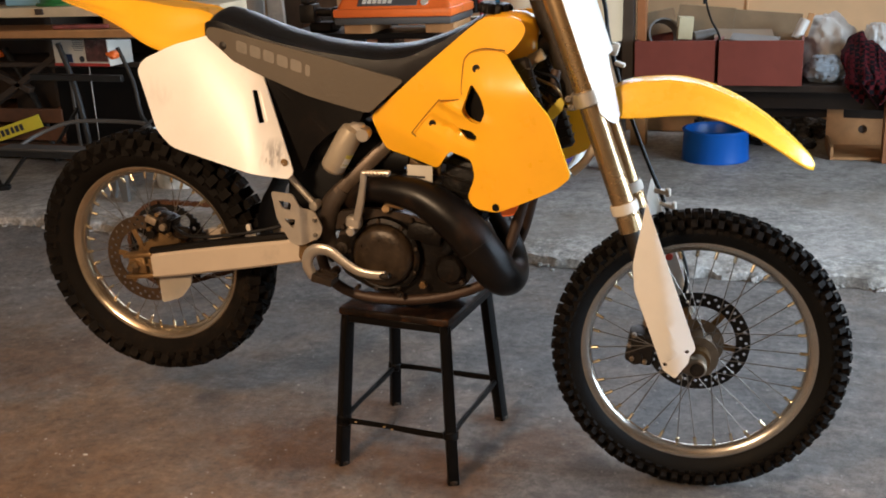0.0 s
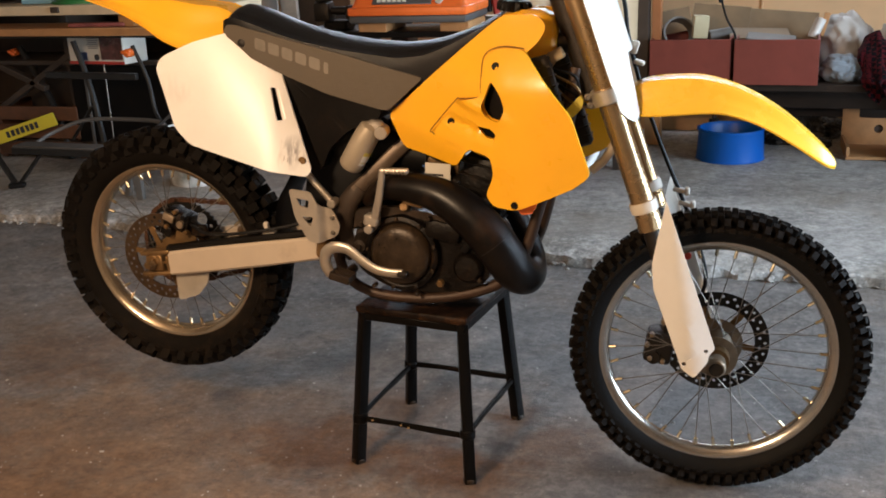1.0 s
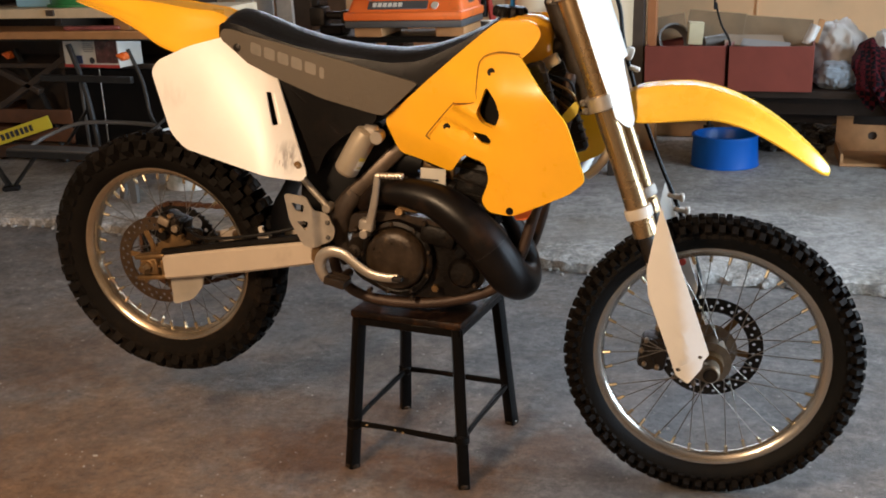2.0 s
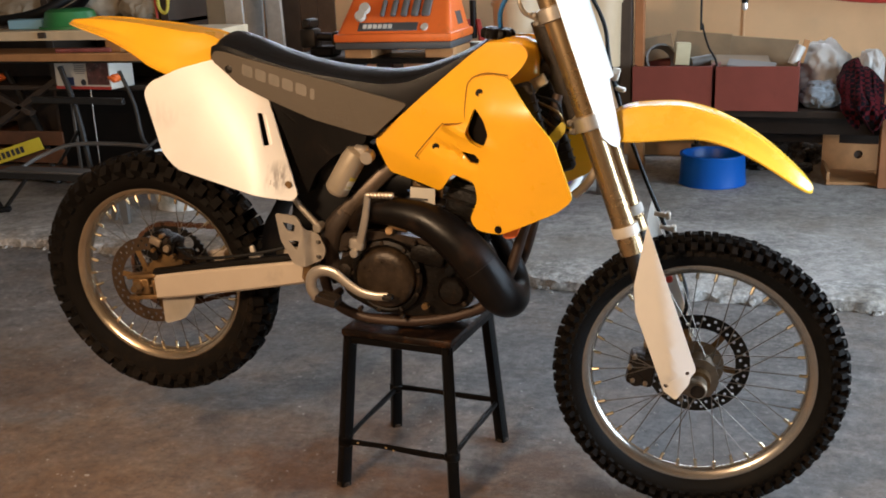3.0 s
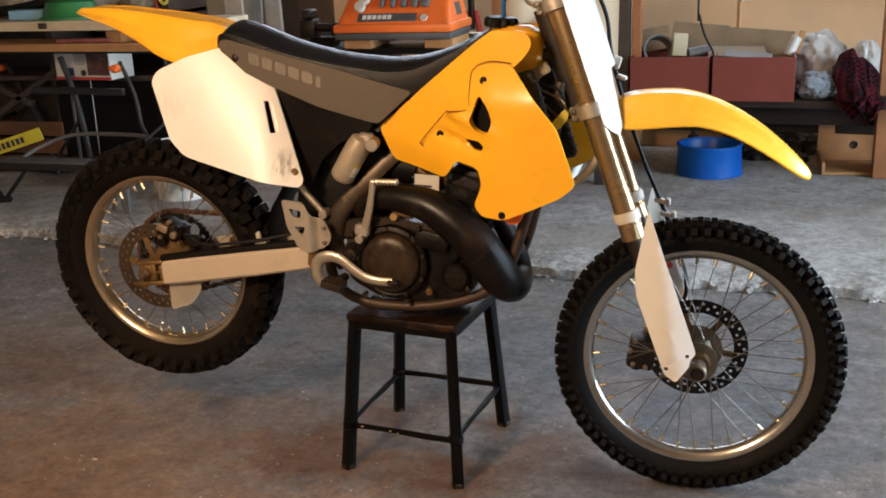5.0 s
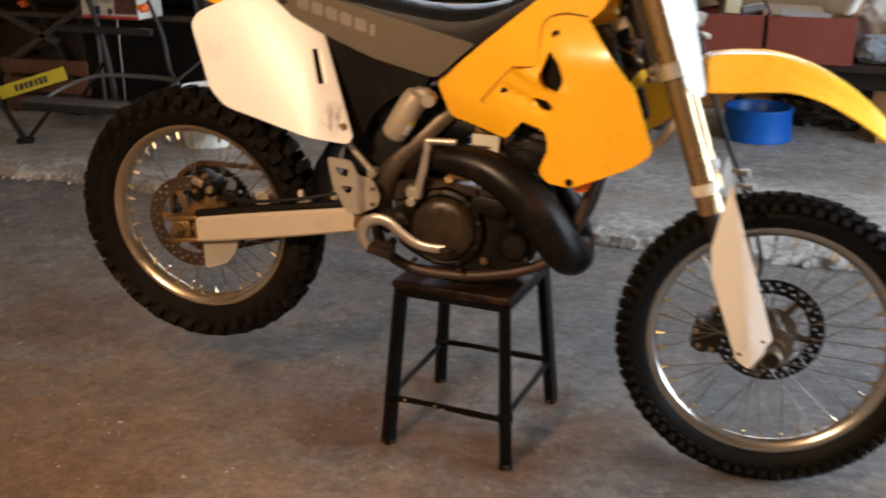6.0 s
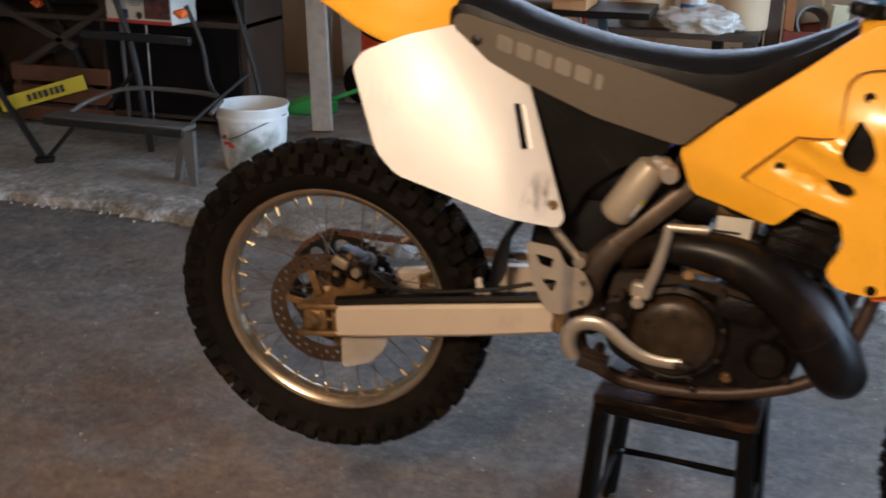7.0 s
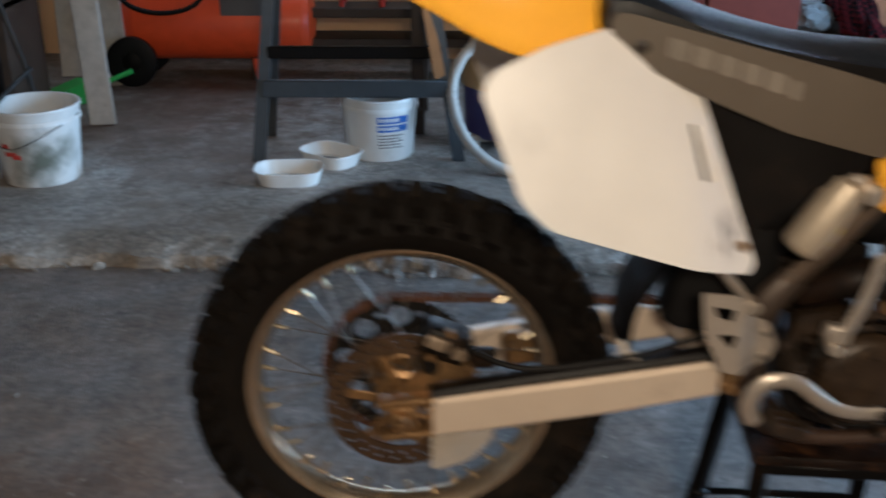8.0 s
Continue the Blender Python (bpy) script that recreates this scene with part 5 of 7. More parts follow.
for k, (a, b, c) in enumerate((((0.0, 0.03, 0.80), (-0.06, 0.040, 0.84), (-0.10, 0.03, 0.90)), ((-0.02, 0.03, 0.79), (-0.075, 0.045, 0.815), (-0.12, 0.03, 0.86)), ((0.07, 0.03, 0.83), (0.03, 0.045, 0.845), (-0.02, 0.03, 0.90)))):
    part("hose", sweep([B(*a), B(*b), B(*c)], 0.006, 8), RUBBER_BLACK, eng)
part("exhaust_pipe", sweep([B(-0.235, 0.060, 0.700), B(-0.19, 0.095, 0.735), B(-0.150, 0.108, 0.748), B(-0.095, 0.115, 0.749), B(-0.030, 0.12, 0.735), B(0.030, 0.124, 0.700), B(0.080, 0.124, 0.652), B(0.118, 0.118, 0.598), B(0.143, 0.10, 0.552), B(0.158, 0.06, 0.528), B(0.160, 0.01, 0.535), B(0.150, -0.02, 0.575), B(0.125, -0.02, 0.640), B(0.09, -0.005, 0.700)],
                             [0.020, 0.025, 0.031, 0.036, 0.042, 0.048, 0.051, 0.051, 0.049, 0.045, 0.038, 0.031, 0.025, 0.022], 22, 6), PIPE, bike, "black sooty expansion exhaust pipe", 60)
part("pipe_weld", lathe([(0.0485, -0.002), (0.0525, -0.001), (0.0525, 0.001), (0.0485, 0.002)], 30, Matrix.Translation(B(0.1, 0.1215, 0.625)) @ Vector((0.6, 0.05, -0.8)).to_track_quat("Z", "Y").to_matrix().to_4x4()), DARK_METAL, bike)

# controls and small metal
heel_out = rounded([(-0.410, 0.744), (-0.352, 0.738), (-0.334, 0.700), (-0.304, 0.692), (-0.286, 0.652), (-0.296, 0.626), (-0.338, 0.608), (-0.368, 0.612), (-0.400, 0.675)], 0.010, 3)
heel = part("heel_guard", sheet(heel_out, [rounded([(-0.392, 0.722), (-0.358, 0.716), (-0.362, 0.697), (-0.382, 0.702)], 0.004), rounded([(-0.381, 0.676), (-0.350, 0.675), (-0.358, 0.650)], 0.005)], lambda x, z: 0.146 - 0.014 * smooth01((x + 0.342) / 0.022), 0.004, 0.010), ALU, bike, "drilled aluminium heel guard")
for x, z in ((-0.305, 0.672), (-0.306, 0.634)):
    part("bolt", cyl(0.006, B(x, 0.131, z), B(x, 0.139, z), 8), STEEL, heel)
part("heel_bracket", join(box(0.026, 0.03, 0.05, pose(-0.345, -0.115, 0.59, 0, 10, 0), 0.005), cyl(0.010, B(-0.345, 0.1, 0.575), B(-0.345, 0.135, 0.575), 12)), GREASE, bike)
part("brake_pedal", sweep([B(-0.312, 0.150, 0.530), B(-0.323, 0.155, 0.560), B(-0.316, 0.158, 0.590), B(-0.292, 0.160, 0.606), B(-0.258, 0.160, 0.602), B(-0.222, 0.160, 0.575), B(-0.190, 0.160, 0.556), B(-0.155, 0.160, 0.549), B(-0.120, 0.160, 0.549)], [0.0085, 0.009, 0.009, 0.009, 0.0085, 0.008, 0.0075, 0.007, 0.007], 12, 5, flat=1.65, up=(0, 1, 0)), ALU, bike, "polished aluminium brake pedal")
part("pedal_tip", box(0.026, 0.022, 0.012, pose(-0.118, -0.165, 0.550), 0.003), DARK_METAL, bike)
peg = join(*[box(0.050, 0.004, 0.018, pose(-0.272, -0.150 - 0.022 * i, 0.538, 0, 14, 0), 0.001) for i in range(3)], *[box(0.004, 0.048, 0.018, pose(-0.272 + q * 0.024, -0.172, 0.538 - q * 0.006, 0, 14, 0), 0.001) for q in (-1, 1)])
for i in range(7):
    for j in range(3):
        peg = join(peg, box(0.0036, 0.0040, 0.006, pose(-0.293 + 0.007 * i, -0.150 - 0.022 * j, 0.5525 - 0.0017 * i), 0.0008))
part("footpeg", join(peg, cyl(0.011, B(-0.270, 0.10, 0.535), B(-0.270, 0.150, 0.537), 12)), GRIME, bike, "toothed steel footpeg")
part("kick_lever", join(sweep([B(-0.160, 0.150, 0.800), B(-0.166, 0.150, 0.765), B(-0.175, 0.148, 0.725), B(-0.190, 0.142, 0.680)], [0.0085, 0.0085, 0.010, 0.011], 10, 4, flat=0.7), box(0.038, 0.026, 0.030, pose(-0.200, -0.135, 0.672, 0, 10, 0), 0.005), cyl(0.011, B(-0.205, 0.12, 0.652), B(-0.205, 0.155, 0.652), 12)), ALU, bike, "polished aluminium kick-start lever")
peg2 = cyl(0.0065, B(-0.165, 0.150, 0.798), B(-0.095, 0.150, 0.800), 10)
for i in range(7):
    peg2 = join(peg2, lathe([(0.006, -0.0025), (0.0085, -0.0015), (0.0085, 0.0015), (0.006, 0.0025)], 10, pose(-0.155 + 0.009 * i, -0.150, 0.798, 0, 90, 0)))
part("kick_pedal", peg2, ALU, bike)
RES_A, RES_B = B(-0.264, 0.100, 0.792), B(-0.196, 0.100, 0.898)
res_m = Matrix.Translation(RES_A) @ (RES_B - RES_A).to_track_quat("Z", "Y").to_matrix().to_4x4()
LR = (RES_B - RES_A).length
resv = part("shock_reservoir", lathe([(0.006, -0.004), (0.022, -0.002), (0.028, 0.004), (0.030, 0.010), (0.030, LR - 0.03), (0.026, LR - 0.008), (0.014, LR)], 28, res_m), RESERVOIR, bike, "silver shock reservoir")
part("reservoir_port", join(cyl(0.016, B(-0.175, 0.085, 0.882), B(-0.170, 0.122, 0.880), 18), box(0.04, 0.03, 0.03, pose(-0.19, -0.098, 0.893, 0, 10, 0), 0.008)), ALU, resv)
for a0, h0, h1, mt in ((0.0, 0.025, 0.052, PAPER), (0.0, 0.052, 0.062, TAG_YELLOW), (0.0, 0.030, 0.036, TAG_YELLOW)):
    bm = bmesh.new()
    grid = [[bm.verts.new((0.0306 * math.cos(a), 0.0306 * math.sin(a), h)) for a in [-2.35 + 0.13 * q for q in range(7)]] for h in (h0, h1)]
    for i in range(6):
        bm.faces.new((grid[0][i], grid[0][i + 1], grid[1][i + 1], grid[1][i]))
    thicken(bm, 0.0006 if mt is PAPER else 0.0012)
    bmesh.ops.transform(bm, matrix=res_m, verts=bm.verts)
    part("label", bm, mt, resv, "yellow and white sticker")

# ---- the stool ----
stool = thing("stool", pose(-0.110, 2.330, 0, 0, 0, -6.5), "black metal work stool with a worn wooden seat, under the motorcycle", "stool")
TOP_Z = 0.432
TOPS = {"fl": (-0.136, -0.134), "fr": (0.134, -0.134), "bl": (-0.136, 0.134), "br": (0.134, 0.134)}
FEET = {"fl": (-0.160, -0.182), "fr": (0.157, -0.176), "bl": (-0.182, 0.180), "br": (0.148, 0.192)}
part("seat", box(0.306, 0.306, 0.020, pose(0, 0, TOP_Z - 0.010), 0.006, 2), STOOL_TOP, stool, "worn dark brown seat board")
rim_bm = join(*[box(0.296 if k < 2 else 0.006, 0.006 if k < 2 else 0.296, 0.020, pose(*((0, (-1) ** k * 0.145) if k < 2 else ((-1) ** k * 0.145, 0)), TOP_Z - 0.030), 0.002) for k in range(4)])
part("apron", rim_bm, STOOL_PAINT, stool, "black angle-iron rim")
for k in TOPS:
    (a, b), (c, d) = TOPS[k], FEET[k]
    leg_m = Matrix.Translation((c, d, 0)) @ (Vector((a, b, TOP_Z - 0.022)) - Vector((c, d, 0))).to_track_quat("Z", "Y").to_matrix().to_4x4()
    Lg = (Vector((a, b, TOP_Z - 0.022)) - Vector((c, d, 0))).length
    part("leg", loft([[leg_m @ Vector((px, py, z)) for px, py in rounded([(-q, -q), (q, -q), (q, q), (-q, q)], 0.005, 2)] for z, q in ((0.0, 0.0150), (Lg * 0.3, 0.0145), (Lg, 0.0140))]), STOOL_PAINT, stool)


def on_leg(k, z):
    (a, b), (c, d) = TOPS[k], FEET[k]
    t = z / (TOP_Z - 0.022)
    return Vector((c + (a - c) * t, d + (b - d) * t, z))


for a, b, z in (("fl", "fr", 0.122), ("fr", "br", 0.128), ("bl", "br", 0.132), ("fl", "bl", 0.128)):
    part("stretcher", join(sweep([on_leg(a, z), on_leg(a, z).lerp(on_leg(b, z), 0.35) + Vector((0, 0, 0.002)), on_leg(a, z).lerp(on_leg(b, z), 0.7), on_leg(b, z)], [0.009, 0.0075, 0.009, 0.008], 8, 5, flat=0.8), cyl(0.020, on_leg(a, z - 0.012), on_leg(a, z + 0.012), 14, 0.004)), STOOL_PAINT, stool)
for k in TOPS:
    part("rusty_foot", cyl(0.0175, on_leg(k, 0.001), on_leg(k, 0.012), 12, 0.002), GRIME, stool, "rusty foot end")
CHIP = mat("bare_metal_chip", (0.42, 0.27, 0.12), 0.5, 0.3, var=0.3, bump=0.1)
for f, dz in ((0.13, 0.004), (0.40, 0.003), (0.47, -0.001)):
    q = on_leg("fl", 0.122).lerp(on_leg("fr", 0.122), f)
    part("paint_chip", box(0.006, 0.004, 0.004, Matrix.Translation(q + Vector((0, -0.0075, dz))), 0.001), CHIP, stool, "small bare metal chip")

# ---- the rear of the garage, left of the bike ----
WOOD = mat("raw_wood", (0.39, 0.190, 0.070), 0.6, var=0.25, scale=14, big=3, bump=0.15, bscale=120)
WOOD_PALE = mat("cream_plank", (0.58, 0.46, 0.30), 0.6, var=0.15, scale=16, big=3, bump=0.12, bscale=120, dirt=(0.30, 0.22, 0.13), dirt_amount=0.1)
WOOD_GREY = mat("weathered_white_board", (0.56, 0.53, 0.48), 0.65, var=0.2, scale=22, big=4, bump=0.25, bscale=130, dirt=(0.25, 0.22, 0.18), dirt_amount=0.15)
WOOD_DARK = mat("dark_stained_wood", (0.042, 0.026, 0.016), 0.6, var=0.35, scale=12, big=3, bump=0.15, bscale=90)
CRATE_BROWN = mat("old_crate_wood", (0.115, 0.045, 0.018), 0.6, var=0.35, scale=12, big=3, bump=0.2, bscale=90)
WOOD_ORANGE = mat("orange_pine", (0.30, 0.11, 0.035), 0.55, var=0.25, scale=12, big=2.5, bump=0.1, bscale=90)
BENCH_STEEL = mat("bench_steel", (0.020, 0.019, 0.018), 0.45, 0.3, var=0.3, scale=20, bump=0.1, dirt=(0.10, 0.085, 0.07), dirt_amount=0.15)
STEP_GREY = mat("grey_step", (0.11, 0.10, 0.09), 0.55, 0.2, var=0.2, bump=0.2, bscale=200)
STAND_GREY = mat("grey_painted_steel", (0.060, 0.067, 0.074), 0.45, 0.3, var=0.2, scale=18, bump=0.1, dirt=(0.05, 0.045, 0.04), dirt_amount=0.15)
SIGN_YELLOW = mat("yellow_strip", (0.62, 0.50, 0.03), 0.5, var=0.1, bump=0.03)
BUCKET_WHITE = mat("white_bucket_plastic", (0.72, 0.71, 0.68), 0.42, var=0.06, bump=0.03, dirt=(0.42, 0.41, 0.33), dirt_amount=0.12)
BUCKET_DIRTY = mat("stained_bucket_plastic", (0.70, 0.69, 0.66), 0.45, var=0.1, big=3, bump=0.06, dirt=(0.42, 0.42, 0.35), dirt_amount=0.12)
GREEN = mat("green_plastic", (0.020, 0.150, 0.035), 0.45, var=0.15, bump=0.05)
BRIGHT_GREEN = mat("bright_green_plastic", (0.06, 0.42, 0.07), 0.45, var=0.15, bump=0.05)
COMP_RED = mat("orange_red_paint", (0.84, 0.095, 0.018), 0.4, 0.0, var=0.12, big=2, bump=0.04, coat=0.2, dirt=(0.35, 0.06, 0.03), dirt_amount=0.12)
GREY_PLASTIC = mat("grey_plastic", (0.14, 0.135, 0.13), 0.5, var=0.15, bump=0.06)
BAND_GREY = mat("dark_grey_plastic", (0.075, 0.072, 0.07), 0.5, var=0.15, bump=0.06)
CARD = mat("cardboard", (0.23, 0.155, 0.085), 0.75, var=0.2, scale=10, bump=0.08, bscale=80, dirt=(0.20, 0.13, 0.07), dirt_amount=0.15)
CANVAS = mat("canvas_sack", (0.36, 0.30, 0.22), 0.85, var=0.3, scale=12, bump=0.3, bscale=200)
BLUE_PRINT = mat("blue_print", (0.03, 0.11, 0.42), 0.5, var=0.1, bump=0)
RED_PRINT = mat("red_print", (0.50, 0.05, 0.035), 0.55, var=0.25, scale=30, bump=0)
SOIL = mat("dark_soil", (0.06, 0.04, 0.03), 0.9, var=0.5, scale=40, bump=0.8, bscale=120)
TAN = mat("tan_plastic_drum", (0.42, 0.26, 0.10), 0.5, var=0.12, bump=0.05)
PURPLE = mat("purple_plastic", (0.05, 0.035, 0.13), 0.5, var=0.15, bump=0.05)
HOSE_WHITE = mat("white_hose", (0.60, 0.58, 0.54), 0.5, var=0.1, bump=0.05)
LIGHT_BLUE = mat("pale_blue_box", (0.22, 0.42, 0.55), 0.6, var=0.1, bump=0.03)


def bar(a, b, w=0.03, d=0.02, up=(0, 0, 1)):
    """A flat bar from a to b."""
    a, b = Vector(a), Vector(b)
    q = (b - a).to_track_quat("Z", "Y").to_matrix().to_4x4()
    return box(w, d, (b - a).length, Matrix.Translation((a + b) / 2) @ q, min(w, d) * 0.15)


def folding_bench():
    th = thing("folding_workbench", pose(-2.9, 4.6, UP), "dark steel folding workbench with orange clamp knobs and a yellow strip", "workbench")
    inv = Matrix.Translation((-2.9, 4.6, UP)).inverted()

    def put(name, bm, mt, label="", parent=th):
        bmesh.ops.transform(bm, matrix=inv, verts=bm.verts)
        return part(name, bm, mt, parent, label)

    put("leg", sweep([(-3.235, 4.43, UP), (-3.40, 4.50, 0.20), (-3.56, 4.56, 0.36), (-3.88, 4.68, 0.80)], 0.017, 8, 3), BENCH_STEEL)
    put("foot", box(0.09, 0.05, 0.03, pose(-3.24, 4.43, UP + 0.016, 0, 0, 30), 0.008), RUBBER_BLACK)
    put("strut", bar((-3.22, 4.44, UP + 0.03), (-3.02, 4.42, 0.27), 0.022, 0.016), BENCH_STEEL)
    put("leg", sweep([(-3.74, 5.22, 0.72), (-3.60, 5.20, 0.50), (-3.48, 5.16, 0.30), (-3.40, 5.12, UP)], 0.020, 8, 3), BENCH_STEEL)
    strip = put("name_strip", bar((-3.89, 4.95, 0.175), (-3.43, 5.06, 0.312), 0.012, 0.078), SIGN_YELLOW, "yellow strip with a dark marking")
    d = Vector((0.46, 0.11, 0.137)).normalized()
    n_ = d.cross(Vector((0, 0, 1))).normalized()
    for k, (s, ln) in enumerate(((0.10, 0.020), (0.128, 0.022), (0.155, 0.020), (0.182, 0.024), (0.21, 0.018), (0.236, 0.022), (0.262, 0.02))):
        c = Vector((-3.89, 4.95, 0.175)) + d * (s * 1.2 + 0.05) + n_ * 0.0075
        q = Matrix((d, n_, d.cross(n_) * -1)).transposed().to_4x4()
        put("mark", box(ln, 0.003, 0.038, Matrix.Translation(c) @ q, 0), INK, "", strip)
    put("step", box(0.74, 0.11, 0.022, pose(-2.77, 4.37, 0.300, 0, 0, -2), 0.004), STEP_GREY, "grey ridged step board")
    put("step_front", box(0.74, 0.018, 0.035, pose(-2.77, 4.313, 0.285, 0, 0, -2), 0.003), BENCH_STEEL)
    put("leg", sheet([(-0.035, 0.0), (0.03, 0.0), (0.012, -0.245), (-0.018, -0.245)], thick=0.03, to=pose(-2.385, 4.30, 0.295, 0, -4, 4)), STEP_GREY)
    put("leg", sheet([(-0.02, 0.0), (0.02, 0.0), (0.012, -0.245), (-0.012, -0.245)], thick=0.03, to=pose(-2.435, 4.36, 0.295, 0, 12, 4)), STEP_GREY)
    put("side_rail", sweep([(-2.42, 4.36, 0.30), (-2.33, 4.48, 0.40), (-2.22, 4.60, 0.51)], 0.009, 8, 3), BENCH_STEEL)
    put("leg", sweep([(-2.47, 4.96, 0.80), (-2.43, 4.97, 0.62), (-2.37, 4.97, 0.38), (-2.33, 4.97, UP)], 0.011, 8, 3), BENCH_STEEL)
    put("brace", sweep([(-2.60, 4.74, 0.78), (-2.53, 4.74, 0.60), (-2.50, 4.73, 0.42), (-2.40, 4.66, 0.36)], 0.011, 8, 3), BENCH_STEEL)
    put("cross_rail", box(0.60, 0.03, 0.035, pose(-2.86, 4.70, 0.625, 0, 0.5, -2), 0.004), BENCH_STEEL)
    put("frame_loop", sweep([(-3.08, 4.44, 0.30), (-3.04, 4.55, 0.34), (-2.88, 4.62, 0.395), (-2.60, 4.64, 0.40), (-2.38, 4.60, 0.39), (-2.36, 4.48, 0.34)], 0.011, 8, 5), STEP_GREY)
    put("leg", sweep([(-3.02, 4.80, 0.80), (-2.96, 4.80, 0.60), (-2.92, 4.79, 0.40), (-2.88, 4.78, UP)], 0.016, 8, 3), BENCH_STEEL)
    put("brace", bar((-3.2, 4.9, 0.22), (-2.95, 4.79, 0.44), 0.02, 0.012), BENCH_STEEL)
    for x, y, z in ((-3.77, 5.21, 0.69), (-2.61, 4.72, 0.745)):
        put("clamp_knob", join(cyl(0.023, (x, y - 0.03, z), (x, y + 0.02, z), 12, 0.006), box(0.056, 0.020, 0.020, pose(x, y - 0.035, z, 0, 25, 0), 0.006)), ORANGE, "orange plastic clamp knob")
    put("jaw_beam", box(1.30, 0.05, 0.03, pose(-2.9, 4.66, 0.850, 0, 0, -2), 0.006), BENCH_STEEL)
    put("top_board", box(1.35, 0.30, 0.040, pose(-2.86, 4.60, 0.885, 0, 0, -1.5), 0.004), WOOD, "worn brown wooden bench board")
    return th


folding_bench()
tagged(part("plank", box(2.4, 0.26, 0.048, pose(-2.98, 4.585, 0.995, 0, 0, -1.0), 0.003), WOOD_PALE), "long cream plank lying across the workbench", "plank")
for x in (-3.7, -2.45):
    tagged(part("spacer_block", box(0.09, 0.2, 0.066, pose(x, 4.60, 0.938), 0.003), WOOD), "short wooden spacer block under the plank", "block")
tagged(part("knot_block", box(0.05, 0.012, 0.03, pose(-2.83, 4.449, 0.998), 0.003), WOOD_DARK), "small dark wooden block on the plank edge", "block")
tagged(part("red_packet", box(0.32, 0.05, 0.022, pose(-2.62, 4.50, 0.917, 0, 0, 4), 0.008, 2), mat("pinkish_packet", (0.26, 0.075, 0.065), 0.35, var=0.5, scale=25, big=8, bump=0.4, bscale=80)), "flat red and pink plastic packet", "packet")


def cloth_lump(w, d, h, m, mt, seed, rough=0.22):
    """A crumpled soft heap."""
    bm = bmesh.new()
    bmesh.ops.create_icosphere(bm, subdivisions=5, radius=1.0)
    for v in bm.verts:
        k = noise.fractal(v.co * 1.7 + Vector((seed, 0, 0)), 1.4, 2.0, 3)
        c = v.co * (1 + 0.8 * rough * k + 0.30 * rough - 0.75 * rough * abs(noise.noise(v.co * 2.3 + Vector((k * 1.5, seed, 0)))) - 0.25 * rough * abs(noise.noise(v.co * 5.5 + Vector((seed, k, 0)))))
        v.co = Vector((c.x * w / 2, c.y * d / 2, max(0.0, (c.z + 0.75) * h / 1.75)))
    bmesh.ops.transform(bm, matrix=m, verts=bm.verts)
    return bm


# things on the plank and behind it
bowl = thing("green_bowl", pose(-2.80, 4.66, 1.020), "upturned green plastic basin on the plank", "basin")
part("bowl_body", lathe([(0.02, 0.10), (0.10, 0.098), (0.125, 0.085), (0.145, 0.01), (0.155, 0.0)], 32), GREEN, bowl)
part("rim", lathe([(0.150, 0.0), (0.165, 0.0), (0.165, 0.012), (0.150, 0.014)], 32), GREEN, bowl)
tagged(part("blue_box", box(0.20, 0.12, 0.05, pose(-3.02, 4.62, 1.046, 0, 0, 5), 0.004), LIGHT_BLUE), "small pale blue carton on the plank", "box")
tagged(part("black_hose", sweep([(-3.75, 4.70, 1.05), (-3.35, 4.68, 1.055), (-3.05, 4.70, 1.09), (-2.90, 4.80, 1.17), (-2.85, 4.95, 1.24), (-3.0, 5.02, 1.12), (-3.2, 5.0, 1.045)], 0.028, 12), RUBBER_BLACK), "thick black rubber hose lying over the bench", "hose")
shelf = thing("back_shelf", pose(-3.33, 5.35, UP), "dark old wooden shelf unit behind the workbench", "shelf")
for x in (-1.05, 0.0, 0.80):
    part("upright", box(0.05, 0.42, 1.55, pose(x, 0, 0.775), 0.003), WOOD_DARK, shelf)
for z in (0.10, 0.585, 0.95, 1.5):
    part("shelf_board", box(1.90, 0.44, 0.028, pose(-0.125, 0, z), 0.003), WOOD_DARK, shelf)
part("back_board", box(1.9, 0.012, 1.5, pose(-0.125, 0.215, 0.76), 0), WOOD_DARK, shelf)
part("door_panel", box(0.78, 0.02, 0.46, pose(0.40, -0.222, 0.34), 0.003), BLACK_PLASTIC, shelf, "black door panel")
part("door_edge", box(0.018, 0.012, 0.60, pose(0.12, -0.24, 0.33), 0.002), STEP_GREY, shelf)
crate = thing("orange_crate", pose(-3.62, 5.28, UP), "low orange-brown wooden crate on the floor", "crate")
for z in (0.06, 0.17, 0.28):
    part("slat", box(0.62, 0.02, 0.085, pose(0, -0.16, z), 0.003), CRATE_BROWN, crate)
for x in (-0.29, 0.29):
    part("post", box(0.04, 0.3, 0.33, pose(x, 0.0, 0.165), 0.003), CRATE_BROWN, crate)
for k, (x, z, a) in enumerate(((-3.85, 0.62, 24), (-3.60, 0.52, -30))):
    tagged(part("timber_offcut", box(0.70, 0.05, 0.035, pose(x, 5.15, z, 0, a, 0), 0.003), WOOD_DARK), "loose brown timber offcut", "timber", "timber offcuts")

tagged(part("steel_rod", cyl(0.004, (-2.966, 4.963, 0.050), (-3.002, 5.020, 0.653), 10), STEEL), "thin bright steel rod leaning under the shelf", "rod")
carton = thing("printed_carton", pose(-2.99, 5.06, UP + 0.60, 0, 0, -6), "white printed appliance carton on the shelf", "carton")
part("carton_body", box(0.40, 0.20, 0.20, pose(0, 0, 0.101), 0.003), PAPER, carton)
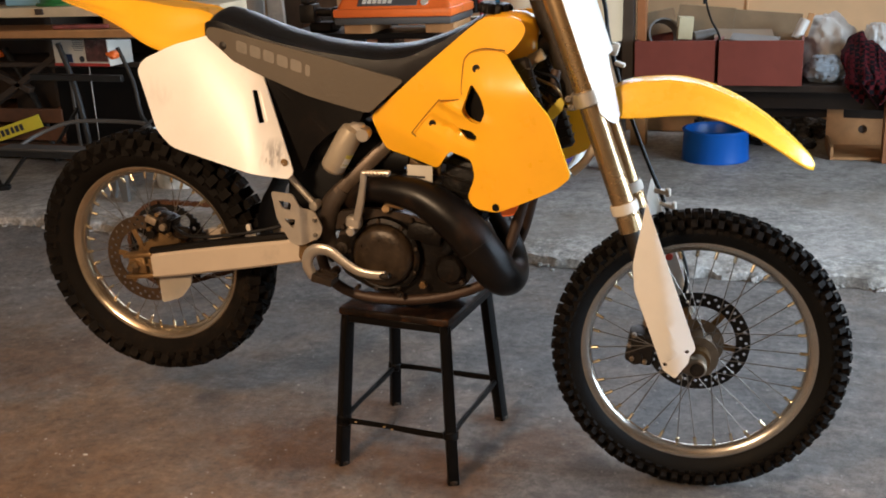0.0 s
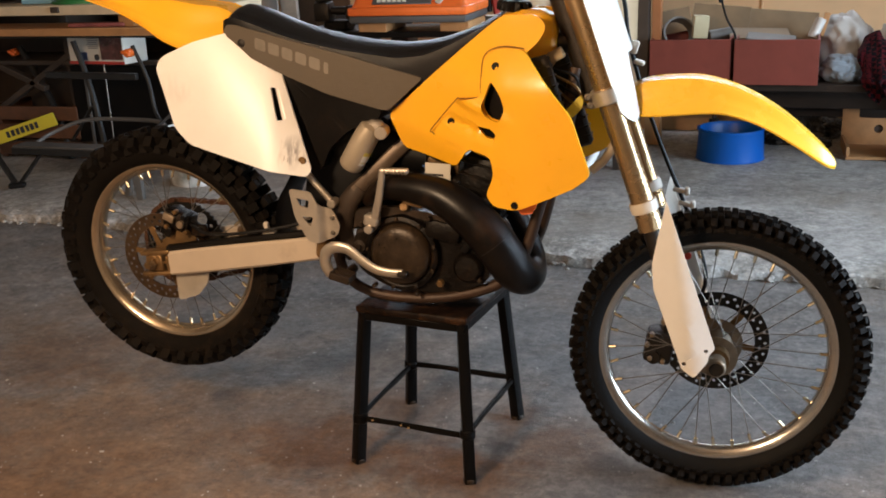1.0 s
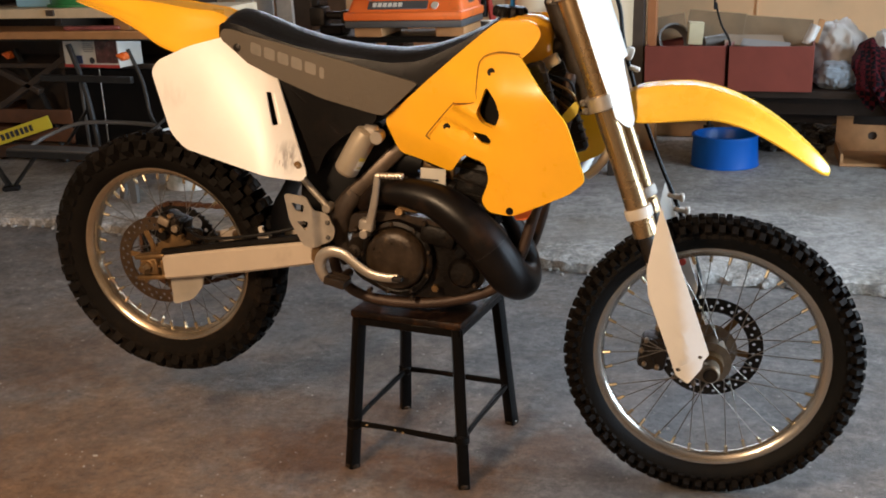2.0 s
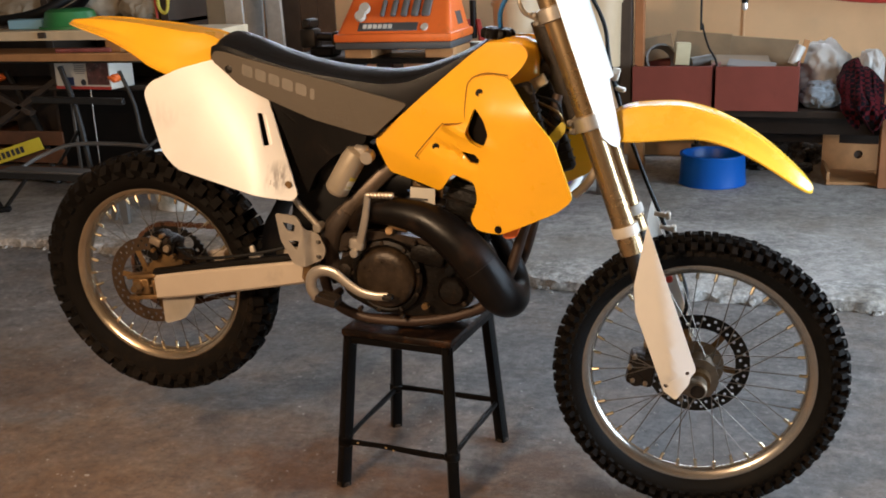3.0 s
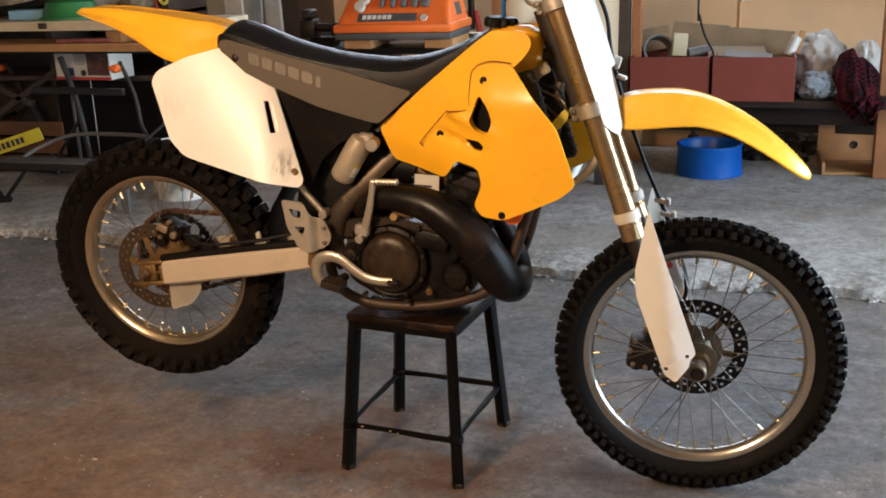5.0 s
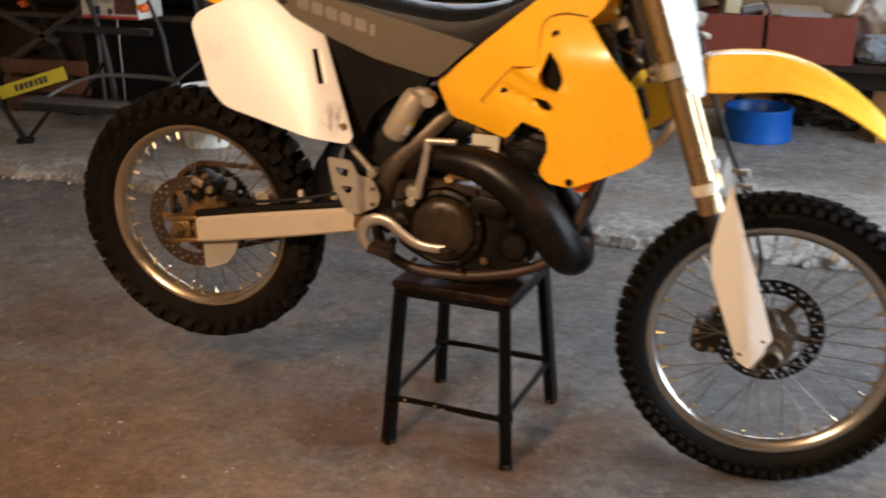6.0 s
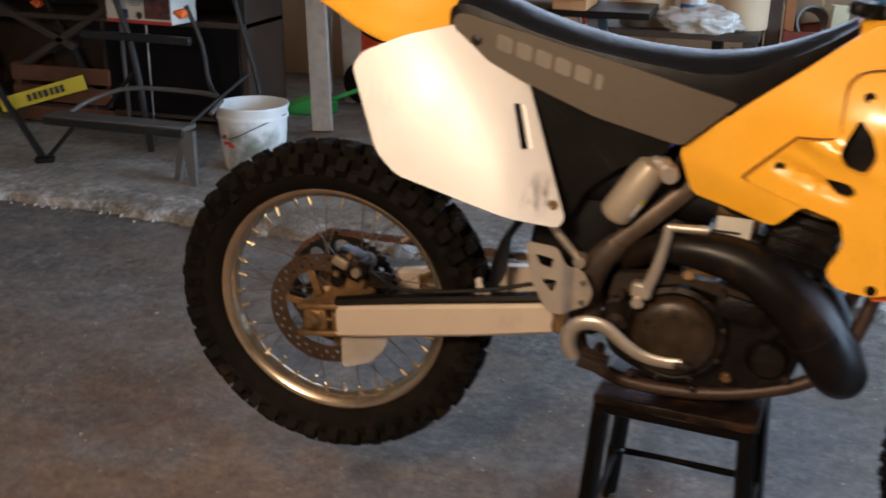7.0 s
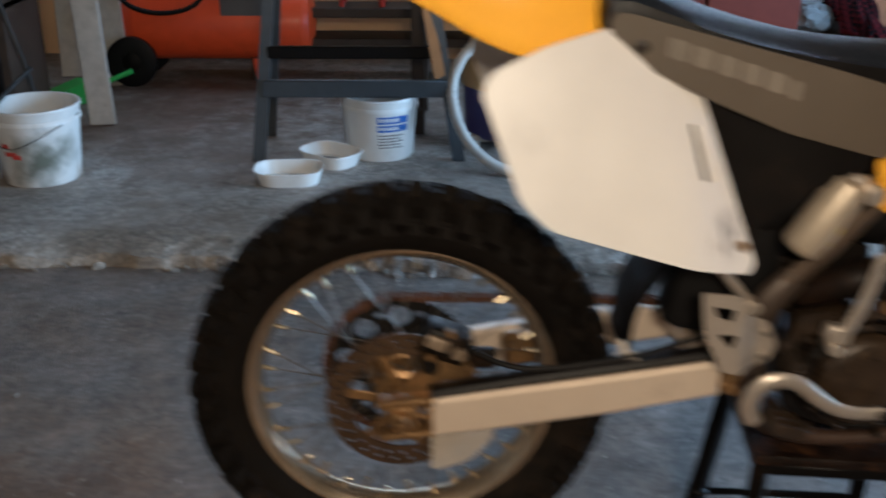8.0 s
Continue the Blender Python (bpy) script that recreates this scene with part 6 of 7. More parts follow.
part("picture_panel", box(0.155, 0.003, 0.130, pose(0.115, -0.1015, 0.092), 0), mat("dark_photo_print", (0.11, 0.040, 0.032), 0.45, var=0.8, scale=30, big=12, bump=0, dirt=(0.30, 0.22, 0.18), dirt_amount=0.3), carton, "dark red printed picture panel")
part("picture", box(0.05, 0.003, 0.045, pose(-0.09, -0.1015, 0.045), 0), mat("navy_print", (0.02, 0.035, 0.10), 0.5), carton, "dark blue printed square")
part("round_print", cyl(0.018, (0.005, -0.1005, 0.04), (0.005, -0.103, 0.04), 16, 0), INK, carton)
for k in range(6):
    part("print_line", box(0.085 - 0.01 * (k % 3), 0.002, 0.004, pose(-0.015, -0.1012, 0.145 - 0.011 * k), 0), GREY_PLASTIC, carton)
part("base_strip", box(0.40, 0.003, 0.016, pose(0, -0.1015, 0.009), 0), RED_PRINT, carton)
for k, (x, z, w, h) in enumerate(((-3.55, 0.978, 0.42, 0.24), (-3.08, 0.978, 0.46, 0.26), (-2.72, 0.978, 0.28, 0.22))):
    tagged(part("sack", cloth_lump(w, 0.30, h, pose(x, 5.27, z + UP - 0.016), CANVAS, 3.0 + k), CANVAS), "crumpled dusty canvas sack on the shelf", "sack", "sacks")
tagged(part("yellow_rope", sweep([(-2.52, 5.20, 1.56), (-2.52, 5.11, 1.545), (-2.52, 5.105, 1.30), (-2.54, 5.10, 1.11), (-2.50, 5.10, 1.06), (-2.48, 5.11, 1.15), (-2.48, 5.11, 1.545), (-2.49, 5.20, 1.56)], 0.010, 8), TAG_YELLOW), "loop of dull yellow rope on the shelf edge", "rope")
tagged(part("red_rope", sweep([(-2.57, 5.20, 1.556), (-2.57, 5.115, 1.545), (-2.565, 5.11, 1.20), (-2.56, 5.11, 1.03)], 0.007, 8), RED_PRINT), "thin red rope hanging over the shelf", "rope")

# leaning boards
for m, w, t, hgt, mt, lab in ((pose(-2.245, 5.46, UP, -4.0, -3.2, 0), 0.115, 0.025, 1.9, WOOD_GREY, "weathered white board leaning upright"),
                              (pose(-2.66, 6.42, UP, -2.0, 1.0, 10), 0.13, 0.03, 2.0, WOOD_GREY, "old grey-white board leaning on the wall"),
                              (pose(-2.36, 6.22, UP, -4.0, -4.0, -5), 0.12, 0.03, 1.9, WOOD_GREY, "old grey-white board leaning on the wall")):
    tagged(part("leaning_board", box(w, t, hgt, m @ pose(0, 0, hgt / 2), 0.003), mt), lab, "board", "leaning boards")


def bucket(x, y, rim_r, base_r, h, mt, label, fill=None, turn=0):
    th = thing("bucket", pose(x, y, UP), label, "bucket", "plastic buckets")
    prof = [(0.01, 0.0), (base_r, 0.0), (base_r + 0.004, 0.006), (base_r + (rim_r - base_r) * 0.78, h * 0.80), (rim_r + 0.002, h * 0.805), (rim_r, h * 0.84), (rim_r - 0.004, h * 0.86), (rim_r, h * 0.97), (rim_r + 0.006, h * 0.975), (rim_r + 0.004, h),
            (rim_r - 0.004, h), (rim_r - 0.006, h * 0.9), (base_r - 0.003, 0.006), (0.01, 0.006)]
    part("bucket_body", lathe(prof, 48), mt, th)
    part("handle", sweep([(Matrix.Rotation(radians(turn), 4, "Z") @ Vector(q))[:] for q in [(-rim_r - 0.006, 0, h * 0.86), (-rim_r * 0.9, -rim_r * 0.62, h * 0.66), (-rim_r * 0.25, -rim_r * 1.06, h * 0.55), (rim_r * 0.5, -rim_r * 0.98, h * 0.72), (rim_r + 0.006, 0, h * 0.87)]], 0.0020, 6), DARK_METAL, th, "thin wire handle")
    if fill is not None:
        part("fill", lathe([(0.01, h * 0.72), (rim_r * 0.6, h * 0.70), (rim_r * 0.93, h * 0.64)], 32), fill, th, "dark soil in the bucket")
    return th


def blot(m, spots, col):
    """Stains of one colour, each with an uneven edge, at places of the object."""
    N, L = m.node_tree.nodes, m.node_tree.links
    bsdf = N["Principled BSDF"]
    src = bsdf.inputs["Base Color"].links[0].from_socket
    tc = N.new("ShaderNodeTexCoord")
    nz = N.new("ShaderNodeTexNoise")
    nz.inputs["Scale"].default_value, nz.inputs["Detail"].default_value = 14.0, 7.0
    L.new(tc.outputs["Object"], nz.inputs["Vector"])
    for x, y, z, r, amount in spots:
        d = N.new("ShaderNodeVectorMath")
        d.operation, d.inputs[1].default_value = "DISTANCE", (x, y, z)
        L.new(tc.outputs["Object"], d.inputs[0])
        k = N.new("ShaderNodeMath")
        k.operation, k.inputs[1].default_value = "MULTIPLY_ADD", r * 1.6
        L.new(nz.outputs["Fac"], k.inputs[0])
        L.new(d.outputs["Value"], k.inputs[2])
        f = N.new("ShaderNodeMapRange")
        f.inputs["From Min"].default_value, f.inputs["From Max"].default_value, f.inputs["To Min"].default_value, f.inputs["To Max"].default_value = r * 1.0, r * 1.8, amount, 0.0
        L.new(k.outputs[0], f.inputs["Value"])
        mx = N.new("ShaderNodeMix")
        mx.data_type = "RGBA"
        L.new(f.outputs[0], mx.inputs[0])
        L.new(src, mx.inputs[6])
        mx.inputs[7].default_value = (*col, 1)
        src = mx.outputs[2]
    L.new(src, bsdf.inputs["Base Color"])


blot(BUCKET_DIRTY, [(0.04, -0.15, 0.10, 0.13, 0.95), (0.13, -0.09, 0.13, 0.09, 0.7)], (0.13, 0.14, 0.105))
blot(BUCKET_DIRTY, [(-0.13, -0.08, 0.03, 0.08, 0.8), (0.15, 0.0, 0.02, 0.06, 0.6)], (0.28, 0.18, 0.09))
b1_ = bucket(-2.275, 4.715, 0.168, 0.140, 0.300, BUCKET_DIRTY, "white plastic bucket stained green and brown")
for k, (a, z, w) in enumerate(((-1.95, 0.135, 0.05), (-1.80, 0.125, 0.035), (-2.1, 0.165, 0.03))):
    part("faded_print", box(w, 0.002, 0.016, pose(0, 0, z, 0, 0, math.degrees(a) + 90) @ pose(0, -0.1565, 0), 0), RED_PRINT, b1_, "faded red print")
b2_ = bucket(-0.955, 5.025, 0.160, 0.136, 0.262, BUCKET_WHITE, "white plastic bucket with a blue label, filled with soil", SOIL, 160)


def on_bucket(name, a0, a1, z0, z1, mt, lab=""):
    bm = bmesh.new()
    n = 8
    rows = [[bm.verts.new(((0.1372 + (0.160 - 0.136) * z / 0.262) * math.cos(a0 + (a1 - a0) * i / n), (0.1372 + (0.160 - 0.136) * z / 0.262) * math.sin(a0 + (a1 - a0) * i / n), z)) for i in range(n + 1)] for z in (z0, z1)]
    for i in range(n):
        bm.faces.new((rows[0][i], rows[0][i + 1], rows[1][i + 1], rows[1][i]))
    thicken(bm, -0.0012)
    part(name, bm, mt, b2_, lab)


on_bucket("label", -1.62, -0.72, 0.165, 0.195, BLUE_PRINT, "blue label band")
on_bucket("label", -1.62, -0.72, 0.130, 0.158, BLUE_PRINT, "blue label band")
for k in range(5):
    on_bucket("print_line", -1.60, -0.85 - 0.1 * (k % 2), 0.112 - 0.013 * k, 0.117 - 0.013 * k, GREY_PLASTIC)
for k in range(7):
    on_bucket("print_block", -1.58 + 0.085 * k, -1.52 + 0.085 * k, 0.173, 0.188, BUCKET_WHITE)
    on_bucket("print_block", -1.58 + 0.085 * k, -1.52 + 0.085 * k, 0.138, 0.151, BUCKET_WHITE)
on_bucket("print_bar", -1.65, -0.8, 0.022, 0.032, GREY_PLASTIC)


def tray(x, y, w, d, rz):
    th = thing("plastic_tray", pose(x, y, UP, 0, 0, rz), "shallow white plastic tray on the concrete", "tray", "plastic trays")
    rings = []
    for f, z in ((0.86, 0.0), (1.0, 0.052), (1.03, 0.054), (1.02, 0.058), (0.97, 0.056), (0.83, 0.006)):
        rings.append([Vector((px, py, z)) for px, py in rounded([(-w / 2 * f, -d / 2 * f), (w / 2 * f, -d / 2 * f), (w / 2 * f, d / 2 * f), (-w / 2 * f, d / 2 * f)], 0.085, 7)])
    bm = loft(rings)
    part("tray_body", bm, BUCKET_WHITE, th)
    part("dust", cloth_lump(w * 0.5, d * 0.4, 0.012, pose(0.01, 0, 0.005), SOIL, x), SOIL, th, "dirt in the tray")


tray(-1.303, 4.655, 0.265, 0.195, 2)
tray(-1.155, 4.885, 0.25, 0.19, -38)

broom = thing("dustpan", pose(-2.46, 5.82, UP, 0, 0, 25), "bright green plastic dustpan behind the bucket", "dustpan")
part("pan", sheet(rounded([(-0.13, 0.0), (0.13, 0.0), (0.15, 0.055), (0.03, 0.10), (-0.15, 0.04)], 0.02), thick=0.16), BRIGHT_GREEN, broom)
part("handle", cyl(0.013, (0.10, 0.05, 0.07), (0.28, 0.05, 0.13), 12), BRIGHT_GREEN, broom)

# air compressor
comp = thing("air_compressor", pose(-1.88, 6.42, UP, 0, 0, 0), "orange-red air compressor with a horizontal tank and black wheels", "compressor")
part("tank", lathe([(0.012, -0.53), (0.10, -0.515), (0.165, -0.47), (0.195, -0.41), (0.198, -0.40), (0.198, 0.455), (0.195, 0.47), (0.175, 0.50), (0.10, 0.52), (0.012, 0.53)], 40, pose(0.02, 0, 0.300, 0, 90, 0)), COMP_RED, comp)
for s in (-1, 1):
    w_ob = part("wheel", lathe([(0.05, -0.022), (0.115, -0.026), (0.130, -0.018), (0.130, 0.018), (0.115, 0.026), (0.05, 0.022)], 32, pose(-0.40, s * 0.17 - 0.06, 0.131, 90, 0, 0), closed=True), RUBBER_BLACK, comp, "black rubber wheel")
    part("wheel_hub", lathe([(0.008, -0.03), (0.05, -0.02), (0.05, 0.02), (0.008, 0.03)], 20, pose(-0.40, s * 0.17 - 0.06, 0.131, 90, 0, 0)), BLACK_PLASTIC, w_ob)
part("foot", sheet([(-0.028, 0.12), (0.028, 0.12), (0.018, 0.0), (-0.012, 0.0)], thick=0.22, to=pose(0.24, -0.11, 0)), COMP_RED, comp)
part("data_plate", box(0.28, 0.03, 0.15, pose(0.21, -0.185, 0.415, 14, 0, 0), 0.004), GREY_PLASTIC, comp, "grey data plate")
part("platform", box(0.62, 0.24, 0.03, pose(0.0, 0, 0.51), 0.005), COMP_RED, comp)
part("motor", join(cyl(0.10, (-0.28, 0, 0.63), (0.02, 0, 0.63), 24), box(0.12, 0.14, 0.20, pose(0.2, 0, 0.62), 0.02)), DARK_METAL, comp, "dark motor")
part("hose", sweep([(-0.50, -0.16, 0.52), (-0.38, -0.235, 0.42), (-0.22, -0.245, 0.385), (-0.06, -0.24, 0.42), (0.03, -0.20, 0.52)], 0.013, 8), RUBBER_BLACK, comp, "black rubber hose")

# steel stand with the tool case
stand = thing("tool_stand", pose(-1.05, 5.10, UP), "grey steel stand carrying an orange tool case", "stand")
for sx, x0, x1 in ((-1, -0.405, -0.330), (1, 0.425, 0.305)):
    for sy in (-1, 1):
        part("leg", sheet([(-0.026, 0.0), (0.026, 0.0), (0.022 + (x1 - x0), 0.745), (-0.022 + (x1 - x0), 0.745)], thick=0.030, to=pose(x0, sy * 0.185 - 0.015, 0, sy * 5.0, 0, 0)), STAND_GREY, stand)
part("upper_bar", box(0.70, 0.030, 0.050, pose(0.0, -0.150, 0.445), 0.004), BLACK_PLASTIC, stand)
part("lower_bar", box(0.76, 0.030, 0.070, pose(0.0, -0.165, 0.300), 0.004), STAND_GREY, stand)
part("stand_top", box(1.24, 0.40, 0.030, pose(-0.06, 0, 0.755), 0.004), BLACK_PLASTIC, stand)
tool = thing("wooden_mallet", pose(-0.705, 4.895, 0.40, 0, -10, 0), "wooden handled tool hanging on the stand", "tool")
part("handle", sheet(rounded([(-0.022, 0.0), (0.022, 0.01), (0.018, 0.16), (-0.006, 0.30), (-0.024, 0.28)], 0.008), thick=0.024), WOOD, tool)
part("hook", cyl(0.006, (-0.012, 0.012, 0.26), (-0.012, 0.012, 0.42), 8), STEEL, tool)
for x in (-1.265, -0.83):
    tagged(part("wood_block", box(0.15, 0.30, 0.048, pose(x, 5.03, UP + 0.795), 0.004), WOOD), "short raw wood block under the tool case", "block", "wood blocks")
case = thing("tool_case", pose(-1.062, 5.03, UP + 0.820) @ Matrix.Diagonal((0.93, 1, 1, 1)), "orange and grey plastic power tool case", "case")
part("base_tray", box(0.665, 0.40, 0.036, pose(0, 0, 0.018), 0.010, 2), BAND_GREY, case, "dark grey base")
part("lower_shell", box(0.675, 0.405, 0.042, pose(0, 0, 0.056), 0.010, 2), ORANGE, case)
rings = []
for z, w, d, yo in ((0.075, 0.655, 0.37, 0.0), (0.095, 0.64, 0.35, 0.005), (0.205, 0.585, 0.24, 0.05), (0.30, 0.53, 0.16, 0.085), (0.315, 0.51, 0.14, 0.09)):
    rings.append([Vector((a, b + yo, z)) for a, b in rounded([(-w / 2, -d / 2), (w / 2, -d / 2), (w / 2, d / 2), (-w / 2, d / 2)], 0.03, 4)])
body = part("upper_shell", loft(rings), ORANGE, case)
SL = 50
part("name_plate", box(0.34, 0.006, 0.052, pose(-0.035, -0.158, 0.108, -SL + 8, 0, 0), 0.003), BAND_GREY, case, "dark grey plate with pale lettering blocks")
for k in range(6):
    part("plate_mark", box(0.021, 0.004, 0.024, pose(-0.165 + 0.029 * k, -0.1625, 0.110, -SL + 8, 0, 0), 0), PAPER, case)
for k in range(5):
    part("socket_bar", box(0.026 + 0.006 * k, 0.022, 0.105, pose(-0.075 + 0.062 * k, -0.098, 0.195, -44, 0, 0), 0.010, 2), GREY_PLASTIC, case, "grey tool in its slot")
for x, z in ((-0.175, 0.190), (-0.19, 0.155)):
    part("round_part", cyl(0.030, (x, -0.115 - (0.19 - z) * 0.9, z), (x, -0.135 - (0.19 - z) * 0.9, z + 0.015), 18), CLEAR_WHITE, case)
part("sticker", cyl(0.022, (0.175, -0.158, 0.100), (0.175, -0.166, 0.108), 14), CLEAR_WHITE, case, "round red and white sticker")
part("side_grille", box(0.004, 0.10, 0.07, pose(0.308, 0.03, 0.135, 0, -14, 0), 0.002), BAND_GREY, case)
vice = thing("bench_grinder", pose(-1.535, 5.04, UP + 0.770), "small black bench vice on the stand", "vice")
part("vice_base", box(0.13, 0.13, 0.05, pose(0.02, 0, 0.025), 0.010), BLACK_PLASTIC, vice)
part("vice_body", join(box(0.09, 0.10, 0.10, pose(-0.06, 0, 0.095), 0.015, 2), box(0.05, 0.12, 0.05, pose(-0.06, 0, 0.17), 0.01), cyl(0.022, (-0.02, 0, 0.10), (0.12, 0, 0.095), 16), box(0.05, 0.10, 0.07, pose(0.10, 0, 0.09), 0.01)), DARK_METAL, vice)
part("vice_handle", cyl(0.006, (0.14, -0.06, 0.06), (0.14, 0.06, 0.12), 8), STEEL, vice)

# vacuum with its hose
vac = thing("shop_vacuum", pose(-0.40, 5.17, UP), "tan and purple shop vacuum with a looped white hose", "vacuum")
part("drum", lathe([(0.02, 0.05), (0.17, 0.05), (0.185, 0.07), (0.195, 0.26), (0.20, 0.27)], 40), PURPLE, vac, "dark purple drum")
part("vac_head", lathe([(0.20, 0.27), (0.205, 0.29), (0.20, 0.36), (0.17, 0.47), (0.10, 0.52), (0.01, 0.525)], 40), TAN, vac, "tan plastic lid")
part("caster", join(cyl(0.03, (-0.16, -0.10, 0.03), (-0.13, -0.10, 0.03), 14), cyl(0.03, (0.13, -0.10, 0.03), (0.16, -0.10, 0.03), 14), box(0.34, 0.05, 0.03, pose(0, -0.10, 0.055), 0.006)), CLEAR_WHITE, vac)
ring_pts = [(0.02 + 0.275 * math.cos(a), -0.235 - 0.10 * math.sin(a) * (1 if math.sin(a) < 0 else 0.2) * -1 - 0.14 * (math.sin(a) < 0) * abs(math.sin(a)), 0.285 + 0.265 * math.sin(a)) for a in [radians(60 + 285 * i / 16) for i in range(17)]]
C = curve_points(ring_pts, 8)
part("hose", sweep([tuple(c) for c in C], [0.021 + (0.0025 if i % 2 else -0.001) for i in range(len(C))], 10, 1), HOSE_WHITE, vac, "ribbed white hose")

# low boards and a red stand at the back wall
rack = thing("low_rack", pose(-0.95, 6.45, UP), "low dark timber rack against the back wall", "rack")
for z in (0.20, 0.36):
    part("board", box(1.5, 0.24, 0.05, pose(0, 0, z), 0.004), WOOD_DARK, rack)
for x in (-0.7, 0.7):
    part("upright", box(0.06, 0.24, 0.55, pose(x, 0, 0.275), 0.003), WOOD_DARK, rack)
js = thing("red_stand", pose(-1.08, 6.43, UP + 0.386), "red steel jack stand on the low rack", "jack stand")
for s in (-1, 1):
    part("leg", bar((s * 0.11, -0.05, 0.0), (s * 0.03, 0.0, 0.46), 0.035, 0.02), RED, js)
    part("leg", bar((s * 0.11, 0.09, 0.0), (s * 0.03, 0.0, 0.46), 0.035, 0.02), RED, js)
part("post", cyl(0.022, (0, 0, 0.34), (0, 0, 0.58), 14), DARK_METAL, js)

# ---- the rear of the garage, right of the bike ----
BIN_RED = mat("red_brown_bin", (0.160, 0.034, 0.022), 0.6, var=0.15, big=2, bump=0.05, dirt=(0.10, 0.024, 0.016), dirt_amount=0.12, spec=0.3)
TUB_BLUE = mat("blue_plastic", (0.0005, 0.070, 0.31), 0.4, var=0.08, bump=0.04, spec=0.35)
FILM = mat("crumpled_white_film", (0.50, 0.465, 0.42), 0.35, var=0.15, scale=8, bump=0.1, bscale=40)
BLUE_CLOTH = mat("grey_blue_cloth", (0.17, 0.195, 0.215), 0.6, var=0.2, scale=10, bump=0.2, bscale=60)
CREAM_BOX = mat("cream_carton", (0.48, 0.42, 0.26), 0.65, var=0.12, bump=0.03)
GREY_PIPE = mat("grey_pipe", (0.13, 0.122, 0.11), 0.5, var=0.25, bump=0.05, dirt=(0.06, 0.05, 0.04), dirt_amount=0.3)
BEIGE_BUCKET = mat("beige_bucket", (0.52, 0.38, 0.23), 0.55, var=0.08, bump=0.04)
GLASS_ = mat("bulb_glass", (0.75, 0.75, 0.74), 0.08, 0.6, var=0.02, bump=0)


def plaid(name):
    m = mat(name, (0.075, 0.018, 0.022), 0.9, var=0.3, scale=20, bump=0.3, bscale=300, spec=0.08)
    N, L = m.node_tree.nodes, m.node_tree.links
    tc = N.new("ShaderNodeTexCoord")
    ch = N.new("ShaderNodeTexChecker")
    ch.inputs["Scale"].default_value = 44
    ch.inputs["Color1"].default_value, ch.inputs["Color2"].default_value = (0.055, 0.005, 0.007, 1), (0.004, 0.003, 0.004, 1)
    L.new(tc.outputs["Object"], ch.inputs["Vector"])
    L.new(ch.outputs[0], N["Principled BSDF"].inputs["Base Color"])
    return m


PLAID = plaid("plaid_flannel")

bench = thing("wall_bench", pose(0.62, 5.78, UP, 0, 0, YAW), "rough timber bench along the back wall", "bench")
BENCH_DARK = mat("grimy_bench_timber", (0.022, 0.0145, 0.010), 0.75, var=0.4, scale=9, big=2, bump=0.15, bscale=90, dirt=(0.06, 0.036, 0.02), dirt_amount=0.12, spec=0.2)
part("bench_top", box(1.75, 0.90, 0.035, pose(0.05, 0.05, 0.420), 0.003), BENCH_DARK, bench)
part("fascia", box(1.75, 0.03, 0.14, pose(0.05, -0.05, 0.330), 0.003), BENCH_DARK, bench, "dark fascia board")
part("low_board", box(1.75, 0.04, 0.10, pose(0.05, 0.22, 0.215), 0.003), BENCH_DARK, bench)
part("sill_board", box(1.75, 0.06, 0.12, pose(0.05, 0.55, 0.06), 0.003), WOOD, bench)
for x in (-0.60, 0.92):
    part("bench_leg", box(0.09, 0.07, 0.40, pose(x, 0.12, 0.20), 0.003), WOOD, bench)
for x in (0.275, 0.697):
    th = thing("red_bin", pose(x, 5.60 - 0.055 * x, UP + 0.438, 0, 0, YAW + 1.5), "open red-brown box on the bench, full of junk", "box", "red boxes")
    w, d, h = 0.405, 0.42, 0.225
    part("front", box(w, 0.012, h, pose(0, -d / 2, h / 2), 0.002), BIN_RED, th)
    part("back", box(w, 0.012, h, pose(0, d / 2, h / 2), 0.002), BIN_RED, th)
    for s in (-1, 1):
        part("side", box(0.012, d - 0.014, h, pose(s * (w / 2 - 0.006), 0, h / 2), 0.002), BIN_RED, th)
    part("base", box(w - 0.03, d - 0.03, 0.012, pose(0, 0, 0.008), 0), BIN_RED, th)
TOPZ = UP + 0.663
for x, y, z, w, d, rx, ry, rz in ((0.16, 5.72, 0.060, 0.17, 0.15, 50, -10, 8), (0.395, 5.76, 0.062, 0.30, 0.16, 62, 5, -3), (0.69, 5.77, 0.030, 0.40, 0.16, 60, 5, 2), (0.60, 5.62, 0.000, 0.30, 0.22, 8, 2, 5)):
    tagged(part("cardboard_flap", box(w, d, 0.006, pose(x, y, TOPZ + z, rx, ry, rz), 0.001), CARD), "bent brown cardboard sheet sticking out of a red box", "cardboard", "cardboard sheets")
tagged(part("cream_box", box(0.075, 0.06, 0.115, pose(0.305, 5.56, TOPZ + 0.045, 0, 4, 12), 0.002), CREAM_BOX), "small cream carton standing in a red box", "carton")
tagged(part("grey_ring", join(lathe([(0.075, -0.04), (0.085, -0.04), (0.085, 0.04), (0.075, 0.04)], 32, pose(0.185, 5.58, TOPZ + 0.005, 70, 10, 20), closed=True)), GREY_PIPE), "grey plastic pipe ring in a red box", "pipe")
tagged(part("grey_pipe", cyl(0.028, (0.35, 5.58, TOPZ - 0.005), (0.46, 5.62, TOPZ + 0.01), 20), GREY_PIPE), "short grey pipe in a red box", "pipe")
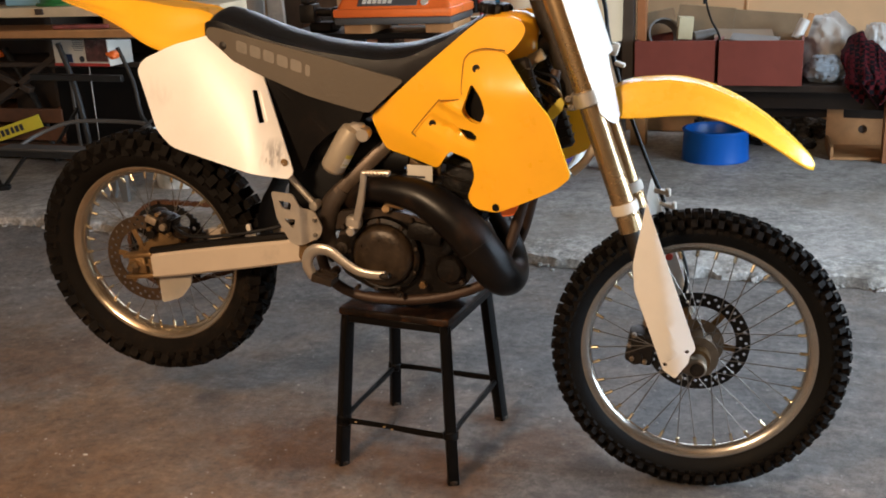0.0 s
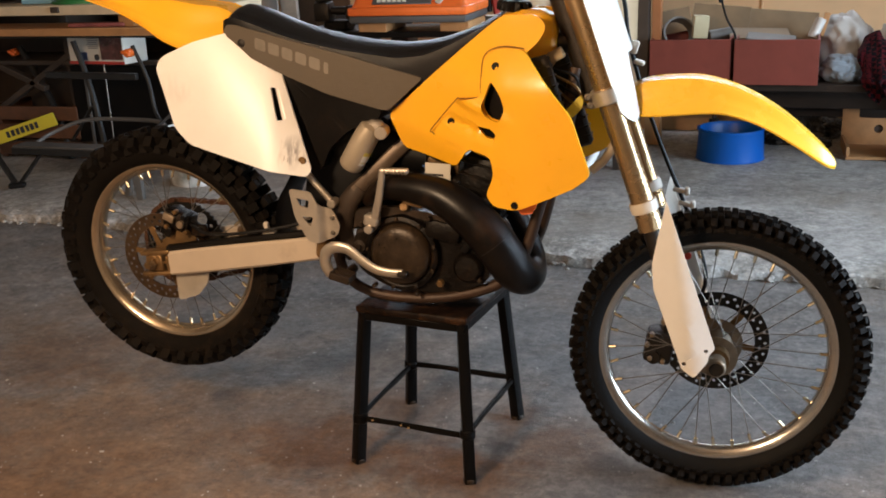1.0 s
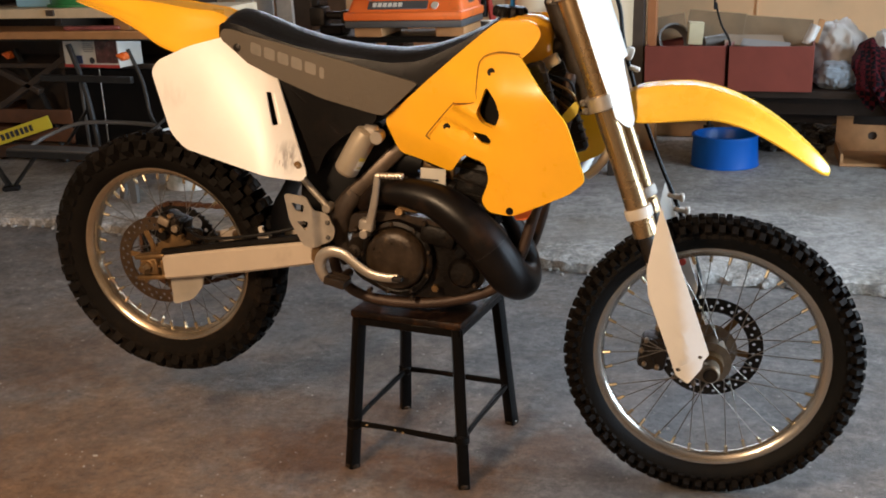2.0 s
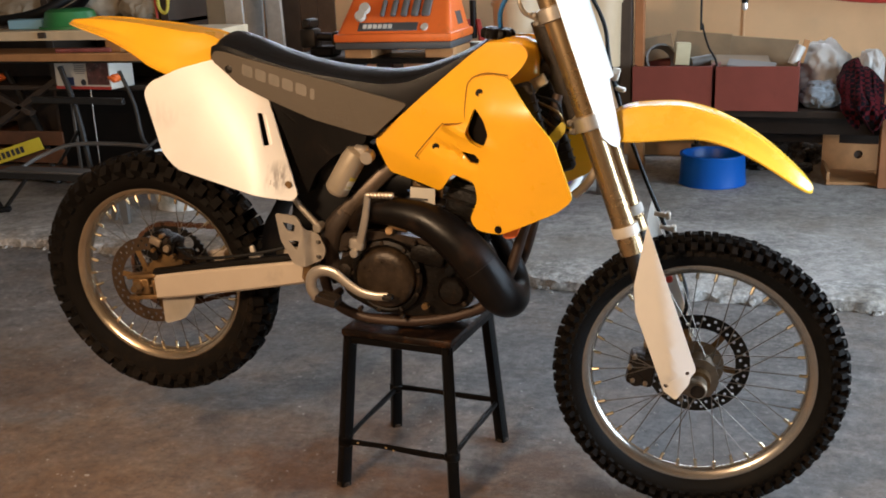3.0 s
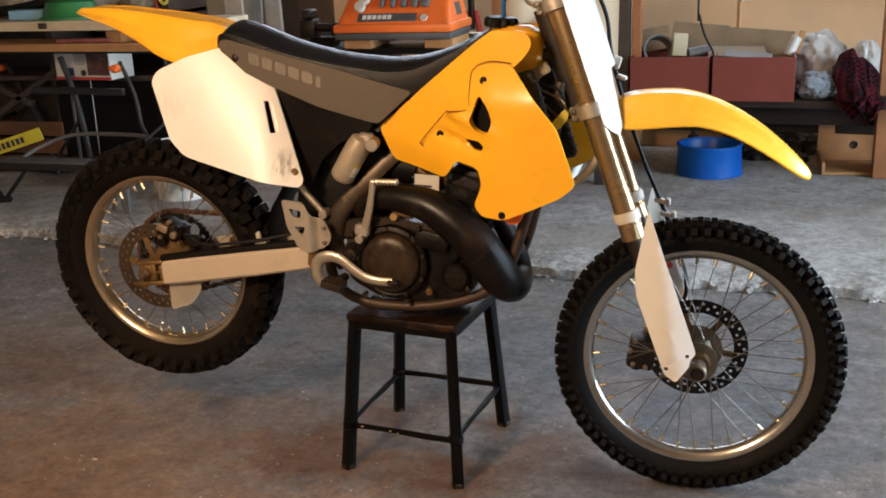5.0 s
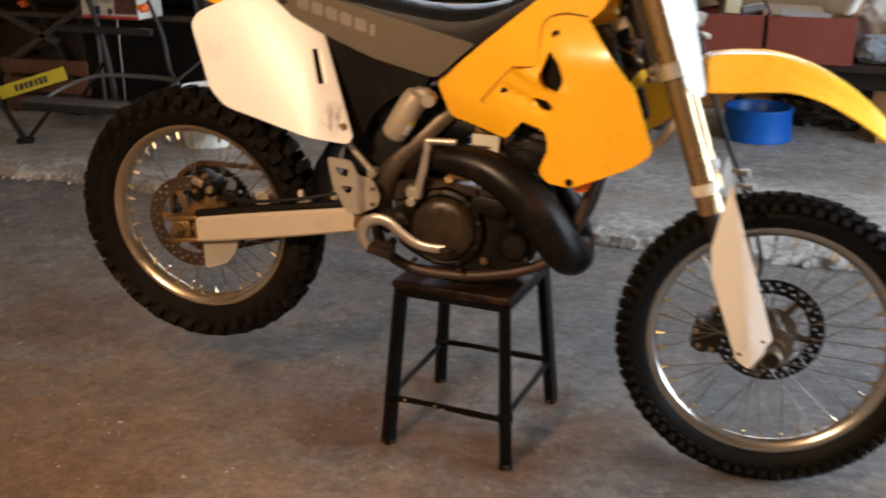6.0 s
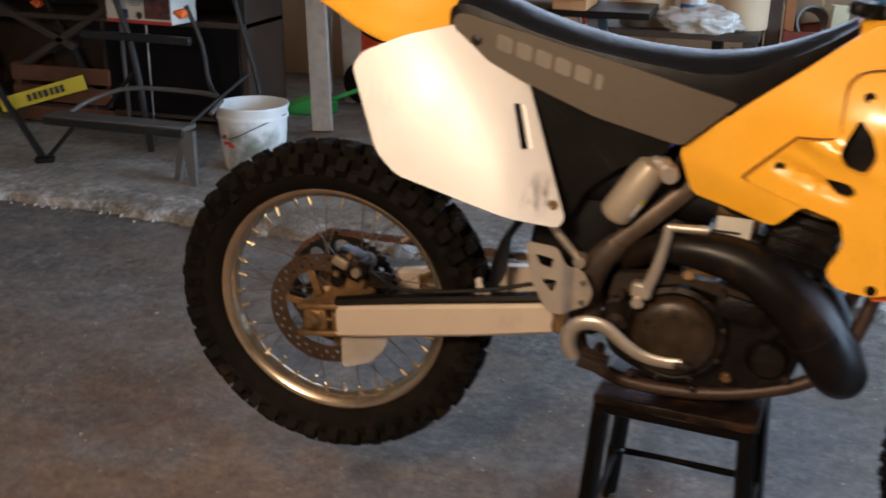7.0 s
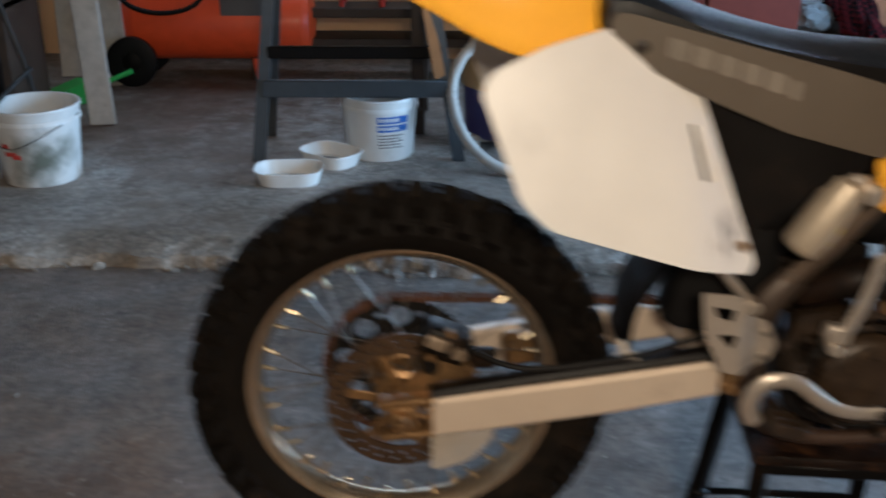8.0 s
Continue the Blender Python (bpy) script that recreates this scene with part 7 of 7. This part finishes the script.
tagged(part("grey_sheet", box(0.24, 0.12, 0.012, pose(0.66, 5.52, TOPZ - 0.012, 10, 5, -4), 0.003), GREY_PIPE), "flat grey plastic sheet in a red box", "sheet")
tagged(part("film_roll", cyl(0.026, (0.86, 5.58, TOPZ - 0.02), (0.90, 5.60, TOPZ + 0.075), 18), FILM), "small roll of clear film", "film roll")
tagged(part("wood_scrap", box(0.03, 0.02, 0.12, pose(0.915, 5.62, TOPZ + 0.045, 0, 14, 0), 0.002), WOOD), "short upright wood scrap", "timber")
tagged(part("plastic_bag", cloth_lump(0.30, 0.26, 0.30, pose(1.02, 5.80, UP + 0.438, 0, 0, 0), FILM, 11.0, 0.27), FILM, sharp=75), "crumpled white plastic bag on the bench", "bag")
tagged(part("plastic_bag", cloth_lump(0.15, 0.20, 0.24, pose(1.28, 5.98, UP + 0.438, 0, 0, 0), FILM, 14.0, 0.25), FILM, sharp=75), "crumpled white plastic bag on the bench", "bag")
tagged(part("blue_rag", cloth_lump(0.20, 0.22, 0.13, pose(1.005, 5.52, UP + 0.434, 0, 0, 0), BLUE_CLOTH, 5.0, 0.26), BLUE_CLOTH), "crumpled grey-blue rag on the bench", "rag")


def shirt():
    """A shirt thrown over the bench edge in deep folds, its tail hanging down in front."""
    line = between([(5.74, 0.55, 1.17, 0.06), (5.68, 0.66, 1.17, 0.08), (5.60, 0.715, 1.165, 0.085), (5.50, 0.68, 1.18, 0.105), (5.42, 0.61, 1.195, 0.112), (5.345, 0.545, 1.205, 0.105), (5.318, 0.50, 1.21, 0.080), (5.315, 0.450, 1.22, 0.040)], 6)
    bm = bmesh.new()
    nu, grid = 34, []
    for j, (y, z, x, w) in enumerate(line):
        t = j / (len(line) - 1)
        row = []
        for i in range(nu + 1):
            s = i / nu * 2 - 1
            fold = 0.016 * math.sin(s * 8 + 5 * t) + 0.035 * noise.noise(Vector((s * 2.2, t * 5, 2)))
            droop = 0.09 * s * s * (1 - 0.5 * t)
            row.append(bm.verts.new((x + s * w + 0.03 * noise.noise(Vector((t * 6, s * 2, 5))), y - abs(fold) * 0.8, z - droop + fold * 0.7 * (1 - t))))
        grid.append(row)
    for a, b in zip(grid, grid[1:]):
        for i in range(nu):
            bm.faces.new((a[i], a[i + 1], b[i + 1], b[i]))
    return thicken(bm, 0.006)


tagged(part("flannel_shirt", shirt(), PLAID), "dark red and black plaid flannel shirt hanging over the bench", "shirt")
# one post in two colours: its lit strip orange, its shaded side dark
tagged(part("wall_stud", box(0.045, 0.09, 2.2, pose(0.088, 5.50, UP + 1.545), 0.003), WOOD_ORANGE), "orange-brown wooden post by the bench", "post", "wooden posts")
tagged(part("dark_pole", box(0.065, 0.07, 2.2, pose(0.022, 5.47, UP + 1.505), 0.006), WOOD_DARK), "shaded side of the wooden post, as a separate dark piece", "post")
tagged(part("wall_stud", box(0.09, 0.09, 2.6, pose(1.36, 5.62, UP + 1.30), 0.003), WOOD_ORANGE), "orange-brown wooden post by the bench", "post", "wooden posts")
tagged(part("electric_cable", sweep([(0.41, 5.32, 2.71), (0.41, 5.32, 1.06), (0.418, 5.32, 0.93), (0.445, 5.36, 0.82), (0.487, 5.385, 0.735), (0.50, 5.40, 0.62)], 0.0055, 8), RUBBER_BLACK), "black electric cable hanging down to the boxes", "cable")
lampb = thing("hanging_bulb", pose(0.62, 5.20, 1.0), "unlit bulb in a black holder hanging on a cord", "lamp")
part("holder", cyl(0.016, (0, 0, 0.035), (0, 0, 0.095), 16), BLACK_PLASTIC, lampb)
part("glass", lathe([(0.006, 0.0), (0.013, 0.004), (0.016, 0.016), (0.012, 0.036)], 20), GLASS_, lampb)
part("flex", cyl(0.004, (0, 0, 0.09), (0, 0, 1.71), 8), RUBBER_BLACK, lampb)
tagged(part("red_air_hose", sweep([(0.45, 6.60, 1.09), (0.75, 6.62, 1.03), (1.05, 6.60, 0.975), (1.35, 6.57, 0.945), (1.9, 6.5, 0.95), (2.6, 6.48, 1.0)], 0.014, 8), RED_PRINT), "dark red air hose draped along the wall", "hose")
boards = thing("wall_boards", gp(0, V_WALL, 0), "old dark brown boards nailed to the back wall", "boards", kind="structure")
for k in range(4):
    part("board", box(0.136, 0.018, 1.30, pose(-2.920 + 0.140 * k, -0.013, 1.22 + 0.012 * (k % 3)), 0.002), WALL_DARK, boards)
tagged(part("wall_batten", box(0.012, 0.012, 2.4, gp(0.42, V_WALL - 0.008, 1.3), 0.002), WALL), "thin cover strip on the panelled wall", "trim", kind="structure")
tagged(part("wall_batten", box(0.012, 0.012, 2.4, gp(-0.80, V_WALL - 0.008, 1.3), 0.002), WALL), "thin cover strip on the panelled wall", "trim", kind="structure")
tagged(part("wall_batten", box(0.012, 0.012, 2.4, gp(1.64, V_WALL - 0.008, 1.3), 0.002), WALL), "thin cover strip on the panelled wall", "trim", kind="structure")

tub = thing("blue_tub", pose(0.478, 5.625, UP), "open round blue plastic tub on the concrete", "tub")
part("tub_wall", lathe([(0.182, 0.0), (0.178, 0.004), (0.170, 0.15), (0.174, 0.158), (0.172, 0.164), (0.164, 0.164), (0.158, 0.155), (0.162, 0.02), (0.01, 0.018)], 56), TUB_BLUE, tub)
part("rim", lathe([(0.164, 0.160), (0.178, 0.158), (0.178, 0.166), (0.164, 0.168)], 56, closed=True), TUB_BLUE, tub)

wc = thing("wooden_box", pose(1.25, 5.80, UP, 0, 0, 2), "small open plywood box with a round hole in its back", "box")
part("base", box(0.38, 0.34, 0.016, pose(0, 0, 0.010), 0.002), WOOD, wc)
part("back", sheet([(-0.19, 0.0), (0.19, 0.0), (0.19, 0.20), (-0.19, 0.20)], [circle_pts(0.0, 0.085, 0.024, 16)], thick=0.016, to=pose(0, 0.155, 0.018)), WOOD, wc)
# dark sheet added behind the hole, so that it looks dark
part("dark_back", box(0.12, 0.004, 0.10, pose(0, 0.176, 0.10), 0), WOOD_DARK, wc)
part("side", box(0.016, 0.33, 0.05, pose(-0.182, 0.0, 0.044), 0.002), WOOD, wc)
fit_ = thing("pipe_fitting", pose(1.405, 5.74, UP + 0.018), "grey iron pipe fitting in the plywood box", "pipe fitting")
part("fitting_body", join(lathe([(0.045, 0.0), (0.05, 0.004), (0.05, 0.10), (0.046, 0.104), (0.034, 0.104), (0.034, 0.01)], 28), cyl(0.026, (0, -0.03, 0.06), (0, -0.062, 0.06), 18)), GREY_PIPE, fit_)
for k, (x, y, w, h) in enumerate(((0.74, 6.02, 0.22, 0.12), (0.86, 6.12, 0.20, 0.16), (0.98, 6.25, 0.24, 0.10), (0.70, 6.30, 0.25, 0.20), (0.93, 5.92, 0.14, 0.06))):
    tagged(part("engine_part", cloth_lump(w, w * 0.8, h, pose(x, y, UP - 0.002), DARK_METAL, 20.0 + k, 0.5), DARK_METAL, sharp=25), "oily dark engine part under the bench", "engine part", "engine parts")
tagged(part("small_bottle", join(cyl(0.03, (0.36, 6.1, UP), (0.36, 6.1, UP + 0.12), 18), cyl(0.012, (0.36, 6.1, UP + 0.12), (0.36, 6.1, UP + 0.15), 12)), DARK_METAL), "dark oil bottle under the bench", "bottle")

# junk on the higher bench behind the seat
hb = thing("side_bench", pose(-0.42, 5.50, UP, 0, 0, YAW), "dark timber side bench by the post", "bench")
part("bench_top", box(0.80, 0.52, 0.035, pose(0, 0, 0.640), 0.003), WOOD_DARK, hb)
for x in (-0.36, 0.36):
    for y in (-0.2, 0.2):
        part("bench_leg", box(0.06, 0.06, 0.62, pose(x, y, 0.31), 0.003), WOOD_DARK, hb)
BT = UP + 0.658
for x, y, r, h in ((-0.555, 5.44, 0.135, 0.36), (-0.125, 5.46, 0.128, 0.36)):
    th = thing("beige_bucket", pose(x, y, BT), "beige plastic pail on the side bench", "bucket", "beige pails")
    part("pail", lathe([(0.01, 0.0), (r * 0.93, 0.0), (r * 0.95, 0.006), (r, h), (r + 0.006, h + 0.004), (r - 0.006, h), (r * 0.9, 0.01), (0.01, 0.01)], 40), BEIGE_BUCKET, th)
    part("rim", lathe([(r - 0.002, h - 0.03), (r + 0.008, h - 0.03), (r + 0.008, h - 0.012), (r - 0.002, h - 0.012)], 40, closed=True), BEIGE_BUCKET, th)
can = thing("spray_can", pose(-0.338, 5.33, BT), "small jar with a blue and red label", "jar")
part("jar", lathe([(0.01, 0.0), (0.055, 0.0), (0.058, 0.006), (0.058, 0.19), (0.04, 0.215), (0.01, 0.216)], 32), FILM, can)
part("label", lathe([(0.0585, 0.045), (0.0592, 0.045), (0.0592, 0.115), (0.0585, 0.115)], 32, closed=True), BLUE_PRINT, can, "blue label")
part("label", lathe([(0.0585, 0.030), (0.0592, 0.030), (0.0592, 0.043), (0.0585, 0.043)], 32, closed=True), RED_PRINT, can, "red label band")
stc = thing("steel_canister", pose(-0.765, 5.36, BT), "small shiny steel canister on the side bench", "canister")
part("canister_body", lathe([(0.01, 0.0), (0.036, 0.0), (0.038, 0.004), (0.038, 0.13), (0.033, 0.136), (0.01, 0.137)], 28), ALU, stc)
part("canister_lid", lathe([(0.039, 0.128), (0.041, 0.132), (0.041, 0.145), (0.01, 0.148)], 28), ALU, stc)
tagged(part("plastic_bag", cloth_lump(0.34, 0.16, 0.11, pose(-0.30, 5.27, BT - 0.005), FILM, 31.0, 0.45), FILM, sharp=75), "crumpled clear plastic bag on the side bench", "bag")
